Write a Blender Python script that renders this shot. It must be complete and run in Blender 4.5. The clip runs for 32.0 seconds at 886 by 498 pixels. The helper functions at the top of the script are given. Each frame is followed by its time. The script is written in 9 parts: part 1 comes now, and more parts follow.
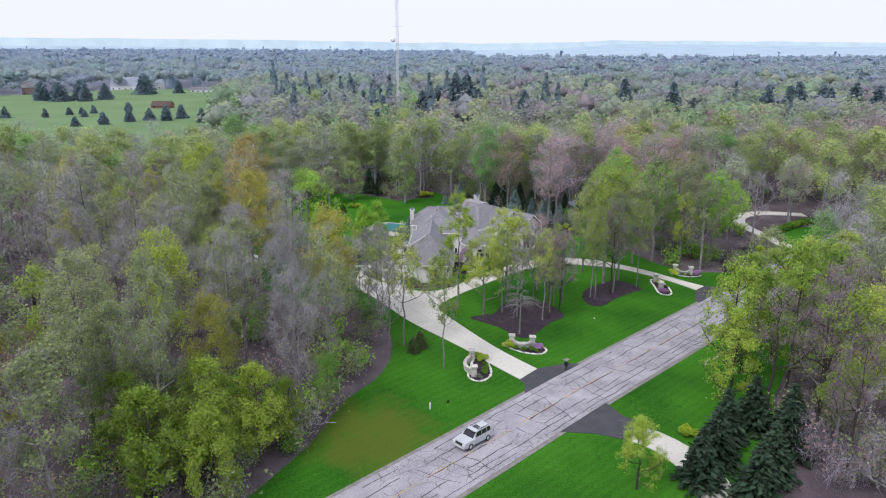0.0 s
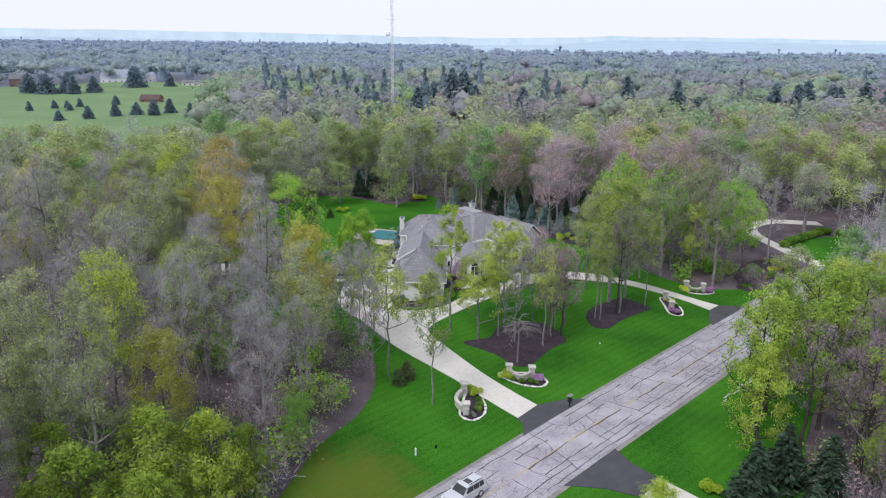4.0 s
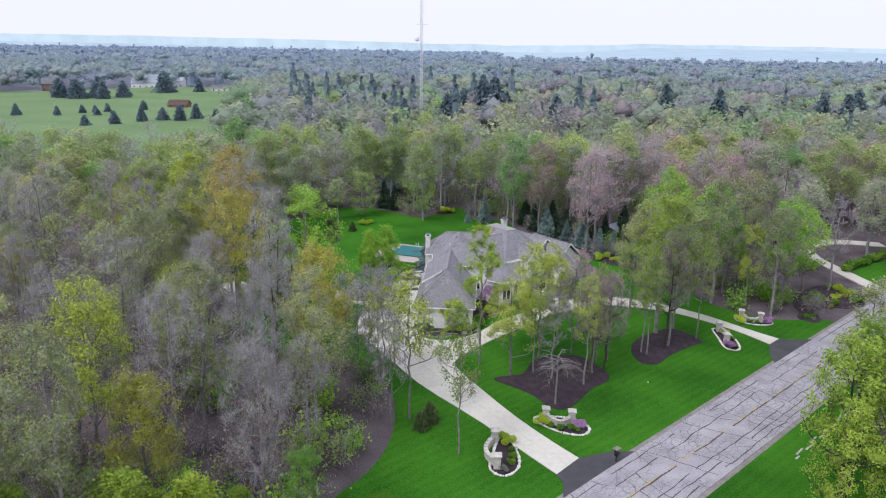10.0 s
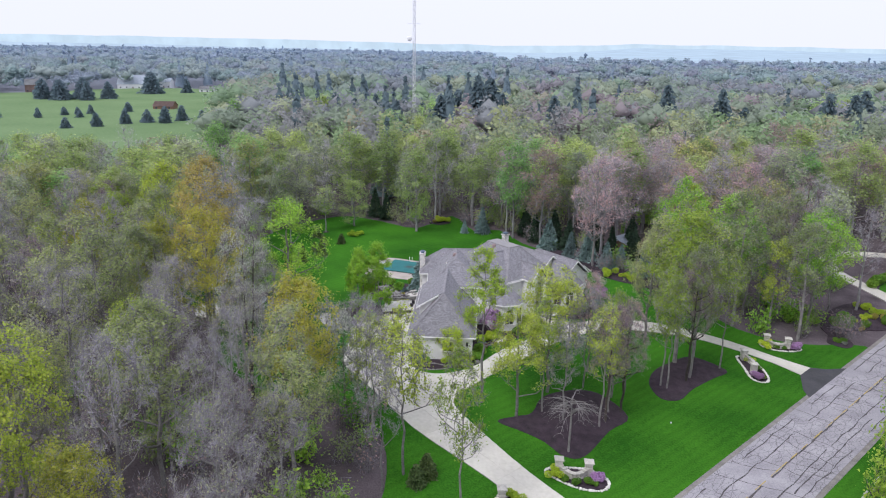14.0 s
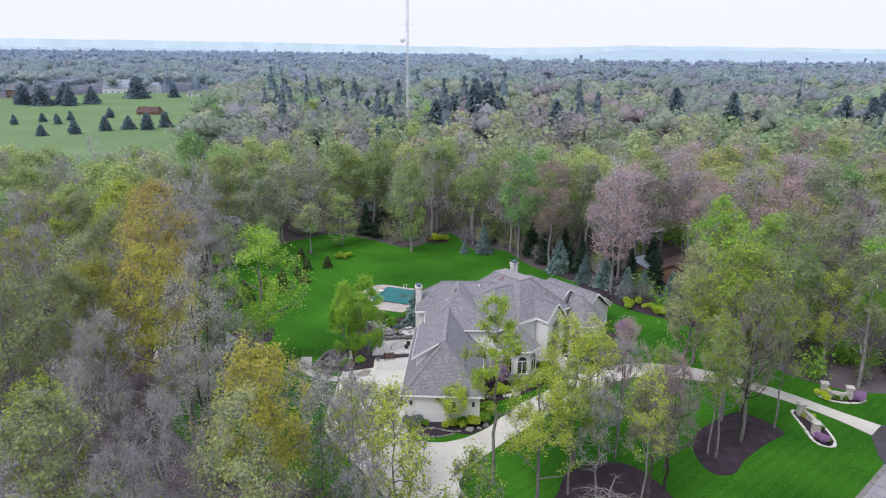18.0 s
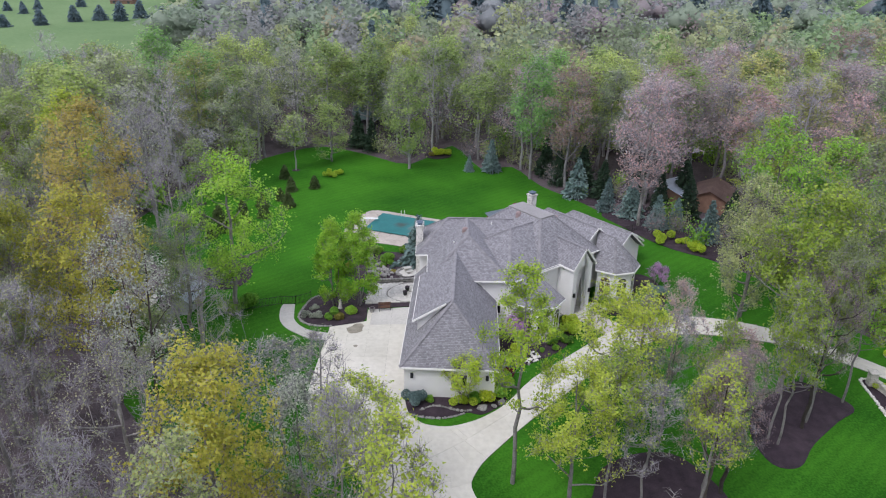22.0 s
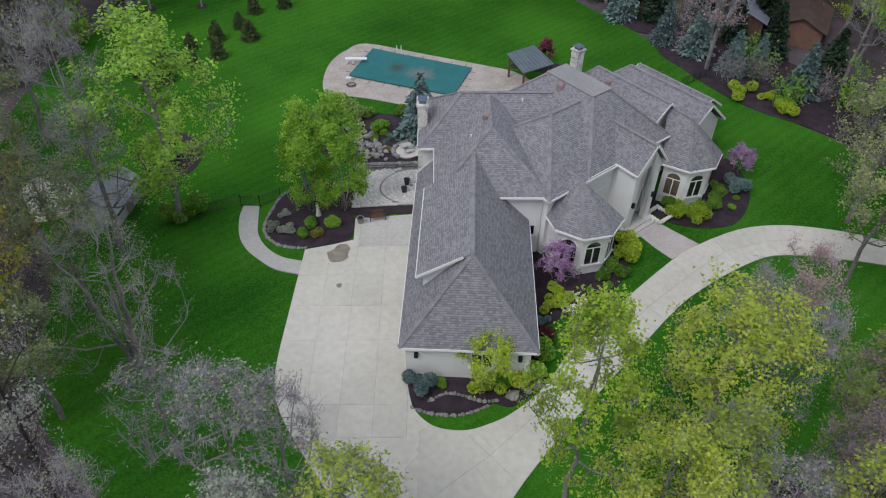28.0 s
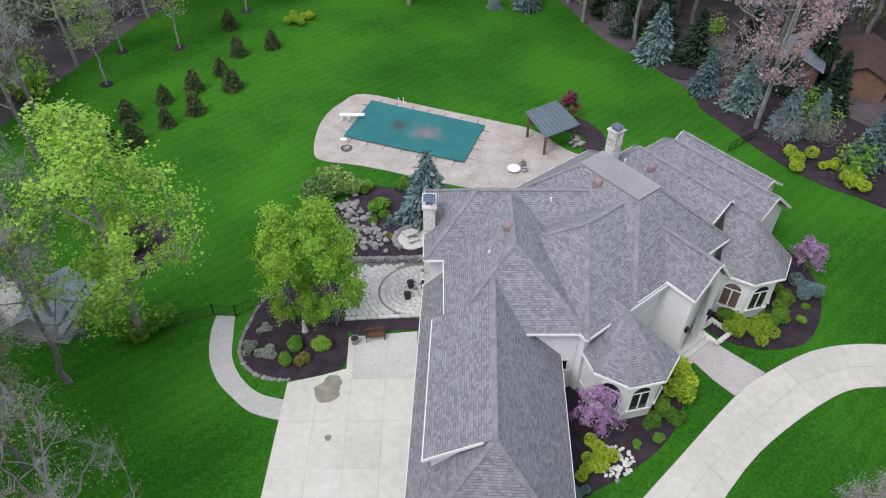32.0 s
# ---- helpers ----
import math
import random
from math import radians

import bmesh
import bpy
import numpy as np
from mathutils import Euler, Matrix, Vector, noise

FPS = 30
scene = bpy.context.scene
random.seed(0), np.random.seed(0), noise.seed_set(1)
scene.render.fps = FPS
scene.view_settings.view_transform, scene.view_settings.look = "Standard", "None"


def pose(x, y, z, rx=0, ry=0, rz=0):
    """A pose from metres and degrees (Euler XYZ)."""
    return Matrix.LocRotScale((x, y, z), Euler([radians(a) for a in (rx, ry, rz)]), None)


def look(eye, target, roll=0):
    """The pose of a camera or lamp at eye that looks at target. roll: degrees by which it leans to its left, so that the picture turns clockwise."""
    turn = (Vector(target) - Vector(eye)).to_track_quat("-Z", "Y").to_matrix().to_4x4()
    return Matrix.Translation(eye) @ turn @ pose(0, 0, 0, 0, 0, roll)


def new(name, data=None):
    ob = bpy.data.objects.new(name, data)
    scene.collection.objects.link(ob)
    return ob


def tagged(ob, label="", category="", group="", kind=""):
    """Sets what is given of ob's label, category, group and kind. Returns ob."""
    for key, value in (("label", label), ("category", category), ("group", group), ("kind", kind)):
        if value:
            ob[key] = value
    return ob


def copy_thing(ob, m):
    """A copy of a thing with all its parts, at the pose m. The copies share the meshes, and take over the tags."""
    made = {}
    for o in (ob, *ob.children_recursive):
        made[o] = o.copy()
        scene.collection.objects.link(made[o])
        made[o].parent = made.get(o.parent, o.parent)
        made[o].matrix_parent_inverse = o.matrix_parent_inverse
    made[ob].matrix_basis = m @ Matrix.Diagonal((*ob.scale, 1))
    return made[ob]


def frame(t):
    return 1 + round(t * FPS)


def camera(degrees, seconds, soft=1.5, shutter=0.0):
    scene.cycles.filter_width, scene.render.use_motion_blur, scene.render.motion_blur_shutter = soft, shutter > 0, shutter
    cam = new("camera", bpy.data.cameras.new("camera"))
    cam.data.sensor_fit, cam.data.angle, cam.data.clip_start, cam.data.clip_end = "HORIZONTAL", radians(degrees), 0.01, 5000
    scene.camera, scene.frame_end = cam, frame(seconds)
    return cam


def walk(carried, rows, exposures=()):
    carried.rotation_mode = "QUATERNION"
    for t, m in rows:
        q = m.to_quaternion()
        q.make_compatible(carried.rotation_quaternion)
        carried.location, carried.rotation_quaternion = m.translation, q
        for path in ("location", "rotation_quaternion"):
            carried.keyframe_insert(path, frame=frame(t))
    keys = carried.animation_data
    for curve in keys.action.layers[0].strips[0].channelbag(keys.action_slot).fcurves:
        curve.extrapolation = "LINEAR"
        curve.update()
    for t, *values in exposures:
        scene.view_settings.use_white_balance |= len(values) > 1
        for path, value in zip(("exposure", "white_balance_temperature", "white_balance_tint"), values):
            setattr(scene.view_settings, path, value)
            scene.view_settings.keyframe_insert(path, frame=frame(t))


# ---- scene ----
cam = camera(63.5, 32.0, 1.1)
PATH = [
    (0, (-0.236, -46.145, 39.951), (-0.191, -44.223, 39.399), 0.2),
    (0.5, (0.119, -44.562, 40.012), (0.168, -42.642, 39.454), 0.1),
    (1, (0.321, -43.032, 40.022), (0.376, -41.113, 39.461), 0.1),
    (1.5, (0.434, -41.535, 40.004), (0.496, -39.617, 39.441), 0.1),
    (2, (0.507, -40.114, 39.95), (0.575, -38.197, 39.387), 0.3),
    (2.5, (0.726, -38.667, 40.022), (0.8, -36.75, 39.456), 0.2),
    (3, (0.879, -37.287, 40.073), (0.951, -35.37, 39.506), 0.3),
    (3.5, (0.902, -36.057, 40.093), (0.965, -34.139, 39.527), 0.4),
    (4, (0.874, -34.942, 40.09), (0.928, -33.025, 39.524), 0.7),
    (4.5, (0.979, -33.954, 40.032), (1.023, -32.036, 39.468), 0.4),
    (6.5, (0.825, -30.038, 39.391), (0.852, -28.117, 38.835), 0.7),
    (7, (0.826, -29.131, 39.311), (0.843, -27.209, 38.758), 0.8),
    (7.5, (0.853, -28.287, 39.276), (0.858, -26.364, 38.724), 0.8),
    (8, (0.888, -27.421, 39.26), (0.886, -25.498, 38.709), 0.8),
    (8.5, (0.952, -26.629, 39.286), (0.943, -24.707, 38.735), 0.8),
    (9, (1.01, -25.842, 39.346), (0.993, -23.919, 38.797), 0.7),
    (9.5, (0.911, -25.016, 39.314), (0.891, -23.092, 38.766), 0.8),
    (10, (0.789, -24.119, 39.27), (0.767, -22.196, 38.721), 0.9),
    (10.5, (0.699, -23.123, 39.214), (0.679, -21.2, 38.665), 1.0),
    (11, (0.649, -22.031, 39.164), (0.632, -20.108, 38.616), 0.9),
    (11.5, (0.574, -20.795, 39.141), (0.56, -18.872, 38.592), 1.0),
    (12, (0.474, -19.472, 39.115), (0.465, -17.549, 38.567), 0.9),
    (12.5, (0.411, -18.108, 39.127), (0.404, -16.184, 38.579), 0.9),
    (13, (0.369, -16.634, 39.169), (0.365, -14.711, 38.62), 0.8),
    (13.5, (0.229, -15.027, 39.162), (0.228, -13.104, 38.612), 0.9),
    (14, (0.12, -13.289, 39.119), (0.118, -11.366, 38.571), 0.9),
    (14.5, (0.014, -11.454, 39.105), (0.014, -9.531, 38.557), 0.9),
    (16.5, (-0.14, -3.442, 39.141), (-0.137, -1.519, 38.592), 0.8),
    (17, (-0.331, -1.33, 39.004), (-0.324, 0.593, 38.457), 0.9),
    (17.5, (-0.439, 0.816, 38.856), (-0.429, 2.74, 38.312), 0.7),
    (18, (-0.524, 3.012, 38.743), (-0.512, 4.937, 38.201), 0.6),
    (18.5, (-0.627, 5.265, 38.699), (-0.612, 7.19, 38.157), 0.8),
    (19, (-0.753, 7.466, 38.704), (-0.735, 9.391, 38.161), 0.8),
    (19.5, (-0.767, 9.39, 38.522), (-0.749, 11.316, 37.986), 0.7),
    (20, (-0.813, 11.259, 38.35), (-0.796, 13.174, 37.771), 0.4),
    (20.5, (-0.951, 13.281, 38.221), (-0.936, 15.172, 37.57), 0.3),
    (21, (-1.163, 15.324, 38.135), (-1.143, 17.194, 37.424), 0.0),
    (22, (-1.674, 19.033, 38.03), (-1.645, 20.861, 37.22), 1.2),
    (22.5, (-1.796, 20.975, 38.031), (-1.765, 22.781, 37.171), 1.1),
    (23, (-1.741, 22.977, 37.994), (-1.711, 24.759, 37.087), 0.9),
    (24, (-1.64, 27.319, 37.956), (-1.617, 29.047, 36.95), 1.5),
    (24.5, (-1.622, 29.323, 37.959), (-1.6, 31.024, 36.907), 1.0),
    (25, (-1.565, 31.27, 37.98), (-1.546, 32.942, 36.882), 0.8),
    (25.5, (-1.57, 33.255, 38.011), (-1.552, 34.897, 36.869), 0.6),
    (26, (-1.687, 35.267, 38.039), (-1.666, 36.878, 36.854), 0.7),
    (26.5, (-1.758, 37.302, 38.026), (-1.737, 38.881, 36.798), 0.7),
    (28.5, (-2.499, 45.195, 37.994), (-2.465, 46.645, 36.617), 1.1),
    (29, (-2.507, 47.261, 38.052), (-2.476, 48.695, 36.658), 1.0),
    (29.5, (-2.523, 49.303, 38.097), (-2.494, 50.743, 36.709), 0.9),
    (30, (-2.539, 51.252, 38.087), (-2.512, 52.7, 36.707), 0.8),
    (30.5, (-2.584, 53.074, 38.136), (-2.558, 54.527, 36.761), 0.7),
    (31, (-2.607, 54.641, 38.158), (-2.583, 56.097, 36.787), 0.6),
    (31.5, (-2.662, 55.993, 38.118), (-2.64, 57.451, 36.748), 0.6),
    (32, (-2.691, 57.106, 38.065), (-2.672, 58.565, 36.697), 0.5),
]
walk(cam, [(t, look(eye, target, roll)) for t, eye, target, roll in PATH],
     [(t, stops, 6250, tint) for t, stops, tint in ((0.0, 0.08, 11.5), (19.0, 0.08, 11.5), (22.0, 0.06, 11.0), (24.0, 0.02, 10.5), (26.0, -0.12, 9.5), (29.0, -0.52, 7.5), (30.0, -0.44, 7.5), (31.0, -0.16, 8.0), (32.0, 0.07, 8.5))])

# ---- light ----
world = bpy.data.worlds.new("world")
scene.world = world
world.use_nodes = True
wn, wl = world.node_tree.nodes, world.node_tree.links
wn.clear()
w_out = wn.new("ShaderNodeOutputWorld")
w_bg = wn.new("ShaderNodeBackground")
w_sky = wn.new("ShaderNodeTexSky")
w_sky.sky_type = "NISHITA"
w_sky.sun_disc = False
w_sky.sun_elevation = radians(53)
w_sky.sun_rotation = radians(225)
w_sky.air_density = 1.0
w_sky.dust_density = 6.0
w_dim = wn.new("ShaderNodeMix")
w_dim.data_type = "RGBA"
w_dim.blend_type = "MULTIPLY"
w_dim.inputs["Factor"].default_value = 1.0
w_dim.inputs["B"].default_value = (0.1, 0.1, 0.1, 1)
w_mix = wn.new("ShaderNodeMix")
w_mix.data_type = "RGBA"
w_mix.inputs["Factor"].default_value = 0.88          # share of the cloud deck
w_mix.inputs["B"].default_value = (0.94, 0.955, 1.09, 1)
wl.new(w_sky.outputs["Color"], w_dim.inputs["A"])
wl.new(w_dim.outputs["Result"], w_mix.inputs["A"])
wl.new(w_mix.outputs["Result"], w_bg.inputs["Color"])
w_bg.inputs["Strength"].default_value = 1.04
wl.new(w_bg.outputs["Background"], w_out.inputs["Surface"])
sun = new("sun", bpy.data.lights.new("sun", "SUN"))
sun.data.energy = 1.6
sun.data.angle = radians(20)
sun.data.color = (1.0, 0.965, 0.95)
sun.matrix_world = look((-50, -50, 95), (0, 0, 0))


# ---- materials ----
def material(name, a, b, scale=1.0, rough=0.9, bump=0.0, fine=8.0, spread=(0.35, 0.65), vary=0.0, metal=0.0, island=0.0, detail=5.0, spec=0.5):
    """Two colours mixed by broad and fine noise, with relief; vary: shift of value from object to object; island: from piece to piece."""
    m = bpy.data.materials.new(name)
    m.use_nodes = True
    n, l = m.node_tree.nodes, m.node_tree.links
    p = n["Principled BSDF"]
    p.inputs["Roughness"].default_value = rough
    p.inputs["Metallic"].default_value = metal
    p.inputs["Specular IOR Level"].default_value = spec
    co = n.new("ShaderNodeTexCoord")
    big = n.new("ShaderNodeTexNoise")
    big.inputs["Scale"].default_value = scale
    big.inputs["Detail"].default_value = detail
    small = n.new("ShaderNodeTexNoise")
    small.inputs["Scale"].default_value = scale * fine
    small.inputs["Detail"].default_value = 3.0
    l.new(co.outputs["Object"], big.inputs["Vector"])
    l.new(co.outputs["Object"], small.inputs["Vector"])
    add = n.new("ShaderNodeMath")
    add.operation = "MULTIPLY_ADD"
    add.inputs[1].default_value = 0.45
    l.new(small.outputs["Fac"], add.inputs[0])
    half = n.new("ShaderNodeMath")
    half.operation = "MULTIPLY"
    half.inputs[1].default_value = 0.55
    l.new(big.outputs["Fac"], half.inputs[0])
    l.new(half.outputs[0], add.inputs[2])
    ramp = n.new("ShaderNodeValToRGB")
    ramp.color_ramp.elements[0].position, ramp.color_ramp.elements[0].color = spread[0], (*a, 1)
    ramp.color_ramp.elements[1].position, ramp.color_ramp.elements[1].color = spread[1], (*b, 1)
    l.new(add.outputs[0], ramp.inputs["Fac"])
    colour = ramp.outputs["Color"]
    for share, kind in ((vary, "Object"), (island, "Island")):
        if not share:
            continue
        hsv = n.new("ShaderNodeHueSaturation")
        if kind == "Object":
            rnd = n.new("ShaderNodeObjectInfo").outputs["Random"]
        else:
            rnd = n.new("ShaderNodeNewGeometry").outputs["Random Per Island"]
        mr = n.new("ShaderNodeMapRange")
        mr.inputs["To Min"].default_value, mr.inputs["To Max"].default_value = 1 - share, 1 + share
        l.new(rnd, mr.inputs["Value"])
        l.new(mr.outputs["Result"], hsv.inputs["Value"])
        mh = n.new("ShaderNodeMapRange")
        mh.inputs["To Min"].default_value, mh.inputs["To Max"].default_value = 0.5 + share * 0.07, 0.5 - share * 0.07
        l.new(rnd, mh.inputs["Value"])
        l.new(mh.outputs["Result"], hsv.inputs["Hue"])
        l.new(colour, hsv.inputs["Color"])
        colour = hsv.outputs["Color"]
    l.new(colour, p.inputs["Base Color"])
    if bump:
        bp = n.new("ShaderNodeBump")
        bp.inputs["Strength"].default_value = min(1.0, bump)
        bp.inputs["Distance"].default_value = 0.04
        l.new(small.outputs["Fac"], bp.inputs["Height"])
        l.new(bp.outputs["Normal"], p.inputs["Normal"])
    return m


LEAF_TONES = {}


def leaf_material(name, a, b, vary=0.22, glow=0.42, leafy=0.24):
    """Foliage: colour differs from tree to tree and leaf to leaf; light passes through."""
    m = material(name, a, b, scale=0.25, rough=0.6, vary=vary, island=leafy, fine=6, spec=0.25)
    LEAF_TONES[name] = a, b
    n, l = m.node_tree.nodes, m.node_tree.links
    p = n["Principled BSDF"]
    tr = n.new("ShaderNodeBsdfTranslucent")
    l.new(p.inputs["Base Color"].links[0].from_socket, tr.inputs["Color"])
    mix = n.new("ShaderNodeMixShader")
    mix.inputs["Fac"].default_value = glow
    l.new(p.outputs["BSDF"], mix.inputs[1])
    l.new(tr.outputs["BSDF"], mix.inputs[2])
    l.new(mix.outputs["Shader"], n["Material Output"].inputs["Surface"])
    return m


def shingle_material():
    """Architectural shingles in courses along the slope, by UV in metres."""
    m = bpy.data.materials.new("roof_shingle")
    m.use_nodes = True
    n, l = m.node_tree.nodes, m.node_tree.links
    p = n["Principled BSDF"]
    p.inputs["Roughness"].default_value = 0.92
    uv = n.new("ShaderNodeTexCoord")
    br = n.new("ShaderNodeTexBrick")
    br.offset = 0.37
    br.inputs["Color1"].default_value = (0.19, 0.186, 0.205, 1)
    br.inputs["Color2"].default_value = (0.315, 0.308, 0.336, 1)
    br.inputs["Mortar"].default_value = (0.13, 0.127, 0.14, 1)
    br.inputs["Scale"].default_value = 1.0
    br.inputs["Mortar Size"].default_value = 0.006
    br.inputs["Mortar Smooth"].default_value = 0.4
    br.inputs["Bias"].default_value = 0.1
    br.inputs["Brick Width"].default_value = 0.23
    br.inputs["Row Height"].default_value = 0.15
    l.new(uv.outputs["UV"], br.inputs["Vector"])
    # the butt edge of each course
    sep = n.new("ShaderNodeSeparateXYZ")
    l.new(uv.outputs["UV"], sep.inputs["Vector"])
    rows = n.new("ShaderNodeMath")
    rows.operation = "MULTIPLY"
    rows.inputs[1].default_value = 1 / 0.15
    l.new(sep.outputs["Y"], rows.inputs[0])
    step = n.new("ShaderNodeMath")
    step.operation = "FRACT"
    l.new(rows.outputs[0], step.inputs[0])
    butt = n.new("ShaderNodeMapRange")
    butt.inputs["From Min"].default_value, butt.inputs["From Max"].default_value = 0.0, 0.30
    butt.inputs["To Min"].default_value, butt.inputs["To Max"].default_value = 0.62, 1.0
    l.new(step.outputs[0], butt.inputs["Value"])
    no = n.new("ShaderNodeTexNoise")
    no.inputs["Scale"].default_value = 0.6
    no.inputs["Detail"].default_value = 6
    l.new(uv.outputs["UV"], no.inputs["Vector"])
    mr = n.new("ShaderNodeMapRange")
    mr.inputs["To Min"].default_value, mr.inputs["To Max"].default_value = 0.85, 1.15
    l.new(no.outputs["Fac"], mr.inputs["Value"])
    hsv = n.new("ShaderNodeHueSaturation")
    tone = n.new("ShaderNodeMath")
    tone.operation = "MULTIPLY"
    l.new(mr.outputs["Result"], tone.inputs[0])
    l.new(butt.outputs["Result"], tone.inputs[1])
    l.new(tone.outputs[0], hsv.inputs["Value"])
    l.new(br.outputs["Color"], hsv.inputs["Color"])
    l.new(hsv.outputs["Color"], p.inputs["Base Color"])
    bp = n.new("ShaderNodeBump")
    bp.inputs["Strength"].default_value = 0.5
    bp.inputs["Distance"].default_value = 0.03
    l.new(step.outputs[0], bp.inputs["Height"])
    l.new(bp.outputs["Normal"], p.inputs["Normal"])
    return m


def grass_material():
    """Mown lawn: broad tone, fine blades, faint mowing stripes, thin yellowed grass on the south-west verge."""
    m = material("lawn_grass", (0.0175, 0.087, 0.007), (0.054, 0.190, 0.014), 0.09, 0.95, 0.7, 60, (0.36, 0.62), spec=0.08)
    n, l = m.node_tree.nodes, m.node_tree.links
    p = n["Principled BSDF"]
    colour = p.inputs["Base Color"].links[0].from_socket
    co = n.new("ShaderNodeTexCoord")
    turn = n.new("ShaderNodeMapping")
    turn.inputs["Rotation"].default_value = (0, 0, -0.72)
    l.new(co.outputs["Object"], turn.inputs["Vector"])
    wave = n.new("ShaderNodeTexWave")
    wave.bands_direction = "Y"
    wave.inputs["Scale"].default_value = 0.28
    wave.inputs["Distortion"].default_value = 1.2
    wave.inputs["Detail"].default_value = 2.0
    wave.inputs["Detail Scale"].default_value = 0.3
    l.new(turn.outputs["Vector"], wave.inputs["Vector"])
    mr = n.new("ShaderNodeMapRange")
    mr.inputs["To Min"].default_value, mr.inputs["To Max"].default_value = 0.94, 1.05
    l.new(wave.outputs["Fac"], mr.inputs["Value"])
    hsv = n.new("ShaderNodeHueSaturation")
    l.new(mr.outputs["Result"], hsv.inputs["Value"])
    l.new(colour, hsv.inputs["Color"])
    # yellowed patch on the verge
    far = n.new("ShaderNodeVectorMath")
    far.operation = "DISTANCE"
    far.inputs[1].default_value = (-6.5, 27.0, -3.5)
    l.new(co.outputs["Object"], far.inputs[0])
    rim = n.new("ShaderNodeMapRange")
    rim.inputs["From Min"].default_value, rim.inputs["From Max"].default_value = 4.0, 13.0
    rim.inputs["To Min"].default_value, rim.inputs["To Max"].default_value = 0.55, -0.35
    rim.clamp = True
    l.new(far.outputs["Value"], rim.inputs["Value"])
    no = n.new("ShaderNodeTexNoise")
    no.inputs["Scale"].default_value = 0.35
    no.inputs["Detail"].default_value = 6
    l.new(co.outputs["Object"], no.inputs["Vector"])
    mask = n.new("ShaderNodeMath")
    mask.operation = "ADD"
    mask.use_clamp = True
    l.new(rim.outputs["Result"], mask.inputs[0])
    l.new(no.outputs["Fac"], mask.inputs[1])
    thin = n.new("ShaderNodeMapRange")
    thin.inputs["From Min"].default_value, thin.inputs["From Max"].default_value = 0.55, 1.15
    l.new(mask.outputs[0], thin.inputs["Value"])
    mix = n.new("ShaderNodeMix")
    mix.data_type = "RGBA"
    mix.inputs["B"].default_value = (0.095, 0.115, 0.018, 1)
    l.new(thin.outputs["Result"], mix.inputs["Factor"])
    l.new(hsv.outputs["Color"], mix.inputs["A"])
    l.new(mix.outputs["Result"], p.inputs["Base Color"])
    return m


def litter_material():
    """Leaf litter; beyond the nearer woods haze is painted into its colour, paler with distance."""
    m = material("leaf_litter", (0.060, 0.050, 0.056), (0.17, 0.139, 0.154), 0.25, 0.95, 0.8, 30, spec=0.15)
    n, l = m.node_tree.nodes, m.node_tree.links
    p = n["Principled BSDF"]
    colour = p.inputs["Base Color"].links[0].from_socket
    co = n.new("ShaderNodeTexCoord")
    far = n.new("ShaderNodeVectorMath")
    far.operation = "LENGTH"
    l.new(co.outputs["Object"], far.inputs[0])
    # share of the blue-grey haze colour, by distance from the origin
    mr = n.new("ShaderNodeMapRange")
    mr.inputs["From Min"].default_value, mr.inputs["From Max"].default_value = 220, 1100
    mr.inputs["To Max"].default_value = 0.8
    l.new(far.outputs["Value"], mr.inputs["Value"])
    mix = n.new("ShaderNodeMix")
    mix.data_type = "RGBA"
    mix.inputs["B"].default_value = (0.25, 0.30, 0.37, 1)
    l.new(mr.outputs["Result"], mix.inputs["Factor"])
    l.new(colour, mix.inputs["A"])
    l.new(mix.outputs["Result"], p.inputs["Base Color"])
    return m


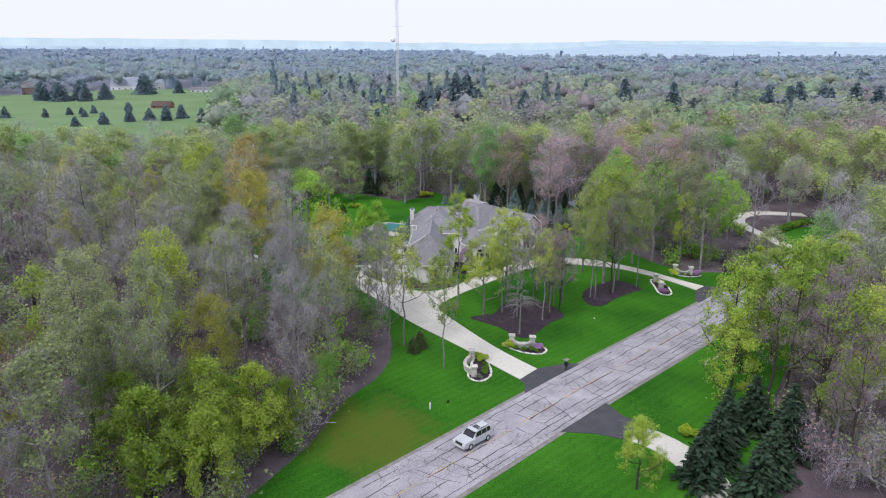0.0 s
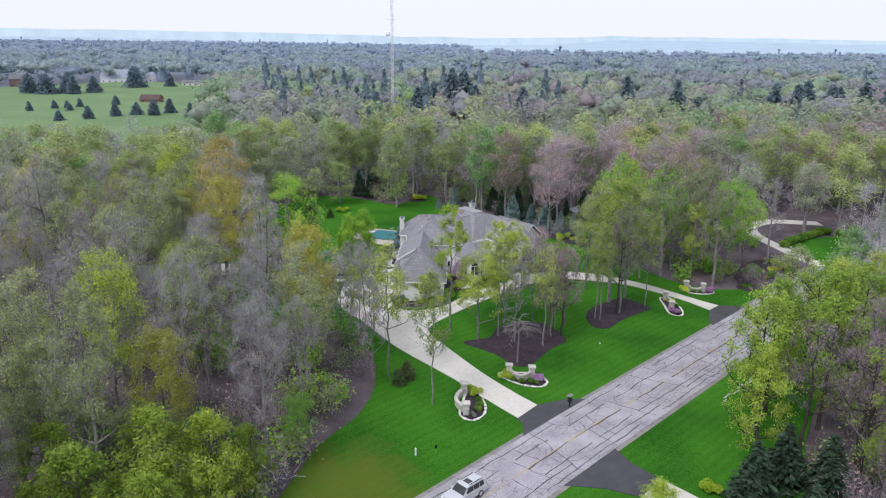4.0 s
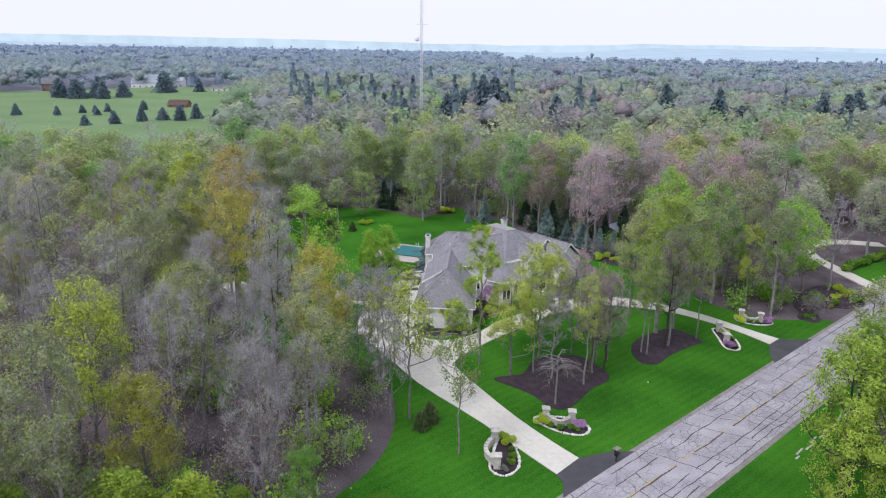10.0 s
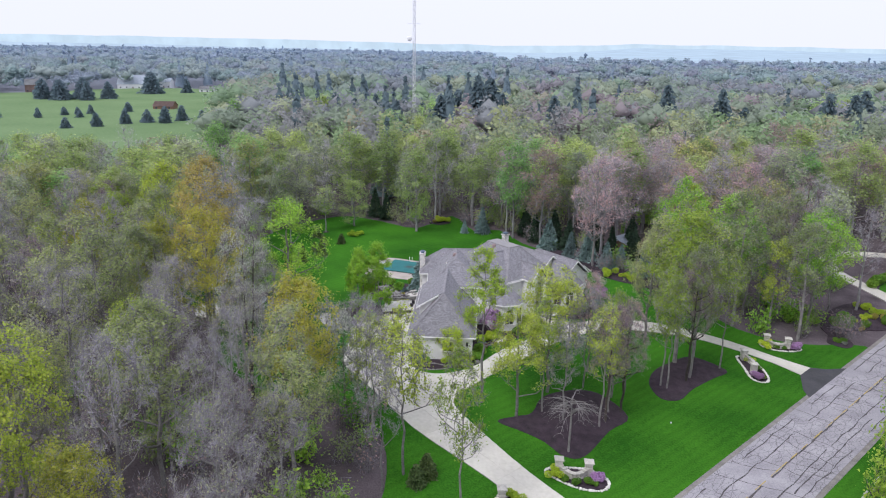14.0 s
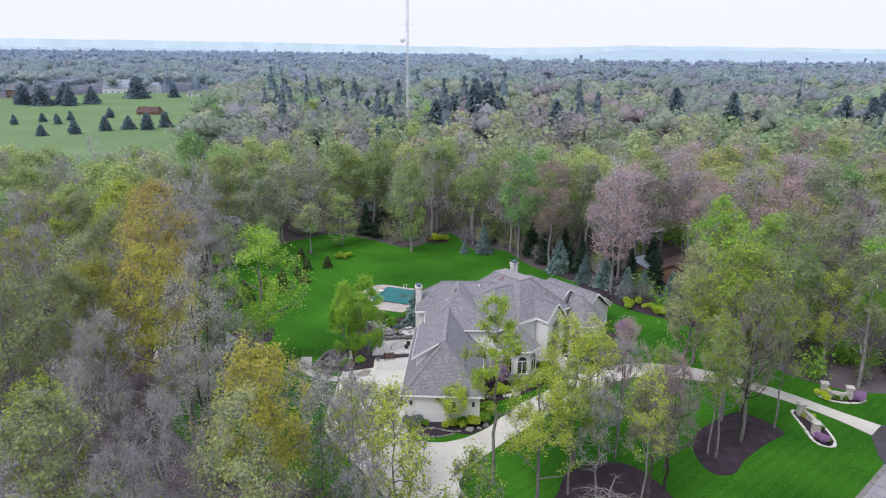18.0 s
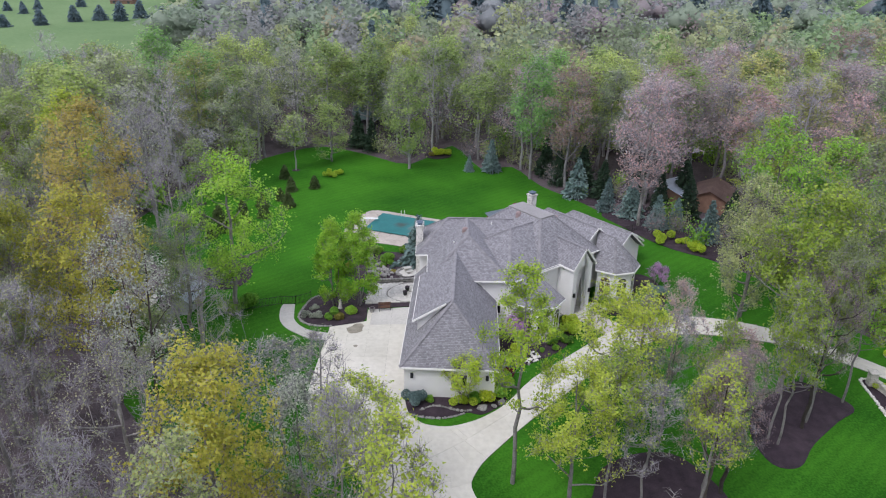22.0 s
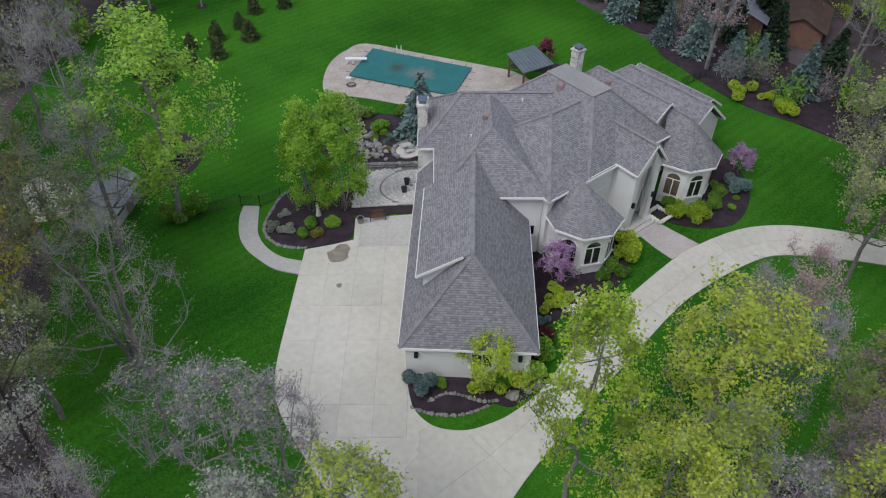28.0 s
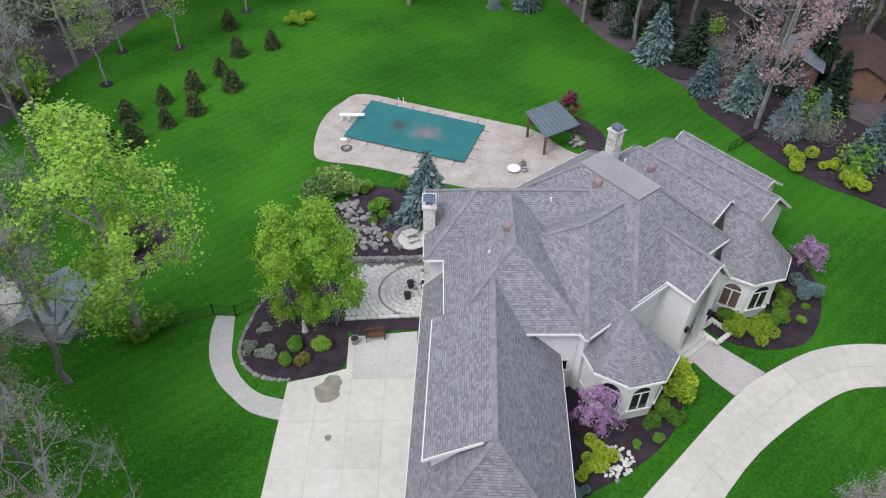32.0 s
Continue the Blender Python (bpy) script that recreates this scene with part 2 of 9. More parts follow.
GRASS = grass_material()
LITTER = litter_material()
CONCRETE = material("drive_concrete", (0.53, 0.507, 0.445), (0.655, 0.63, 0.565), 0.16, 0.85, 0.05, 14, vary=0.045)
CONCRETE_OLD = material("walk_concrete", (0.44, 0.425, 0.40), (0.60, 0.58, 0.55), 0.3, 0.85, 0.08, 14, vary=0.05)
def road_material():
    """Old pale road: broad blotches, a network of dark cracks drawn out along the road, crazing in places."""
    m = material("road_concrete", (0.26, 0.25, 0.275), (0.43, 0.41, 0.44), 0.35, 0.9, 0.3, 18)
    n, l = m.node_tree.nodes, m.node_tree.links
    p = n["Principled BSDF"]
    colour = p.inputs["Base Color"].links[0].from_socket
    co = n.new("ShaderNodeTexCoord")
    bend = n.new("ShaderNodeTexNoise")
    bend.inputs["Scale"].default_value = 0.8
    bend.inputs["Detail"].default_value = 5
    l.new(co.outputs["Object"], bend.inputs["Vector"])
    add = n.new("ShaderNodeVectorMath")
    add.operation = "MULTIPLY_ADD"
    add.inputs[1].default_value = (1.1, 1.1, 0)
    l.new(bend.outputs["Color"], add.inputs[0])
    l.new(co.outputs["Object"], add.inputs[2])
    for along, across, wide, dark, patchy in ((0.30, 0.75, 0.016, 0.55, 0.50), (0.9, 1.6, 0.03, 0.6, 0.53)):
        turn = n.new("ShaderNodeMapping")
        turn.vector_type = "TEXTURE"
        turn.inputs["Rotation"].default_value = (0, 0, 0.745)
        turn.inputs["Scale"].default_value = (1 / along, 1 / across, 1000)
        l.new(add.outputs["Vector"], turn.inputs["Vector"])
        vo = n.new("ShaderNodeTexVoronoi")
        vo.voronoi_dimensions = "2D"
        vo.feature = "DISTANCE_TO_EDGE"
        vo.inputs["Scale"].default_value = 1.0
        l.new(turn.outputs["Vector"], vo.inputs["Vector"])
        mr = n.new("ShaderNodeMapRange")
        mr.inputs["From Min"].default_value, mr.inputs["From Max"].default_value = wide * 0.5, wide * 1.6
        mr.inputs["To Min"].default_value, mr.inputs["To Max"].default_value = dark, 1.0
        l.new(vo.outputs["Distance"], mr.inputs["Value"])
        value = mr.outputs["Result"]
        if patchy:
            no = n.new("ShaderNodeTexNoise")
            no.inputs["Scale"].default_value = 0.16
            no.inputs["Detail"].default_value = 3
            l.new(co.outputs["Object"], no.inputs["Vector"])
            gate = n.new("ShaderNodeMapRange")
            gate.inputs["From Min"].default_value, gate.inputs["From Max"].default_value = patchy - 0.06, patchy + 0.03
            gate.inputs["To Min"].default_value, gate.inputs["To Max"].default_value = 1.0, 0.0
            l.new(no.outputs["Fac"], gate.inputs["Value"])
            top = n.new("ShaderNodeMath")
            top.operation = "MAXIMUM"
            l.new(value, top.inputs[0])
            l.new(gate.outputs["Result"], top.inputs[1])
            value = top.outputs[0]
        hsv = n.new("ShaderNodeHueSaturation")
        l.new(value, hsv.inputs["Value"])
        l.new(colour, hsv.inputs["Color"])
        colour = hsv.outputs["Color"]
    l.new(colour, p.inputs["Base Color"])
    return m


ROAD_SLAB = road_material()
ASPHALT = material("asphalt", (0.045, 0.045, 0.052), (0.075, 0.074, 0.082), 0.6, 0.9, 0.4, 30)
TAR = material("tar_seam", (0.05, 0.045, 0.05), (0.10, 0.09, 0.09), 2.0, 0.8)
GRAVEL = material("shoulder_gravel", (0.16, 0.15, 0.14), (0.30, 0.28, 0.26), 1.2, 0.95, 0.6, 12)
YELLOW = material("road_paint", (0.40, 0.30, 0.07), (0.50, 0.38, 0.12), 1.5, 0.8)
MULCH = material("bark_mulch", (0.016, 0.010, 0.016), (0.056, 0.036, 0.050), 1.2, 0.95, 0.9, 14)
STUCCO = material("house_stucco", (0.74, 0.735, 0.73), (0.84, 0.835, 0.83), 0.5, 0.9, 0.2, 30)
TRIM = material("white_trim", (0.78, 0.77, 0.75), (0.84, 0.83, 0.81), 2.0, 0.6)
SHINGLE = shingle_material()
RIDGE = material("ridge_shingle", (0.17, 0.165, 0.18), (0.30, 0.29, 0.31), 1.4, 0.92, 0.3, 8)
DECK_ROOF = material("membrane_roof", (0.25, 0.24, 0.245), (0.31, 0.30, 0.305), 0.5, 0.8)
STONE = material("cut_stone", (0.40, 0.38, 0.34), (0.62, 0.60, 0.55), 1.6, 0.9, 0.5, 6, vary=0.15)
BARK = material("grey_bark", (0.12, 0.112, 0.110), (0.31, 0.292, 0.288), 1.2, 0.95, 0.5, 9, vary=0.25)
BARK_DARK = material("dark_bark", (0.035, 0.028, 0.025), (0.10, 0.082, 0.072), 1.2, 0.95, 0.5, 9, vary=0.25)
LEAF = {
    "olive": leaf_material("leaf_olive", (0.275, 0.335, 0.13), (0.395, 0.46, 0.205)),
    "yellow": leaf_material("leaf_yellow_green", (0.305, 0.41, 0.052), (0.42, 0.53, 0.095)),
    "green": leaf_material("leaf_green", (0.22, 0.44, 0.05), (0.34, 0.57, 0.10)),
    "spring": leaf_material("leaf_spring", (0.265, 0.40, 0.05), (0.375, 0.53, 0.092)),
    "moss": leaf_material("leaf_moss", (0.22, 0.335, 0.035), (0.33, 0.46, 0.075)),
    "gold": leaf_material("leaf_gold", (0.365, 0.375, 0.055), (0.48, 0.49, 0.10)),
    "orange": leaf_material("leaf_orange", (0.352, 0.313, 0.080), (0.466, 0.424, 0.125)),
    "pink": leaf_material("leaf_pink", (0.40, 0.275, 0.25), (0.54, 0.39, 0.36)),
    "rust": leaf_material("leaf_rust", (0.36, 0.215, 0.165), (0.49, 0.315, 0.245)),
    "white": leaf_material("blossom_white", (0.31, 0.345, 0.285), (0.45, 0.485, 0.405)),
    "garden": leaf_material("leaf_garden", (0.235, 0.44, 0.038), (0.35, 0.58, 0.08)),
    "redbud": leaf_material("leaf_red_bud", (0.33, 0.26, 0.235), (0.46, 0.37, 0.34)),
    "bud": leaf_material("leaf_bud", (0.31, 0.335, 0.20), (0.43, 0.455, 0.285)),
    "dark": leaf_material("needle_dark", (0.022, 0.050, 0.030), (0.055, 0.095, 0.055), glow=0.15),
    "arbor": leaf_material("needle_olive", (0.060, 0.100, 0.030), (0.12, 0.18, 0.06), glow=0.15),
    "blue": leaf_material("needle_blue", (0.125, 0.20, 0.195), (0.25, 0.345, 0.335), glow=0.15),
    "box": leaf_material("leaf_box", (0.10, 0.22, 0.025), (0.20, 0.37, 0.05), glow=0.25),
    "fern": leaf_material("needle_soft", (0.18, 0.30, 0.08), (0.30, 0.44, 0.15), glow=0.25),
    "lime": leaf_material("leaf_lime", (0.43, 0.56, 0.045), (0.57, 0.70, 0.085), glow=0.4),
    "purple": leaf_material("blossom_purple", (0.36, 0.19, 0.38), (0.58, 0.37, 0.60), glow=0.25),
    "wine": leaf_material("leaf_wine", (0.14, 0.025, 0.045), (0.25, 0.06, 0.09), glow=0.25),
}


# ---- ground shape ----
ROAD_AT, ROAD_DIR = Vector((14.84, 43.48)), Vector((0.735, 0.678)).normalized()
ROAD_NORMAL = Vector((-ROAD_DIR.y, ROAD_DIR.x))
FALL_D = (-260, -12, 0, 4.5, 28, 36, 47, 58, 70, 120, 400)
FALL_Z = (-4, -3.1, -2.95, -2.75, -0.5, -0.35, -0.5, -1.9, -2.1, -2.2, -2.5)
ALONG_S, ALONG_Z = (-60, -18, 0, 48, 120), (-1.6, -0.55, 0, 0.5, 0.9)


def ground_np(x, y):
    """Height of the ground: a rise under the house, falling to the road and to the back lawn."""
    vx, vy = x - ROAD_AT.x, y - ROAD_AT.y
    s, d = vx * ROAD_DIR.x + vy * ROAD_DIR.y, vx * ROAD_NORMAL.x + vy * ROAD_NORMAL.y
    z = sum(np.interp(d + k, FALL_D, FALL_Z) for k in (-3, -1, 1, 3)) / 4
    return z + np.interp(d, (0, 28), (1, 0)) * np.interp(s, ALONG_S, ALONG_Z)


def ground(x, y):
    return float(ground_np(np.array([x]), np.array([y]))[0])


# ---- building helpers ----
def mesh_of(name, verts, faces, material_, uvs=None):
    me = bpy.data.meshes.new(name)
    me.from_pydata(verts, [], faces)
    me.materials.append(material_)
    me.update()
    return me


def mesh_np(name, verts, faces, material_, soft=False):
    """A mesh from arrays: verts (n, 3), faces (m, k)."""
    me = bpy.data.meshes.new(name)
    n, k = faces.shape
    me.vertices.add(len(verts))
    me.vertices.foreach_set("co", np.ascontiguousarray(verts, dtype=np.float32).ravel())
    me.loops.add(n * k)
    me.loops.foreach_set("vertex_index", np.ascontiguousarray(faces, dtype=np.int32).ravel())
    me.polygons.add(n)
    me.polygons.foreach_set("loop_start", np.arange(0, n * k, k, dtype=np.int32))
    if soft:
        me.polygons.foreach_set("use_smooth", np.ones(n, dtype=bool))
    me.materials.append(material_)
    me.update(calc_edges=True)
    return me


def thing(name, label, category, group="", kind="", at=None):
    ob = new(name)
    ob.empty_display_size = 0.3
    if at is not None:
        ob.matrix_basis = at
    return tagged(ob, label, category, group, kind)


def part(name, bm, material_, parent, label=""):
    """Links a bmesh as one mesh object under a thing or a part."""
    me = bpy.data.meshes.new(name)
    bm.to_mesh(me)
    bm.free()
    me.materials.append(material_)
    ob = new(name, me)
    ob.parent = parent
    return tagged(ob, label)


def part_me(name, me, parent, label="", m=None):
    ob = new(name, me)
    ob.parent = parent
    if m is not None:
        ob.matrix_basis = m
    return tagged(ob, label)


def box(bm, x0, y0, z0, x1, y1, z1, m=None):
    made = bmesh.ops.create_cube(bm, size=1.0, matrix=Matrix.Translation(((x0 + x1) / 2, (y0 + y1) / 2, (z0 + z1) / 2)) @ Matrix.Diagonal((x1 - x0, y1 - y0, z1 - z0, 1)))
    if m is not None:
        bmesh.ops.transform(bm, matrix=m, verts=made["verts"])
    return made["verts"]


def tube(bm, a, b, r0, r1, n=8):
    a, b = Vector(a), Vector(b)
    m = Matrix.Translation((a + b) / 2) @ (b - a).to_track_quat("Z", "Y").to_matrix().to_4x4()
    return bmesh.ops.create_cone(bm, cap_ends=True, segments=n, radius1=r0, radius2=r1, depth=(b - a).length, matrix=m)["verts"]


def smooth(points, steps=5, closed=True):
    """A rounded outline through the points."""
    n, out = len(points), []
    for i in range(n if closed else n - 1):
        p = [Vector(points[(i + k) % n] if closed else points[min(max(i + k, 0), n - 1)]) for k in (-1, 0, 1, 2)]
        for k in range(steps):
            t = k / steps
            out.append(tuple(0.5 * (2 * p[1] + (p[2] - p[0]) * t + (2 * p[0] - 5 * p[1] + 4 * p[2] - p[3]) * t * t + (3 * p[1] - p[0] - 3 * p[2] + p[3]) * t ** 3)))
    if not closed:
        out.append(tuple(points[-1]))
    return out


def draped(outline, lift, depth=0.2, step=3.0, hump=0.0):
    """A bmesh of the outline laid on the ground, lift above it, with sides that go down by depth."""
    bm = bmesh.new()
    face = bm.faces.new([bm.verts.new((x, y, 0)) for x, y in outline])
    if face.normal.z < 0 or face.calc_area() and (face.normal_update() or face.normal.z < 0):
        bmesh.ops.reverse_faces(bm, faces=[face])
    bmesh.ops.triangulate(bm, faces=bm.faces[:])
    xs, ys = [p[0] for p in outline], [p[1] for p in outline]
    for lo, hi, axis in ((min(xs), max(xs), 0), (min(ys), max(ys), 1)):
        k = math.floor(lo / step) + 1
        while k * step < hi:
            co, no = [0, 0, 0], [0, 0, 0]
            co[axis], no[axis] = k * step, 1
            bmesh.ops.bisect_plane(bm, geom=bm.verts[:] + bm.edges[:] + bm.faces[:], plane_co=co, plane_no=no, dist=1e-5)
            k += 1
    if hump:
        rim = [v for v in bm.verts if v.is_boundary]
        pts = [v.co.copy() for v in rim]
        rise = {v: min(1.0, min((v.co - q).length for q in pts) / 1.2) for v in bm.verts}
    for v in bm.verts:
        v.co.z = ground(v.co.x, v.co.y) + lift + (hump * rise[v] if hump else 0)
    edges = [e for e in bm.edges if e.is_boundary]
    out = bmesh.ops.extrude_edge_only(bm, edges=edges)
    for g in out["geom"]:
        if isinstance(g, bmesh.types.BMVert):
            g.co.z -= depth
    bmesh.ops.recalc_face_normals(bm, faces=bm.faces[:])
    return bm


def sheet(name, outline, lift, material_, label, category, kind="structure", step=3.0, depth=0.2, hump=0.0):
    me = bpy.data.meshes.new(name)
    bm = draped(outline, lift, depth, step, hump)
    bm.to_mesh(me)
    bm.free()
    me.materials.append(material_)
    return tagged(new(name, me), label, category, "", kind)


def inside(x, y, outline):
    c, n = False, len(outline)
    for i in range(n):
        x0, y0 = outline[i]
        x1, y1 = outline[i - 1]
        if (y0 > y) != (y1 > y) and x < (x1 - x0) * (y - y0) / (y1 - y0) + x0:
            c = not c
    return c


# ---- ground, lawns, road, drives ----
def ground_sheet():
    def axis(lo, hi, step, far):
        mid = list(np.arange(lo, hi + 0.1, step))
        grow, k, left, right = step, 0, [], []
        while lo - sum(left) > -far:
            grow *= 1.35
            left.append(grow)
        while hi + sum(right) < far:
            k += 1
            right.append(step * 1.35 ** k)
        l_ = [lo - sum(left[:i + 1]) for i in range(len(left))][::-1]
        r_ = [hi + sum(right[:i + 1]) for i in range(len(right))]
        return np.array(l_ + mid + r_)
    xs, ys = axis(-90, 120, 2.0, 4600), axis(-60, 180, 2.0, 4600)
    gx, gy = np.meshgrid(xs, ys)
    gz = ground_np(gx, gy) - 0.05
    nx, ny = len(xs), len(ys)
    i = (np.arange(ny - 1)[:, None] * nx + np.arange(nx - 1)[None, :]).ravel()
    faces = np.stack([i, i + 1, i + nx + 1, i + nx], 1)
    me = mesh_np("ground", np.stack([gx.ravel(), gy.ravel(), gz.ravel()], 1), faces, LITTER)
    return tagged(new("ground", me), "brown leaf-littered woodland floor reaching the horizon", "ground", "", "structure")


def road_at(s, d):
    p = ROAD_AT + ROAD_DIR * s + ROAD_NORMAL * d
    return (p.x, p.y)


ground_sheet()
LAWN = smooth([(-20, 11), (-13.5, 25), (-10.5, 34), (-7, 39.5), (-5.2, 46), (-6, 54), (-10, 60), (-20, 63), (-29, 72), (-31, 80), (-33, 85), (-35, 89), (-39, 94), (-45, 102), (-46, 118), (-42, 132), (-37, 146), (-31, 155), (-24, 160),
               (-15, 155), (-6, 149), (2, 162), (7, 147), (13, 148), (17, 137), (22, 129), (25, 119), (28, 110), (33, 105), (38, 100), (42, 94), (45, 88), (52, 84), (62, 84), (60, 76), (45, 61), (25, 42.5), (6, 24.5), (-8, 11)], 3)
sheet("lawn", LAWN, 0.03, GRASS, "mown bright green lawn round the house", "lawn", step=2.0)
LAWN_S = [road_at(-50, -18), road_at(-50, -12.4), road_at(-12, -12.4), road_at(45, -12.4), road_at(45, -19), road_at(15, -26), road_at(0, -32), road_at(-20, -34)]
sheet("lawn_south", LAWN_S, 0.03, GRASS, "mown green verge and lawn across the road", "lawn")
NB_LAWN = smooth([(78, 108), (86, 116), (94, 119), (101, 119), (107, 114), (97, 104), (86, 97), (79, 95)], 3)
sheet("lawn_neighbour", NB_LAWN, 0.05, GRASS, "oval green lawn inside the neighbouring drive loop", "lawn")
FIELD = smooth([(-80, 214), (-110, 222), (-150, 216), (-200, 226), (-300, 240), (-420, 290), (-470, 420), (-430, 520), (-330, 560), (-290, 620), (-230, 640), (-175, 610), (-150, 520), (-125, 420), (-100, 310)], 3)
sheet("field_grass", FIELD, 0.8, material("field_green", (0.125, 0.205, 0.09), (0.18, 0.265, 0.125), 0.03, 0.95, 0.3, 20, spec=0.1), "open green pasture beyond the woods", "field", step=40.0)
for name_, pts in (("meadow_east", [(120, 560), (330, 560), (360, 640), (140, 650)]), ("meadow_north", [(40, 700), (210, 700), (230, 800), (60, 800)])):
    sheet(name_, smooth(pts, 3), 0.9, bpy.data.materials["field_green"], "distant pale green meadow", "field", step=60.0)

# road: a worn concrete carriageway between gravel edges
ROAD_N, ROAD_S = -3.3, -11.9
sheet("road_bed", [road_at(s, ROAD_N + 0.55) for s in range(-180, 301, 10)] + [road_at(s, ROAD_S - 0.55) for s in range(300, -181, -10)], 0.05, GRAVEL, "grey gravel shoulder along the road", "road edge")
sheet("road", [road_at(s, ROAD_N) for s in range(-180, 301, 10)] + [road_at(s, ROAD_S) for s in range(300, -181, -10)], 0.09, ROAD_SLAB, "cracked pale concrete two-lane road", "road")

DRIVE = smooth([(12.1, 40.4), (5, 48.7), (-3, 56.6), (-8.4, 64.4), (-10.9, 68), (-12.3, 70.6), (-12.8, 73.3), (-12.7, 78)], 3, False) + [(-12.5, 85.6), (-10.3, 86.1), (-8.7, 86.6), (-8.8, 89.5), (-4.0, 89.8), (-4.0, 73.2)] + \
    smooth([(-4.0, 72.6), (-3.6, 70.4), (-2.7, 69.2), (-1.7, 68.7), (-0.2, 68.6), (1.3, 69.1), (2.9, 70.0), (5.1, 72.0), (8.0, 76.0), (12.0, 79.9), (16.6, 84.2), (19.3, 86.1), (23.1, 88.0), (26.5, 88.7), (30, 88.6), (34, 87.8), (39, 85.4), (43.5, 82.3), (50.2, 76.1)], 3, False) + \
    smooth([(47.9, 74.0), (45.5, 77.5), (41.5, 81), (36.3, 84.0), (30, 85.1), (26, 85.2), (23.3, 84.4), (19.2, 81.9), (15.8, 79.2), (11.4, 74.5), (6.9, 69.7), (3.2, 65.3), (2.0, 63.4), (1.6, 61.8), (2.6, 59.7), (5, 56), (9, 50.3), (14.85, 43.3)], 3, False)
driveway = sheet("driveway", DRIVE, 0.095, material("drive_joint", (0.27, 0.255, 0.23), (0.40, 0.38, 0.345), 1.2, 0.95, 0.4, 12), "pale concrete loop driveway of jointed slabs", "driveway", step=2.5)
sheet("apron_west", [(12.0, 40.3), (14.9, 43.35), road_at(4, -1.7), road_at(5.6, ROAD_N), road_at(-6.6, ROAD_N), road_at(-4.6, -1.6)], 0.08, ASPHALT, "dark asphalt apron where the drive meets the road", "apron")
sheet("apron_east", [(50.3, 76.2), (47.8, 73.9), road_at(41, -1.9), road_at(39.4, ROAD_N), road_at(52, ROAD_N), road_at(49.5, -1.6)], 0.08, ASPHALT, "dark asphalt apron where the drive meets the road", "apron")
sheet("apron_south", [road_at(-10.5, ROAD_S), road_at(-1.2, ROAD_S), road_at(-2.3, -14.8), road_at(-2.6, -18.5), road_at(-6.6, -18.4), road_at(-8.0, -15)], 0.08, ASPHALT, "dark asphalt apron across the road", "apron")
sheet("drive_south", smooth([road_at(-2.6, -18.4), road_at(-3.0, -24), road_at(-6, -30), road_at(-11, -34)], 4, False) + smooth([road_at(-13, -31), road_at(-8.5, -27), road_at(-6.4, -22), road_at(-6.6, -18.4)], 4, False), 0.10, CONCRETE, "pale concrete drive across the road", "driveway")
sheet("drive_neighbour", smooth([(80.5, 93), (77, 100.5), (75.3, 109), (73.5, 118), (76, 126), (84, 131), (96, 131)], 3, False) + smooth([(96, 128), (85, 128), (78.5, 124), (76.5, 117.5), (78.3, 109.6), (80, 101.5), (83.5, 94.6)], 3, False), 0.10, CONCRETE, "pale concrete drive of the neighbouring lot", "driveway")
sheet("path_west", smooth([(-12.55, 82.6), (-14.5, 83.3), (-16.0, 84.6), (-17.4, 86.2), (-18.4, 88.2), (-18.9, 90.6), (-18.9, 92.4)], 4, False) + smooth([(-17.5, 92.3), (-17.2, 90.3), (-16.8, 88.2), (-15.7, 86.2), (-14.2, 84.8), (-12.55, 84.2)], 4, False), 0.10, CONCRETE_OLD, "curved concrete garden path", "path", step=1.5)


# ---- the house ----
GLASS = bpy.data.materials.new("window_glass")
GLASS.use_nodes = True
GLASS.node_tree.nodes["Principled BSDF"].inputs["Base Color"].default_value = (0.02, 0.022, 0.026, 1)
GLASS.node_tree.nodes["Principled BSDF"].inputs["Roughness"].default_value = 0.06
GLASS.node_tree.nodes["Principled BSDF"].inputs["Specular IOR Level"].default_value = 0.8
CURTAIN = material("window_glass_warm", (0.10, 0.07, 0.05), (0.17, 0.13, 0.10), 1.0, 0.08)
DOOR_WOOD = material("dark_door_wood", (0.05, 0.03, 0.02), (0.10, 0.06, 0.04), 2.0, 0.5)
METAL_DARK = material("dark_metal", (0.02, 0.022, 0.026), (0.04, 0.042, 0.05), 2.0, 0.45, metal=0.6)
CHIM = material("chimney_stucco", (0.26, 0.25, 0.235), (0.74, 0.72, 0.69), 1.4, 0.9, 0.3, 7, (0.36, 0.52))
CAP_BLUE = material("cap_metal", (0.07, 0.10, 0.15), (0.12, 0.16, 0.22), 2.0, 0.5)
COPPER = material("vent_copper", (0.24, 0.17, 0.17), (0.33, 0.25, 0.25), 2.0, 0.6)

house = thing("mansion", "large cream stucco house with a many-hipped grey shingle roof", "house")


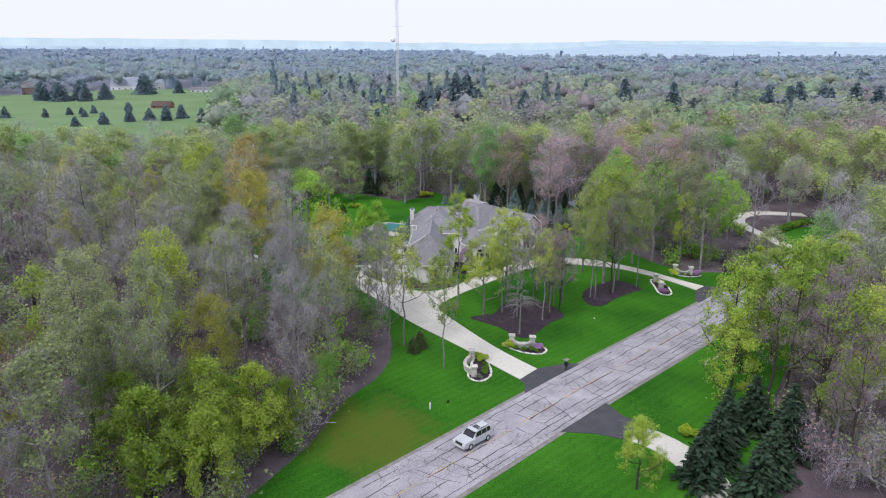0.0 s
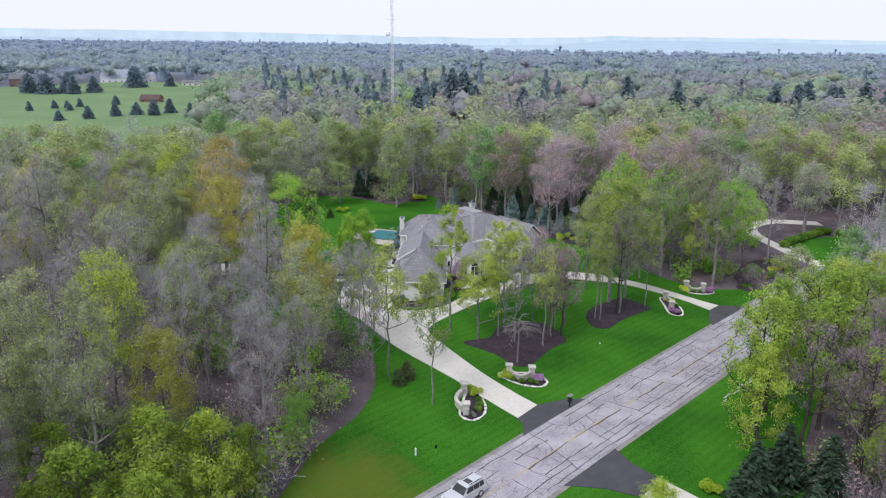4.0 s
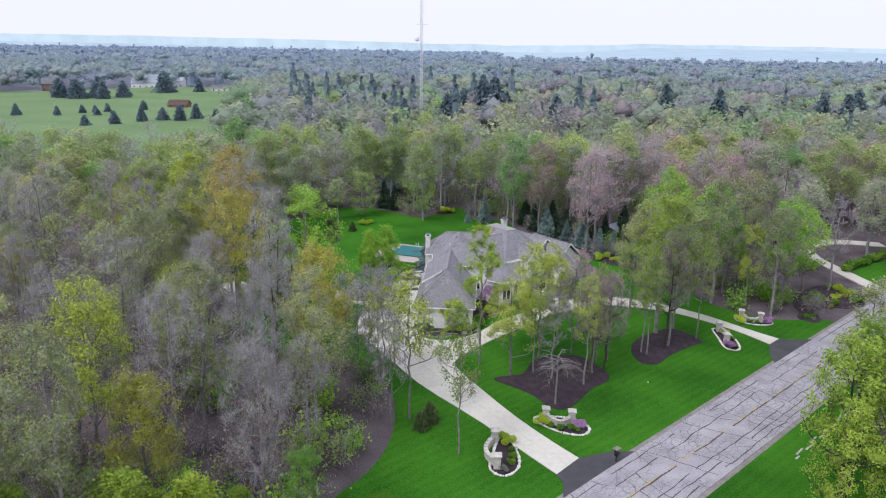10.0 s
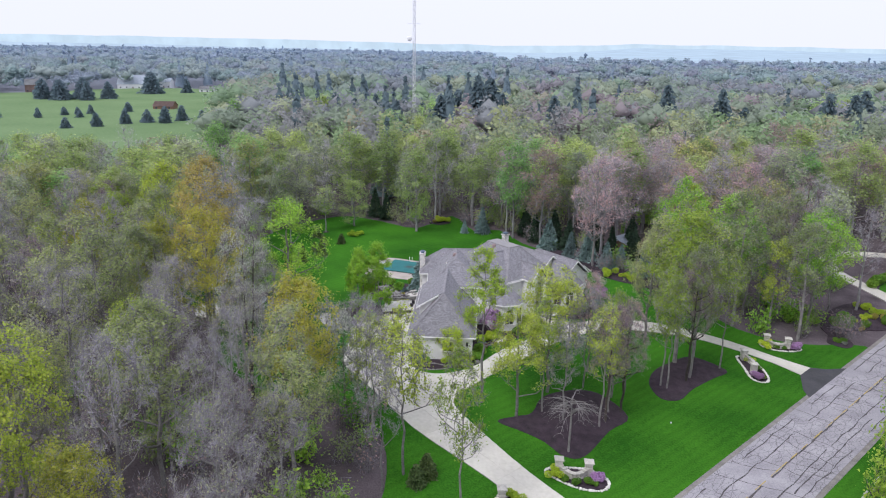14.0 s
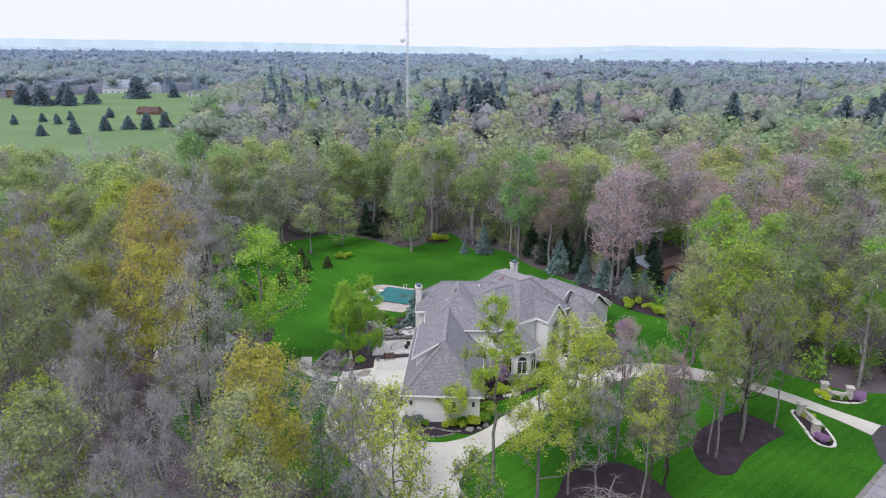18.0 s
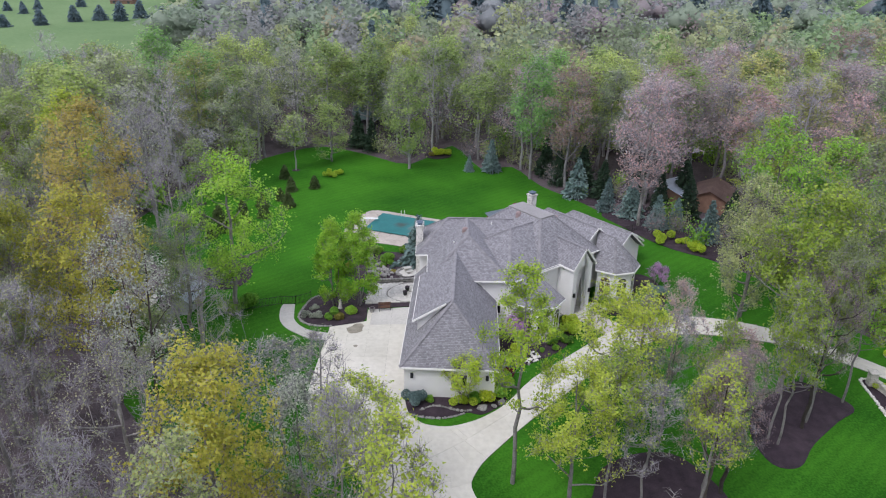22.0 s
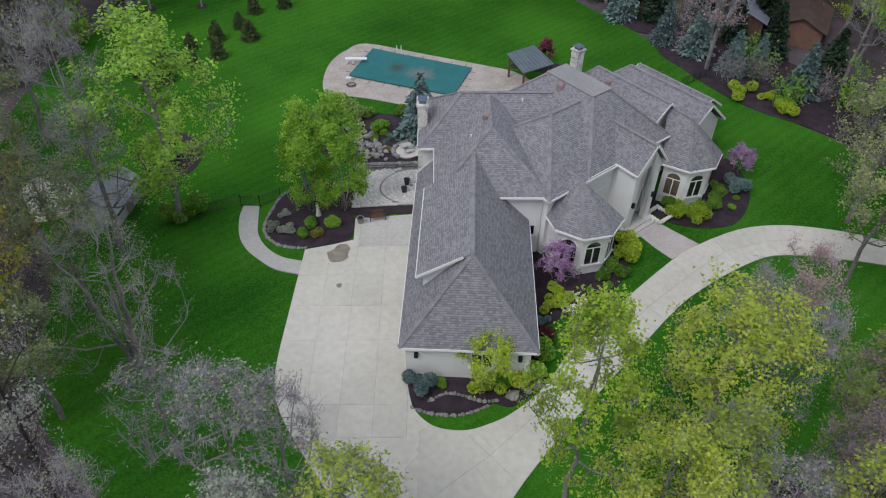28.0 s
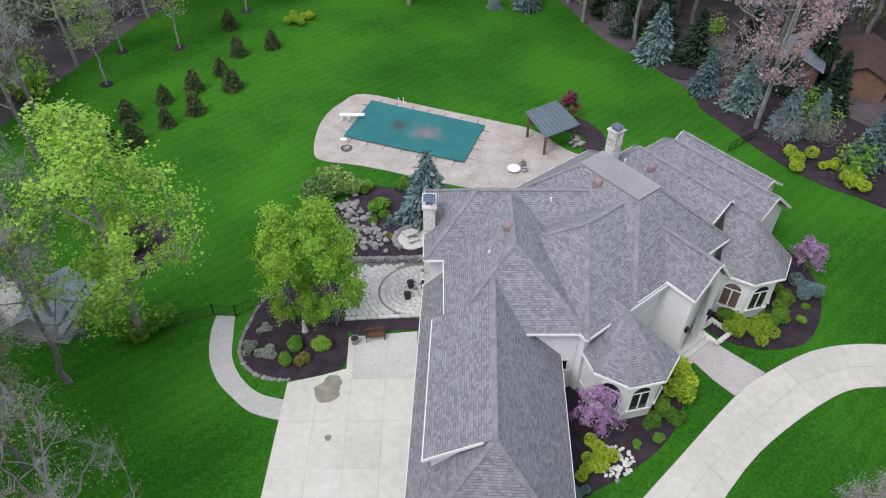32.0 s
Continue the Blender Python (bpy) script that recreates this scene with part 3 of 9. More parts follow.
def roof_mesh(name, tops, drop, material_):
    """A closed roof: sloping faces with uv along the courses, a fascia and a soffit below."""
    bm = bmesh.new()
    uv = bm.loops.layers.uv.new("UVMap")
    cache = {}

    def v(p):
        k = tuple(round(c, 4) for c in p)
        if k not in cache:
            cache[k] = bm.verts.new(k)
        return cache[k]

    for f in tops:
        face = bm.faces.new([v(p) for p in f])
        face.normal_update()
        if face.normal.z < 0:
            face.normal_flip()
            face.normal_update()
        n = face.normal
        e = Vector((0, 0, 1)).cross(n)
        e = e.normalized() if e.length > 1e-3 else Vector((1, 0, 0))
        s = n.cross(e)
        for lp in face.loops:
            lp[uv].uv = (lp.vert.co.dot(e), lp.vert.co.dot(s))
    edges = [e for e in bm.edges if e.is_boundary]
    out = bmesh.ops.extrude_edge_only(bm, edges=edges)
    low = [g for g in out["geom"] if isinstance(g, bmesh.types.BMVert)]
    for g in low:
        g.co.z -= drop
    rim = [e for e in bm.edges if e.is_boundary]
    bmesh.ops.holes_fill(bm, edges=rim)
    bmesh.ops.recalc_face_normals(bm, faces=bm.faces[:])
    me = bpy.data.meshes.new(name)
    bm.to_mesh(me)
    bm.free()
    me.materials.append(material_)
    return me


def strip(name, a, b, width, height, material_, parent, lift=0.0, m=None):
    """A bar from a to b: a ridge cap, gutter or trim board."""
    a, b = Vector(a), Vector(b)
    d = (b - a).normalized()
    side = d.cross(Vector((0, 0, 1))).normalized()
    up = side.cross(d)
    bm = bmesh.new()
    vs = []
    for p in (a, b):
        for s_, u_ in ((-1, 0), (1, 0), (0.55, 1), (-0.55, 1)):
            vs.append(bm.verts.new(p + side * width / 2 * s_ + up * (height * u_ + lift)))
    for f in ((0, 1, 2, 3), (7, 6, 5, 4), (0, 4, 5, 1), (1, 5, 6, 2), (2, 6, 7, 3), (3, 7, 4, 0)):
        bm.faces.new([vs[i] for i in f])
    bmesh.ops.recalc_face_normals(bm, faces=bm.faces[:])
    ob = part(name, bm, material_, parent)
    if m is not None:
        ob.matrix_basis = m
    return ob


def wing(p0, ang, length, w, ze, zr, hip0=0.0, hip1=0.0, zb=-0.7, oh=0.4, deck=0.0, w2=None, walls=True, caps=True, drop=0.16):
    """One wing: walls, roof, ridge caps and gutters. Its ridge runs along x from p0; eaves at y = -w and w2."""
    m = Matrix.Translation((p0[0], p0[1], 0)) @ Matrix.Rotation(radians(ang), 4, "Z")
    w2 = w if w2 is None else w2
    mid = (w2 - w) / 2
    A, B, C, D = (0, -w, ze), (length, -w, ze), (length, w2, ze), (0, w2, ze)
    R0a, R1a, R1b, R0b = (hip0, mid - deck, zr), (length - hip1, mid - deck, zr), (length - hip1, mid + deck, zr), (hip0, mid + deck, zr)
    tops = []
    if deck:
        tops += [[A, B, R1a, R0a], [C, D, R0b, R1b]]
        tops.append([D, A, R0a, R0b])
        tops.append([B, C, R1b, R1a])
    else:
        tops += [[A, B, R1a, R0a], [C, D, R0a, R1a]]
        if hip0:
            tops.append([D, A, R0a])
        if hip1:
            tops.append([B, C, R1a])
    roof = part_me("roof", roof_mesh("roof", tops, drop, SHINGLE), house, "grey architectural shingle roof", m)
    if deck:
        bm = bmesh.new()
        box(bm, hip0 - 0.12, mid - deck - 0.12, zr - 0.14, length - hip1 + 0.12, mid + deck + 0.12, zr + 0.05)
        part("flat_deck", bm, DECK_ROOF, roof, "pale membrane flat deck")
    if caps:
        segs = []
        if not deck:
            segs.append((R0a, R1a))
        for corner, ridge, hip in ((A, R0a, hip0), (D, R0b, hip0), (B, R1a, hip1), (C, R1b, hip1)):
            if hip:
                segs.append((corner, ridge))
        for a, b in segs:
            strip("ridge_cap", a, b, 0.34, 0.035, RIDGE, roof, -0.02)
    edges = [(A, B), (C, D)] + ([(D, A)] if hip0 else []) + ([(B, C)] if hip1 else [])
    for a, b in edges:
        strip("gutter", (a[0], a[1], a[2] - 0.17), (b[0], b[1], b[2] - 0.17), 0.16, 0.15, TRIM, roof)
    for hip, x, sgn in ((hip0, 0, -1), (hip1, length, 1)):
        if not hip:
            for a, b in (((x, -w, ze), (x, mid, zr)), ((x, w2, ze), (x, mid, zr))):
                strip("rake_board", (a[0] + sgn * 0.03, a[1], a[2] - 0.16), (b[0] + sgn * 0.03, b[1], b[2] - 0.16), 0.08, 0.2, TRIM, roof)
    if walls:
        bm = bmesh.new()
        x0, x1 = oh, length - oh
        box(bm, x0, -w + oh, zb, x1, w2 - oh, ze - 0.1)
        for hip, x, sgn in ((hip0, x0, 1), (hip1, x1, -1)):
            if not hip:
                k = (zr - ze) / ((w + w2) / 2)
                q = [bm.verts.new((xx, yy, zz)) for xx in (x, x + sgn * 0.3) for yy, zz in ((-w + oh, ze - 0.1), (w2 - oh, ze - 0.1), (mid, ze - 0.12 + k * ((w + w2) / 2 - oh)))]
                for f in ((0, 1, 2), (5, 4, 3), (0, 3, 4, 1), (1, 4, 5, 2), (2, 5, 3, 0)):
                    bm.faces.new([q[i] for i in f])
        bmesh.ops.recalc_face_normals(bm, faces=bm.faces[:])
        wall = part("wall", bm, STUCCO, house)
        wall.matrix_basis = m
    return roof


def arch_points(w, h, arch, n=12):
    """Outline of an opening from its foot: round-headed if arch."""
    if not arch:
        return [(-w / 2, 0), (w / 2, 0), (w / 2, h), (-w / 2, h)]
    s = h - w / 2
    return [(-w / 2, 0), (w / 2, 0)] + [(w / 2 * math.cos(math.pi * k / n), s + w / 2 * math.sin(math.pi * k / n)) for k in range(n + 1)]


def window(m, w, h, arch=True, mullions=1, rail=True, glass=None, parent=None):
    """A window on a wall: m puts its foot on the wall's face, x to the right, y into the wall. Frame, panes, bars and sill."""
    outer, inner = arch_points(w + 0.22, h + (0.11 if arch else 0.22), arch), arch_points(w, h, arch)
    bm = bmesh.new()
    n = len(outer)
    rings = []
    for pts, y, dz in ((outer, 0.02, -0.11 if not arch else 0), (outer, -0.07, -0.11 if not arch else 0), (inner, -0.07, 0), (inner, 0.02, 0)):
        rings.append([bm.verts.new((x, y, z + dz)) for x, z in pts])
    for a, b in ((0, 1), (1, 2), (2, 3)):
        for i in range(n):
            j = (i + 1) % n
            bm.faces.new([rings[a][i], rings[a][j], rings[b][j], rings[b][i]])
    bmesh.ops.recalc_face_normals(bm, faces=bm.faces[:])
    ob = part("window", bm, TRIM, parent or house)
    ob.matrix_basis = m
    bm = bmesh.new()
    bm.faces.new([bm.verts.new((x, -0.025, z)) for x, z in inner])
    bmesh.ops.recalc_face_normals(bm, faces=bm.faces[:])
    g = part("pane", bm, glass or GLASS, ob, "dark reflecting glass")
    spring = h - w / 2 if arch else h
    for k in range(mullions):
        x = -w / 2 + w * (k + 1) / (mullions + 1)
        bm = bmesh.new()
        box(bm, x - 0.05, -0.06, 0, x + 0.05, -0.02, spring)
        part("mullion", bm, TRIM, ob)
    if rail and arch:
        bm = bmesh.new()
        box(bm, -w / 2, -0.062, spring - 0.04, w / 2, -0.02, spring + 0.05)
        part("transom", bm, TRIM, ob)
    bm = bmesh.new()
    box(bm, -w / 2 - 0.2, -0.16, -0.13, w / 2 + 0.2, 0.02, -0.02)
    part("sill", bm, TRIM, ob)
    return ob


def on_wall(x, y, z, facing):
    """A pose on a wall whose outward side looks to the compass angle facing, in degrees from +x."""
    return Matrix.Translation((x, y, z)) @ Matrix.Rotation(radians(facing + 90), 4, "Z")


O = Vector((10, 92))
UA = 38.0
U, V_ = Vector((math.cos(radians(UA)), math.sin(radians(UA)))), Vector((math.sin(radians(UA)), -math.cos(radians(UA))))


def uv_at(u, v):
    p = O + U * u + V_ * v
    return (p.x, p.y)


# garage wing, with the long shed dormer on its court side
wing((-0.03, 72.18), 87.2, 18.5, 4.44, 3.0, 7.62, 3.95, 0)
gm = Matrix.Translation((-0.03, 72.18, 0)) @ Matrix.Rotation(radians(87.2), 4, "Z")
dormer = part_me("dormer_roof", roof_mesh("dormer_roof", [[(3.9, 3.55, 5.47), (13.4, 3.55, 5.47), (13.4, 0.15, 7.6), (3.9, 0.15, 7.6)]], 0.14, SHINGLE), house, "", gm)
strip("gutter", (3.9, 3.55, 5.3), (13.4, 3.55, 5.3), 0.16, 0.15, TRIM, dormer)
strip("rake_board", (3.87, 3.55, 5.33), (3.87, 0.5, 7.25), 0.08, 0.18, TRIM, dormer)
bm = bmesh.new()
q_ = [bm.verts.new((x, y, z)) for x in (4.2, 13.2) for y, z in ((3.15, 3.9), (3.15, 5.6), (0.6, 7.2), (0.6, 6.0))]
for f_ in ((0, 1, 2, 3), (7, 6, 5, 4), (0, 4, 5, 1), (1, 5, 6, 2), (2, 6, 7, 3), (3, 7, 4, 0)):
    bm.faces.new([q_[i] for i in f_])
bmesh.ops.recalc_face_normals(bm, faces=bm.faces[:])
part("dormer_wall", bm, STUCCO, house).matrix_basis = gm

# two-storey middle, west end, turned core with its flat deck, east wings
wing((2.05, 84.5), 90, 11.0, 4.25, 5.55, 8.8, 4.4, 2.0, w2=4.25)
wing((-3.5, 94.4), 0, 13.0, 3.65, 5.57, 8.55, 3.5, 0, zb=-2.2)
wing(uv_at(-7.9, -0.9), UA, 9.0, 4.8, 5.5, 8.95, 4.4, 0, zb=-1.2, w2=4.8)
wing(uv_at(1.3, -9.2), UA - 90, 13.0, 4.9, 5.6, 9.41, 4.2, 3.95, deck=1.0, zb=-2.2)
wing(uv_at(1.25, 0.6), UA - 90, 5.4, 1.75, 5.65, 7.75, 0, 0, walls=False)
wing(uv_at(7.3, -8.5), UA - 90, 11.0, 3.9, 4.3, 7.5, 3.0, 0, zb=-2.2)
wing(uv_at(11.9, -8.0), UA - 90, 11.7, 2.7, 3.9, 6.2, 2.6, 0, zb=-2.2)
wing(uv_at(16.4, -7.6), UA - 90, 8.7, 1.9, 2.7, 4.0, 0, 0, zb=-2.2)


def bay(cx, cy, r, a0, ze, apex, back, n=6, step=45.0, zb=-0.7):
    """A faceted bay: walls on n sides from angle a0, a hipped roof and a ridge that runs back to the house."""
    angs = [radians(a0 + step * k) for k in range(n)]
    eave = [(cx + r * math.cos(a), cy + r * math.sin(a), ze) for a in angs]
    tops = [[eave[k], eave[k + 1], apex] for k in range(n - 1)]
    tops += [[eave[-1], back, apex], [back, eave[0], apex]]
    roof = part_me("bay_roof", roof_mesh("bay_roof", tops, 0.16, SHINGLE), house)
    for k in range(n - 1):
        a, b = eave[k], eave[k + 1]
        strip("gutter", (a[0], a[1], ze - 0.17), (b[0], b[1], ze - 0.17), 0.16, 0.15, TRIM, roof)
    for k in range(1, n - 1):
        strip("ridge_cap", eave[k], apex, 0.3, 0.035, RIDGE, roof, -0.02)
    strip("ridge_cap", apex, back, 0.3, 0.035, RIDGE, roof, -0.02)
    rw = r - 0.42
    ring = [(cx + rw * math.cos(a), cy + rw * math.sin(a)) for a in angs]
    bm = bmesh.new()
    lo, hi = [bm.verts.new((x, y, zb)) for x, y in ring], [bm.verts.new((x, y, ze - 0.1)) for x, y in ring]
    bm.faces.new(hi)
    for k in range(n):
        j = (k + 1) % n
        bm.faces.new([lo[k], lo[j], hi[j], hi[k]])
    bmesh.ops.recalc_face_normals(bm, faces=bm.faces[:])
    part("bay_wall", bm, STUCCO, house)
    bm = bmesh.new()
    for k in range(n - 1):
        a, b = Vector((*ring[k], 0)), Vector((*ring[k + 1], 0))
        d = (b - a).normalized()
        box(bm, 0, -0.05, 0.35, (b - a).length, 0.05, 0.5, Matrix.Translation(a) @ Matrix.Rotation(math.atan2(d.y, d.x), 4, "Z"))
    part("water_table", bm, TRIM, house)
    return ring


ring1 = bay(9.1, 84.95, 3.05, 176, 3.72, (8.7, 85.5, 6.4), (7.4, 87.0, 6.5), 5, 43)
ring2 = bay(19.0, 93.25, 3.05, UA - 180 + 0, 3.75, (18.9, 93.2, 6.85), (17.3, 95.4, 7.0), 5, 45)
for ring, which in ((ring1, ((1, None), (2, None), (3, None))), (ring2, ((0, CURTAIN), (1, None), (2, None), (3, None)))):
    for k, glass in which:
        a, b = Vector(ring[k]), Vector(ring[k + 1])
        c, d = (a + b) / 2, (b - a).normalized()
        window(on_wall(c.x, c.y, 0.75, math.degrees(math.atan2(-d.x, d.y))), 1.15, 2.15, True, 1, True, glass)

# the tall arched entrance porch
pm = Matrix.Translation((*uv_at(1.25, 5.72), 0)) @ Matrix.Rotation(radians(UA), 4, "Z")
bm = bmesh.new()
arch = arch_points(1.75, 5.6, True, 16)
loop_ = [(1.45, -0.5), (1.45, 5.55), (0, 7.45), (-1.45, 5.55), (-1.45, -0.5), (-0.875, -0.5)] + [(x, z) for x, z in reversed(arch[2:])] + [(0.875, -0.5)]
for y in (-0.02, 0.45):
    bm.faces.new([bm.verts.new((x, y, z)) for x, z in loop_])
bm.verts.ensure_lookup_table()
n_ = len(loop_)
for i in range(n_):
    j = (i + 1) % n_
    bm.faces.new([bm.verts[i], bm.verts[j], bm.verts[n_ + j], bm.verts[n_ + i]])
bmesh.ops.triangulate(bm, faces=[f for f in bm.faces if len(f.verts) > 4])
bmesh.ops.recalc_face_normals(bm, faces=bm.faces[:])
part("porch_front", bm, STUCCO, house).matrix_basis = pm
for x0, x1 in ((-1.45, -1.15), (1.15, 1.45)):
    bm = bmesh.new()
    box(bm, x0, 0.45, -0.5, x1, 3.2, 5.5)
    part("porch_side", bm, STUCCO, house).matrix_basis = pm
bm = bmesh.new()
box(bm, -0.8, 2.2, -0.15, 0.8, 2.3, 2.6)
entry = part("front_door", bm, DOOR_WOOD, house, "dark wooden double front door")
entry.matrix_basis = pm
bm = bmesh.new()
box(bm, -1.15, 2.3, -0.3, 1.15, 2.5, 5.5)
part("porch_back", bm, STUCCO, house).matrix_basis = pm
for k in range(3):
    bm = bmesh.new()
    vs_ = box(bm, -1.7 - 0.2 * k, -0.35 - 0.38 * k, -0.5, 1.7 + 0.2 * k, 2.2, -0.05 - 0.16 * k)
    part("porch_step", bm, CONCRETE_OLD, house).matrix_basis = pm
for x in (-1.2, 1.2):
    bm = bmesh.new()
    box(bm, x - 0.1, -0.22, 2.2, x + 0.1, -0.02, 2.65)
    part("wall_lantern", bm, METAL_DARK, house, "dark metal wall lantern").matrix_basis = pm

# plain windows and small wall fittings
window(gm @ Matrix.Translation((0.4, -0.9, 0.9)) @ Matrix.Rotation(radians(-90), 4, "Z"), 1.3, 1.25, False, 1)
window(on_wall(5.2, 84.92, 1.6, -90), 0.55, 0.9, False, 0)
window(on_wall(*uv_at(-1.3, 3.38), 3.4, UA - 90), 0.7, 1.5, False, 0)
window(on_wall(*uv_at(11.9, 3.32), 0.6, UA - 90), 1.2, 1.9, True, 1)
for y in (-3.35, 3.35):
    bm = bmesh.new()
    box(bm, 0.22, y - 0.13, 1.7, 0.42, y + 0.13, 2.15)
    part("wall_lantern", bm, METAL_DARK, house, "small dark wall lantern").matrix_basis = gm

# chimneys
for (cx, cy, zt, zb, turn, sx, sy) in ((-3.15, 93.9, 8.3, -2.0, 0, 0.40, 0.75), (*uv_at(5.05, -6.2), 9.9, -2.0, UA, 0.42, 0.40)):
    cm = Matrix.Translation((cx, cy, 0)) @ Matrix.Rotation(radians(turn), 4, "Z")
    bm = bmesh.new()
    box(bm, -sx, -sy, zb, sx, sy, zt - 0.5)
    bmesh.ops.bevel(bm, geom=bm.edges[:], offset=0.03, segments=1, affect="EDGES")
    ch = part("chimney", bm, CHIM, house, "weathered pale stucco chimney")
    ch.matrix_basis = cm
    bm = bmesh.new()
    box(bm, -sx - 0.08, -sy - 0.08, zt - 0.5, sx + 0.08, sy + 0.08, zt - 0.35)
    part("crown", bm, CHIM, ch)
    bm = bmesh.new()
    box(bm, -sx * 0.6, -sy * 0.6, zt - 0.35, sx * 0.6, sy * 0.6, zt - 0.10)
    bmesh.ops.create_cone(bm, cap_ends=True, segments=4, radius1=1.15 * min(sx, sy) + 0.1, radius2=0.12, depth=0.16, matrix=Matrix.Translation((0, 0, zt - 0.02)) @ Matrix.Rotation(radians(45), 4, "Z"))
    part("cowl", bm, CAP_BLUE, ch, "blue-grey metal chimney cap")
VENTS = ((7.97, 94.45, 9.2), (1.81, 90.47, 8.8), (12.97, 98.9, 7.05), (4.9, 93.8, 8.06), (11.33, 100.24, 6.53), (0.59, 89.15, 7.68))
for vx, vy, vz in VENTS[:3]:
    bm = bmesh.new()
    bmesh.ops.create_uvsphere(bm, u_segments=14, v_segments=8, radius=0.3, matrix=Matrix.Translation((vx, vy, vz)) @ Matrix.Diagonal((1, 1, 0.7, 1)))
    tube(bm, (vx, vy, vz - 0.5), (vx, vy, vz), 0.34, 0.32, 14)
    part("roof_vent", bm, COPPER, house, "mauve domed roof vent")
for vx, vy, vz in VENTS[3:]:
    bm = bmesh.new()
    tube(bm, (vx, vy, vz - 0.4), (vx, vy, vz + 0.22), 0.09, 0.07, 8)
    part("vent_pipe", bm, TRIM, house)


# ---- trees ----
def wood_arrays(segments):
    """Tapered tubes for rows of (a, b, ra, rb, sides)."""
    V, F, base = [], [], 0
    for a, b, ra, rb, n in segments:
        d = b - a
        ln = np.linalg.norm(d)
        if ln < 1e-6:
            continue
        d = d / ln
        h = np.array((0, 0, 1.0)) if abs(d[2]) < 0.9 else np.array((1.0, 0, 0))
        u = np.cross(d, h)
        u /= np.linalg.norm(u)
        w = np.cross(d, u)
        ang = np.arange(n) * 2 * np.pi / n
        ring = np.cos(ang)[:, None] * u + np.sin(ang)[:, None] * w
        V.append(a + ring * ra)
        V.append(b + ring * rb)
        i = np.arange(n)
        j = (i + 1) % n
        F.append(np.stack([base + i, base + j, base + n + j, base + n + i], 1))
        base += 2 * n
    return np.concatenate(V), np.concatenate(F)


def leaf_arrays(points, size, rng, long=1.0, droop=0.0, axis=None):
    """Folded leaves or clumps: two joined triangles at each point."""
    n = len(points)
    a = rng.normal(size=(n, 3)) if axis is None else axis + rng.normal(size=(n, 3)) * 0.35
    a[:, 2] -= droop
    a /= np.linalg.norm(a, axis=1)[:, None] + 1e-9
    b = np.cross(a, rng.normal(size=(n, 3)))
    b /= np.linalg.norm(b, axis=1)[:, None] + 1e-9
    c = np.cross(a, b)
    s = size * rng.uniform(0.55, 1.35, (n, 1))
    p0, p2 = points - a * s * 0.5 * long, points + a * s * 0.5 * long
    p1, p3 = points + b * s * 0.42 + c * s * 0.16, points - b * s * 0.42 + c * s * 0.16
    V = np.stack([p0, p1, p2, p3], 1).reshape(-1, 3)
    i = np.arange(n)[:, None] * 4
    F = np.concatenate([i + np.array([[0, 1, 2]]), i + np.array([[0, 2, 3]])], 1).reshape(-1, 3)
    return V, F


def flake_arrays(points, size, rng, long=1.0, axis=None):
    """Single small leaves or twigs: one triangle at each point."""
    n = len(points)
    a = rng.normal(size=(n, 3)) if axis is None else axis + rng.normal(size=(n, 3)) * 0.35
    a /= np.linalg.norm(a, axis=1)[:, None] + 1e-9
    b = np.cross(a, rng.normal(size=(n, 3)))
    b /= np.linalg.norm(b, axis=1)[:, None] + 1e-9
    s = size * rng.uniform(0.55, 1.35, (n, 1))
    V = np.stack([points - a * s * 0.45 * long - b * s * 0.5, points - a * s * 0.45 * long + b * s * 0.5, points + a * s * 0.55 * long], 1).reshape(-1, 3)
    return V, np.arange(3 * n).reshape(-1, 3)


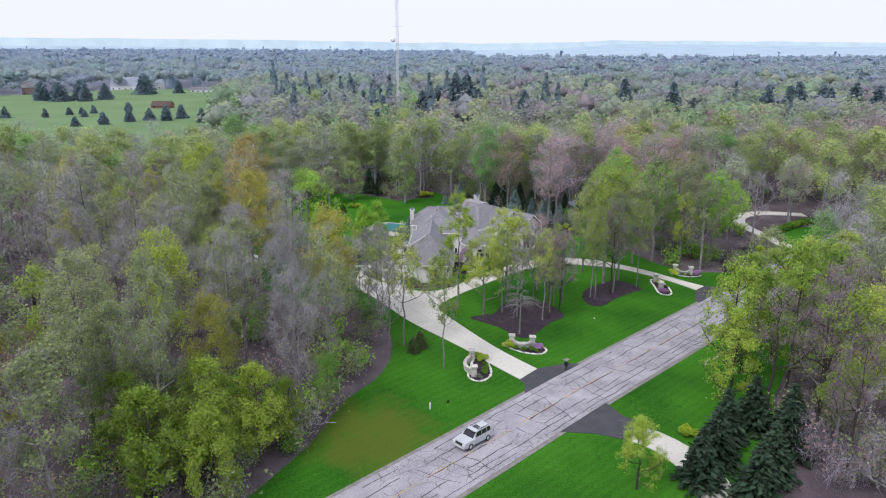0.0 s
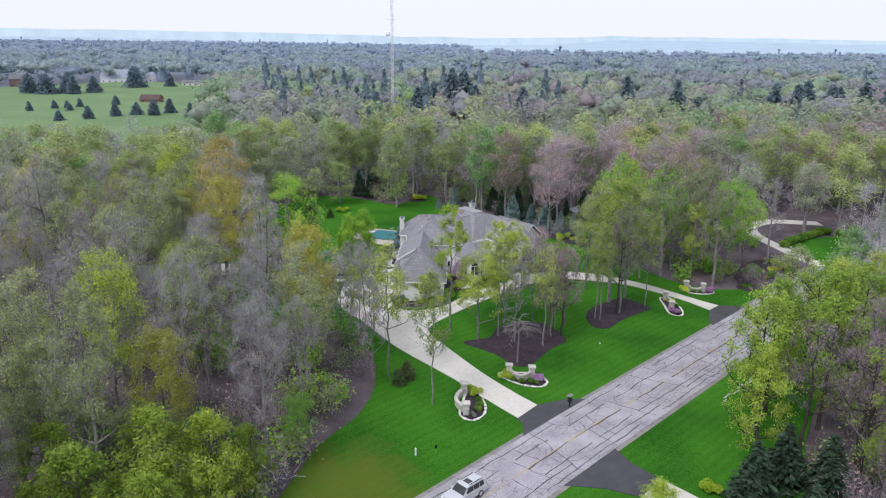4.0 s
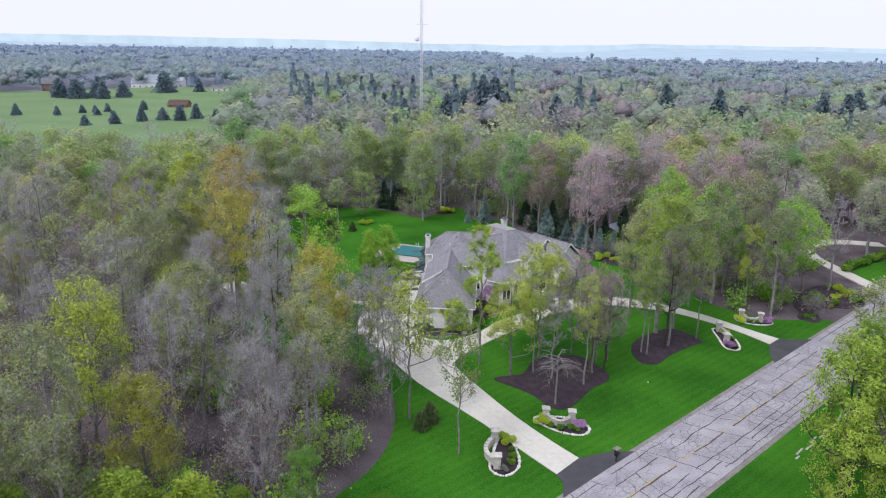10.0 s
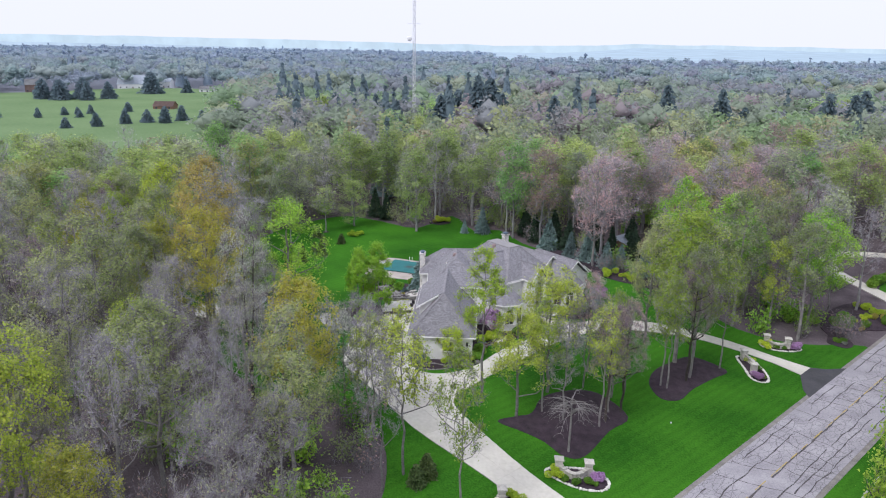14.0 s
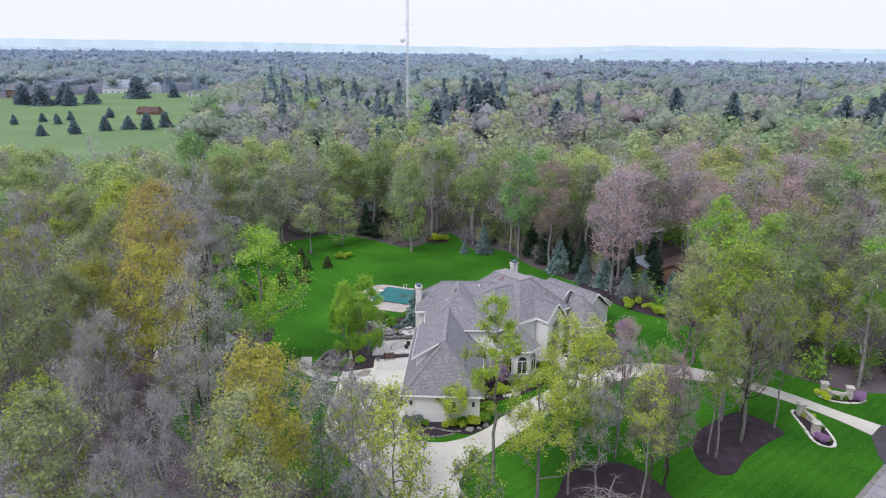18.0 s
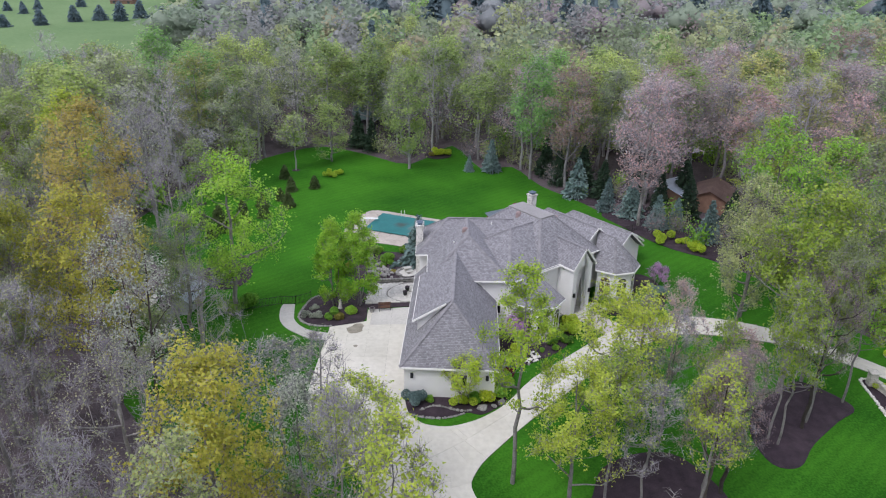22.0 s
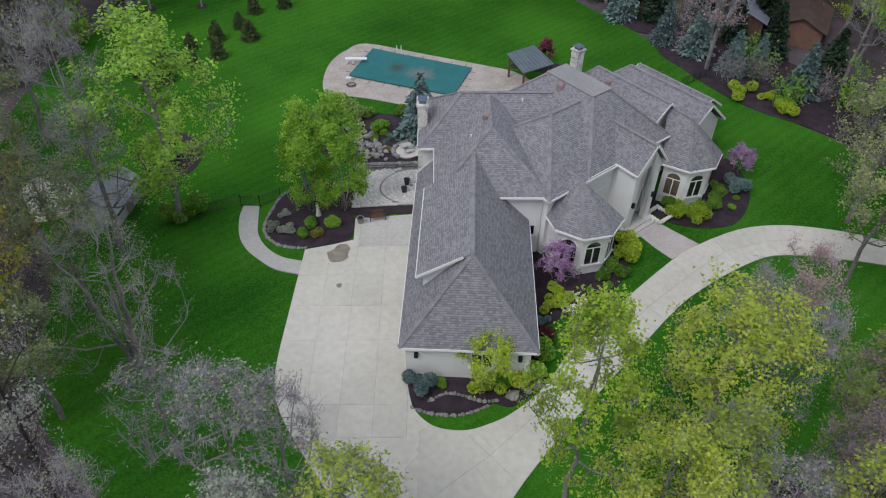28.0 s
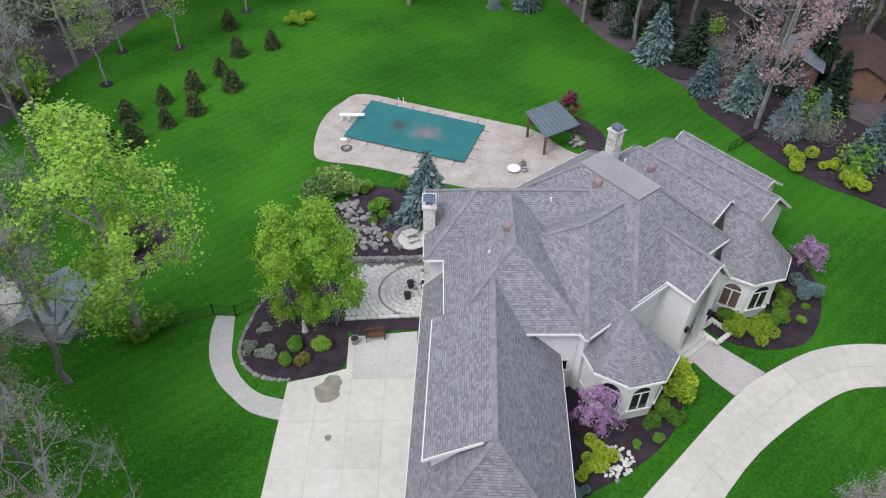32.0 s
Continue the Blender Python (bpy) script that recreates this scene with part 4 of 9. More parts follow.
def broadleaf(seed, height=19.0, spread=4.6, crown=0.38, leaves=1200, size=0.26, stems=1, radius=0.24, sprays=500, thick=1.0, boughs=56, tips=14, lump=0.24, low=0.10, rise=0.75, bends=2, loose=0.16):
    """Wood, leaves and twigs of a spring tree. Limbs rise from the trunk to boughs spread through an uneven dome; twigs fan up from each bough and carry the young leaves."""
    rng = np.random.default_rng(seed)
    seg, nodes = [], []
    top, base = height, crown * height
    wave = rng.uniform(0, 6.28, 6)

    def dome(g, az):
        """Radius of the crown at height share g."""
        r = spread * 1.62 * (g + low) ** 0.42 * np.maximum(1.0 - g, 0.0) ** 0.52 / (1 + low) ** 0.8
        return r * (1 + 0.16 * np.sin(2 * az + wave[0] + 3 * g) + 0.12 * np.sin(3 * az + wave[1] - 4 * g) + 0.08 * np.sin(5 * az + wave[2]))

    def run(p, q, r0, r1, n, sides, sag, wander):
        """A bent branch from p to q that first swings out, then up."""
        mid = (p + q) / 2 + np.array([(q - p)[0] * sag, (q - p)[1] * sag, -abs((q - p)[2]) * sag * 0.6])
        last = p
        for k in range(1, n + 1):
            t = k / n
            o = p * (1 - t) ** 2 + mid * 2 * t * (1 - t) + q * t * t + (rng.normal(size=3) * wander if k < n else 0)
            seg.append((last, o, r0 + (r1 - r0) * (k - 1) / n, r0 + (r1 - r0) * t, sides))
            nodes.append((*last, r0 + (r1 - r0) * (k - 1) / n))
            nodes.append((*((last + o) / 2), r0 + (r1 - r0) * (k - 0.5) / n))
            last = o

    for k in range(stems):
        foot = np.array([math.cos(k * 2.4), math.sin(k * 2.4), 0]) * (0 if stems == 1 else 0.25)
        head = foot * (1 if stems == 1 else 4 + spread * 0.5) + np.append(rng.normal(size=2) * spread * 0.06, top * rng.uniform(0.80, 0.90))
        r = radius if stems == 1 else radius * 0.75
        last = foot
        for i in range(1, 10):
            t = i / 9
            o = foot + (head - foot) * np.array([t ** 1.3, t ** 1.3, t]) + (np.append(rng.normal(size=2) * 0.10, 0) if i < 9 else 0)
            ra, rb = [r * (1 - 0.80 * v ** 1.15) for v in ((i - 1) / 9, t)]
            seg.append((last, o, ra, rb, 6))
            if t > crown * 0.72:
                nodes.append((*((last + o) / 2), ra))
                nodes.append((*o, rb))
            last = o
    # boughs through the dome, the outermost first as limbs
    g = rng.uniform(0.02, 1.0, boughs) ** 0.80
    az = np.arange(boughs) * 2.399 + rng.uniform(-0.5, 0.5, boughs)
    rho = dome(g, az) * np.sqrt(rng.uniform(0.12, 0.95, boughs))
    c = np.stack([np.cos(az) * rho, np.sin(az) * rho, base + g * (top - base) * 0.955], 1)
    order = np.argsort(-rho)
    ends = []
    for i, k in enumerate(order):
        q = c[k]
        arr = np.array(nodes)
        gap = arr[:, :3] - q
        flat = np.hypot(gap[:, 0], gap[:, 1])
        under = -gap[:, 2]
        cost = np.linalg.norm(gap, axis=1) + 3.0 * np.maximum(0, rise * flat - under) + 0.05 * i * (arr[:, 3] > 0.5 * radius)
        j = int(np.argmin(cost))
        p, thickness = arr[j, :3], arr[j, 3]
        limb = i < boughs * 0.25
        run(p, q, min(thickness * 0.72, 0.125 if limb else 0.06), 0.02, 4 if limb else bends, 4 if limb else 3, 0.22, 0.12 if limb else 0.08)
        ends.append((p * 0.45 + q * 0.55, q))
    ends = np.array(ends)
    # twigs
    n = boughs * tips
    pick = np.arange(n) % boughs
    t = rng.uniform(0, 1, (n, 1))
    a = ends[pick, 0] * (1 - t) + ends[pick, 1] * t
    way = (ends[pick, 1] - ends[pick, 0])
    way = way / (np.linalg.norm(way, axis=1)[:, None] + 1e-6) * 0.5 + rng.normal(size=(n, 3)) * 0.62 + np.array([0, 0, 0.50])
    way /= np.linalg.norm(way, axis=1)[:, None]
    b = a + way * (lump * spread * rng.uniform(0.45, 1.25, (n, 1)))
    side = np.cross(way, rng.normal(size=(n, 3)))
    side *= 0.017 * thick / (np.linalg.norm(side, axis=1)[:, None] + 1e-9)
    stick = (np.stack([a - side, a + side, b], 1).reshape(-1, 3), np.arange(3 * n).reshape(-1, 3))

    def strew(m, spare):
        k, u = rng.integers(0, n, m), rng.uniform(0.12, 1.08, (m, 1)) ** 0.8
        return k, a[k] * (1 - u) + b[k] * u + rng.normal(size=(m, 3)) * spare

    _, pts = strew(leaves, loose)
    out = (pts - np.array([0, 0, base + 0.30 * (top - base)])) / np.array([spread, spread, 0.5 * (top - base)])
    out = out / (np.linalg.norm(out, axis=1)[:, None] + 1e-9) + rng.normal(size=(leaves, 3)) * 0.55
    lie = np.cross(out, rng.normal(size=(leaves, 3)))
    lie /= np.linalg.norm(lie, axis=1)[:, None] + 1e-9
    over = np.cross(out, lie)
    over /= np.linalg.norm(over, axis=1)[:, None] + 1e-9
    big = size * rng.uniform(0.55, 1.35, (leaves, 1))
    leaf = (np.stack([pts - lie * big * 0.45 - over * big * 0.5, pts - lie * big * 0.45 + over * big * 0.5, pts + lie * big * 0.55], 1).reshape(-1, 3), np.arange(3 * leaves).reshape(-1, 3))
    k, pts = strew(sprays, loose * 0.7)
    fan = way[k] + rng.normal(size=(sprays, 3)) * 0.45 + np.array([0, 0, 0.15])
    fine = flake_arrays(pts, 0.030 * thick, rng, 24.0 / thick ** 0.5, fan / np.linalg.norm(fan, axis=1)[:, None])
    spray = (np.concatenate([stick[0], fine[0]]), np.concatenate([stick[1], fine[1] + len(stick[0])]))
    return wood_arrays(seg), leaf, spray


def conifer(seed, height=14.0, spread=3.0, whorls=22, per=9, size=0.55, radius=0.18, base=0.08, taper=0.9):
    """A spire of drooping boughs, each a spine with needle sprays."""
    rng = np.random.default_rng(seed)
    seg = [(np.zeros(3), np.array([0, 0, height * 0.97]), radius, 0.02, 6)]
    pts, axes, sizes = [], [], []
    for w in range(whorls):
        f = base + (1 - base) * w / whorls
        r = spread * (1 - f) ** taper * rng.uniform(0.85, 1.12) + 0.12
        n = max(4, int(per * (0.45 + 0.55 * (1 - f))))
        for b in range(n):
            az = b * 2 * math.pi / n + w * 1.3 + rng.uniform(-0.25, 0.25)
            rr = r * rng.uniform(0.78, 1.12)
            z = f * height
            tip = np.array([math.cos(az) * rr, math.sin(az) * rr, z - 0.22 * rr + 0.1])
            root = np.array([0, 0, z + 0.10 * rr])
            seg.append((root, tip, 0.025, 0.008, 3))
            k = max(2, int(rr / (size * 0.42)))
            for i in range(k):
                t = 0.25 + 0.78 * (i + rng.uniform(0, 1)) / k
                side = np.array([-math.sin(az), math.cos(az), 0]) * rng.normal() * 0.22 * rr * (1.1 - t * 0.6)
                pts.append(root * (1 - t) + tip * t + side)
                axes.append((tip - root) / np.linalg.norm(tip - root) + side * 1.2)
    pts, axes = np.array(pts), np.array(axes)
    return wood_arrays(seg), leaf_arrays(pts, size, rng, 1.5, 0.15, axes)


def thicket_arrays(seed, height=3.6, spread=1.8, stems=7, leaves=220, size=0.26, sprays=260):
    """A many-stemmed bush of the woodland edge: thin stems, fine twigs, scattered leaves."""
    rng = np.random.default_rng(seed)
    seg, line = [], []
    for k in range(stems):
        az = k * 2.4 + rng.uniform(-0.4, 0.4)
        top = np.array([math.cos(az) * spread * rng.uniform(0.3, 1), math.sin(az) * spread * rng.uniform(0.3, 1), height * rng.uniform(0.65, 1)])
        foot = top * np.array([0.15, 0.15, 0])
        mid = (foot + top) / 2 + rng.normal(size=3) * 0.2
        seg += [(foot, mid, 0.035, 0.022, 3), (mid, top, 0.022, 0.006, 3)]
        line += [(foot * 0.7 + top * 0.3, mid), (mid, top)]
    line = np.array(line)

    def strew(n):
        pick, t = rng.integers(0, len(line), n), rng.uniform(0, 1.1, (n, 1))
        return line[pick, 0] * (1 - t) + line[pick, 1] * t + rng.normal(size=(n, 3)) * np.array([0.5, 0.5, 0.35]) * spread / 1.8

    tw = rng.normal(size=(sprays, 3)) * 0.8 + np.array([0, 0, 0.7])
    return wood_arrays(seg), flake_arrays(strew(leaves), size, rng), flake_arrays(strew(sprays), 0.034, rng, 26.0, tw)


TWIG = material("grey_twigs", (0.215, 0.198, 0.228), (0.375, 0.35, 0.40), 0.5, 0.95, vary=0.2, island=0.3)
# twig and bark copies for the back woods, lightened with painted haze
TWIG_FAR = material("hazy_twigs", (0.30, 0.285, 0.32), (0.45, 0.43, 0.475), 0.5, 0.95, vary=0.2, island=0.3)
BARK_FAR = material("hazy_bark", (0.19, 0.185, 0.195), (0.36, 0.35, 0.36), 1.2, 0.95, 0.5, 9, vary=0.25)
HAZY = {}


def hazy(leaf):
    """A lighter copy of the leaf: haze over the back woods mixed into its base colour."""
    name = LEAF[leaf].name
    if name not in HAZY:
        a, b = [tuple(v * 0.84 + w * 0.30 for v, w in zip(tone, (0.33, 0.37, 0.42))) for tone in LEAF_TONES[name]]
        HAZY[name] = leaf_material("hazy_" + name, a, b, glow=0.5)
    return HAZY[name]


TWIG_RED = material("reddish_twigs", (0.155, 0.12, 0.145), (0.28, 0.22, 0.26), 0.5, 0.95, vary=0.2, island=0.3)



# ---- garden: beds, pool, terraces ----
STAMPED = material("stamped_concrete", (0.43, 0.385, 0.37), (0.58, 0.535, 0.515), 0.4, 0.85, 0.3, 12)
PAVER = material("pale_paver", (0.54, 0.52, 0.49), (0.68, 0.66, 0.62), 0.8, 0.9, 0.3, 10, vary=0.12)
def cover_material():
    """Woven pool cover with two brown leaf stains where water has stood."""
    m = material("pool_cover", (0.012, 0.135, 0.140), (0.024, 0.18, 0.185), 0.5, 0.6, 0.1, 10)
    n, l = m.node_tree.nodes, m.node_tree.links
    p = n["Principled BSDF"]
    colour = p.inputs["Base Color"].links[0].from_socket
    co = n.new("ShaderNodeTexCoord")
    no = n.new("ShaderNodeTexNoise")
    no.inputs["Scale"].default_value = 0.9
    no.inputs["Detail"].default_value = 6
    l.new(co.outputs["Object"], no.inputs["Vector"])
    for at, wide, rgb in (((-6.4, 117.7, -2), 1.7, (0.05, 0.055, 0.05)), ((-3.6, 116.5, -2), 2.4, (0.22, 0.19, 0.18))):
        far = n.new("ShaderNodeVectorMath")
        far.operation = "DISTANCE"
        far.inputs[1].default_value = at
        l.new(co.outputs["Object"], far.inputs[0])
        rim = n.new("ShaderNodeMapRange")
        rim.inputs["From Min"].default_value, rim.inputs["From Max"].default_value = 0.0, wide
        rim.inputs["To Min"].default_value, rim.inputs["To Max"].default_value = 0.55, -0.25
        l.new(far.outputs["Value"], rim.inputs["Value"])
        add = n.new("ShaderNodeMath")
        add.operation = "ADD"
        l.new(rim.outputs["Result"], add.inputs[0])
        l.new(no.outputs["Fac"], add.inputs[1])
        cut = n.new("ShaderNodeMapRange")
        cut.inputs["From Min"].default_value, cut.inputs["From Max"].default_value = 0.42, 1.0
        cut.inputs["To Max"].default_value = 0.85
        l.new(add.outputs[0], cut.inputs["Value"])
        mix = n.new("ShaderNodeMix")
        mix.data_type = "RGBA"
        mix.inputs["B"].default_value = (*rgb, 1)
        l.new(cut.outputs["Result"], mix.inputs["Factor"])
        l.new(colour, mix.inputs["A"])
        colour = mix.outputs["Result"]
    l.new(colour, p.inputs["Base Color"])
    return m


TEAL = cover_material()
WHITE = material("white_plastic", (0.75, 0.76, 0.77), (0.85, 0.85, 0.85), 2.0, 0.4)
BOULDER = material("boulder_stone", (0.15, 0.145, 0.14), (0.38, 0.37, 0.355), 1.1, 0.9, 0.6, 6, vary=0.25)
WHITE_STONE = material("white_stone", (0.60, 0.58, 0.54), (0.78, 0.76, 0.72), 1.5, 0.9, 0.4, 6, vary=0.12)
IRON = material("black_iron", (0.012, 0.012, 0.013), (0.03, 0.03, 0.032), 3.0, 0.5)
CEDAR = material("brown_timber", (0.10, 0.05, 0.03), (0.17, 0.09, 0.055), 1.5, 0.7, 0.3, 12)
SLATE = material("slate_blue_metal", (0.09, 0.12, 0.145), (0.14, 0.175, 0.205), 1.0, 0.45)


def rock_mesh(name, seed, size, mat_, flat=0.65):
    bm = bmesh.new()
    bmesh.ops.create_icosphere(bm, subdivisions=2, radius=0.5)
    for v in bm.verts:
        k = 1 + 0.35 * noise.noise(v.co * 2.2 + Vector((seed * 3.1, seed, 0))) + 0.15 * noise.noise(v.co * 5 + Vector((0, seed, seed)))
        v.co = v.co * k * size
        v.co.z = v.co.z * flat + size * 0.12
    me = bpy.data.meshes.new(name)
    bm.to_mesh(me)
    bm.free()
    me.materials.append(mat_)
    return me


ROCKS = [rock_mesh("boulder", k, 1.0, BOULDER) for k in range(5)]
PEBBLES = [rock_mesh("edging_stone", 10 + k, 1.0, WHITE_STONE, 0.8) for k in range(4)]


def rock(x, y, size, label="rounded grey boulder in the planting bed", z=None, turn=None):
    ob = tagged(new("boulder", random.choice(ROCKS)), label, "boulder", "garden boulders")
    ob.matrix_basis = Matrix.LocRotScale((x, y, ground(x, y) + 0.05 if z is None else z), Euler((random.uniform(-0.2, 0.2), random.uniform(-0.2, 0.2), random.uniform(0, 6.28) if turn is None else turn)), (size, size * random.uniform(0.7, 1.1), size * random.uniform(0.7, 1)))
    return ob


def stone_ring(outline, size, label, lift=0.08, closed=True, meshes=None, spacing=0.9):
    """A row of edging stones along a line, each a part of the edging."""
    th = thing("stone_edging", label, "edging")
    pts = [Vector(p) for p in outline] + ([Vector(outline[0])] if closed else [])
    left = 0.0
    for a, b in zip(pts, pts[1:]):
        ln = (b - a).length
        while left < ln:
            p = a.lerp(b, left / ln)
            s = size * random.uniform(0.75, 1.3)
            ob = part_me("stone", random.choice(meshes or PEBBLES), th)
            ob.matrix_basis = Matrix.LocRotScale((p.x, p.y, ground(p.x, p.y) + lift), Euler((0, 0, random.uniform(0, 6))), (s, s * random.uniform(0.7, 1), s * 0.8))
            left += s * spacing
        left -= ln
    return th


def bush_arrays(seed, w, h, leaves, size, lumps=6):
    """A rounded, dense shrub: small leaves that face outwards from a few lumps."""
    r = np.random.default_rng(seed)
    c = np.stack([r.normal(0, 0.22 * w, lumps), r.normal(0, 0.22 * w, lumps), r.uniform(0.36 * h, 0.66 * h, lumps)], 1)
    leaves, size = int(leaves * 4.6), size * 0.60
    k = r.integers(0, lumps, leaves)
    d = r.normal(size=(leaves, 3))
    d /= np.linalg.norm(d, axis=1)[:, None]
    pts = c[k] + d * np.array([0.30 * w, 0.30 * w, 0.34 * h]) * r.uniform(0.82, 1.06, (leaves, 1))
    pts[:, 2] = np.maximum(pts[:, 2], 0.06)
    a = np.cross(d + r.normal(size=(leaves, 3)) * 0.35, r.normal(size=(leaves, 3)))
    seg = [(np.array([0, 0, -0.1]), np.array([x * 0.6, y * 0.6, z]), 0.03, 0.012, 4) for x, y, z in c]
    return wood_arrays(seg), flake_arrays(pts, size, r, 1.2, a / (np.linalg.norm(a, axis=1)[:, None] + 1e-9))


def proto(name, arrays, leaf, bark, label, category, group=""):
    (wv, wf), (lv, lf) = arrays[:2]
    ob = thing(name, label, category, group)
    part_me("trunk", mesh_np("trunk", wv, wf, bark), ob)
    part_me("crown", mesh_np("crown", lv, lf, leaf), ob)
    if len(arrays) > 2:
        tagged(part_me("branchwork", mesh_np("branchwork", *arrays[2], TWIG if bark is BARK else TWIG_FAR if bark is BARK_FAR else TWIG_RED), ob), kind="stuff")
    ob["placed"] = 0
    return ob


def plant(ob, x, y, scale=1.0, turn=0.0, wide=1.0, label="", z=None):
    """Stands a plant on the ground; the first one is the prototype itself."""
    m = Matrix.LocRotScale((x, y, ground(x, y) - 0.06 if z is None else z), Euler((0, 0, turn)), (scale * wide, scale * wide, scale))
    if not ob["placed"]:
        ob["placed"] = 1
        ob.matrix_basis = m
        return ob
    made = copy_thing(ob, m @ Matrix.Diagonal((1 / ob.scale.x, 1 / ob.scale.y, 1 / ob.scale.z, 1)))
    if label:
        tagged(made, label)
    return made


SH = {
    "box": [proto("boxwood_shrub", bush_arrays(s, 1.3, 1.0, 420, 0.17), LEAF["box"], BARK_DARK, "rounded green boxwood shrub in the mulch", "shrub", "garden shrubs") for s in (1, 2)],
    "lime": [proto("golden_shrub", bush_arrays(s, 1.4, 1.0, 480, 0.18), LEAF["lime"], BARK_DARK, "golden yellow-green clipped shrub", "shrub", "garden shrubs") for s in (3, 4)],
    "azalea": [proto("azalea_shrub", bush_arrays(5, 1.1, 0.8, 420, 0.15), LEAF["purple"], BARK_DARK, "pink-purple azalea in full flower", "shrub", "garden shrubs")],
    "blue": [proto("globe_spruce", bush_arrays(6, 1.5, 1.3, 700, 0.17), LEAF["blue"], BARK_DARK, "rounded blue globe spruce", "shrub", "garden shrubs")],
    "green": [proto("leafy_shrub", bush_arrays(7, 1.5, 1.3, 520, 0.2), LEAF["green"], BARK_DARK, "loose green leafy shrub", "shrub", "garden shrubs")],
    "wine": [proto("barberry_shrub", bush_arrays(8, 1.5, 1.1, 420, 0.18), LEAF["wine"], BARK_DARK, "dark wine-red barberry shrub", "shrub", "garden shrubs")],
    "fern": [proto("juniper_shrub", bush_arrays(11, 1.3, 1.25, 620, 0.15, 9), LEAF["fern"], BARK_DARK, "feathery soft green juniper by the rock garden", "shrub", "garden shrubs")],
    "pale": [proto("grass_clump", bush_arrays(9, 0.9, 0.6, 220, 0.15), LEAF["white"], BARK_DARK, "pale tuft of variegated groundcover", "plant", "garden shrubs")],
    "orange": [proto("spirea_shrub", bush_arrays(10, 1.0, 0.8, 320, 0.16), LEAF["orange"], BARK_DARK, "low orange-tipped spirea shrub in mulch", "shrub", "garden shrubs")],
}


def bed(name, pts, label, hump=0.1):
    o = smooth(pts, 4)
    sheet(name, o, 0.07, MULCH, label, "planting bed", step=2.0, hump=hump)
    return o


bed("mulch_bed", [(6.5, 58.9), (8.8, 60.2), (10.6, 61.1), (12.3, 64.7), (15.9, 66.7), (19.4, 66.4), (21.9, 61.6), (19.0, 58.4), (15.4, 53.5), (13.2, 53.2), (11.3, 55.6), (9.3, 57.1)], "dark mulched tree bed in the front lawn")
bed("mulch_bed", [(26.5, 69.7), (28, 73), (30.5, 75.4), (34.3, 77.9), (37.2, 76), (38.1, 74.0), (35.7, 72.2), (31.8, 68.9), (29.3, 66.1), (27.0, 66.3)], "dark mulched tree bed in the front lawn")
bed("mulch_bed", [(-4.0, 72.7), (-3.7, 70.6), (-2.5, 69.9), (-0.9, 69.75), (0.5, 70.1), (1.6, 70.6), (2.8, 70.4), (4.0, 71.2), (5.3, 72.6), (4.2, 73.2), (0, 73.2)], "dark mulch bed against the garage end")
bed("mulch_bed", [(4.6, 73), (5.4, 76.5), (6.4, 77.6), (8.3, 78.6), (10.6, 80.2), (12.0, 81.6), (12.9, 83.2), (13.7, 85.2), (13.3, 87.3), (11, 88), (5.6, 86), (4.2, 80)], "dark mulch bed along the front of the house", 0.06)
bed("mulch_bed", [(16.2, 90.8), (17.3, 88.9), (19, 88.2), (20.7, 88.1), (22.9, 88.7), (24.5, 90.4), (25.5, 92.5), (25.9, 94.9), (25, 98), (23, 98.5), (19, 95)], "dark mulch bed round the bay window", 0.06)
BEDW = bed("mulch_bed", [(-12.5, 85.85), (-14.5, 86.3), (-15.9, 87.6), (-16.5, 89.3), (-16.3, 91.4), (-15.6, 94), (-13, 95.6), (-10.2, 95.4), (-9.2, 93.5), (-8.9, 90), (-8.9, 87.0), (-10.3, 86.25)], "dark mulch bed under two young trees")
bed("mulch_bed", [(-11.6, 104.2), (-9.6, 107.6), (-6.5, 107.8), (-3.2, 106.0), (-2.6, 101), (-3, 97.9), (-7.4, 98.0), (-9.8, 98.4), (-13.5, 101.5)], "dark mulch bed of the rock garden", 0.2)
bed("mulch_strip", [(-8.8, 91.4), (-8.5, 89.75), (-5.7, 90.05), (-3.9, 90.1), (-3.9, 91.0), (-6.3, 91.3)], "dark mulch strip above the parking court", 0.05)
bed("mulch_bed", [(24.0, 121), (25.6, 115), (28.3, 109.5), (31, 106.2), (34.5, 103.8), (40, 100), (46, 103), (42, 111), (36, 119), (29, 125)], "long dark mulch bed at the wood's edge")
bed("mulch_bed", [(20, 134), (21.5, 129.8), (24, 126), (29, 127), (27, 135)], "dark mulch bed under the spruces")
bed("mulch_bed", [(6.5, 118.2), (9, 119.6), (12, 118.6), (13.6, 115), (12.6, 111.8), (11, 112), (11.5, 115.5)], "dark mulch bed behind the pergola")
bed("mulch_bed", [(-3.4, 155.8), (-1, 157), (1.6, 156), (1.2, 153.6), (-1, 152.4), (-3, 153.4)], "round flower bed at the edge of the lawn")
bed("mulch_bed", [(-28, 96.6), (-25.4, 97), (-24.4, 99.6), (-25.2, 103), (-28.5, 104.4), (-31, 101)], "dark mulch bed by the shed", 0.1)
bed("mulch_bed", [(58.6, 83), (57.1, 85), (58.6, 88), (59.2, 91.5), (64.1, 98), (69.7, 101.5), (72.3, 100), (71.8, 92), (67.7, 90), (64.8, 90), (61.2, 88.6), (60.6, 84.4)], "dark mulch bed beside the east drive")
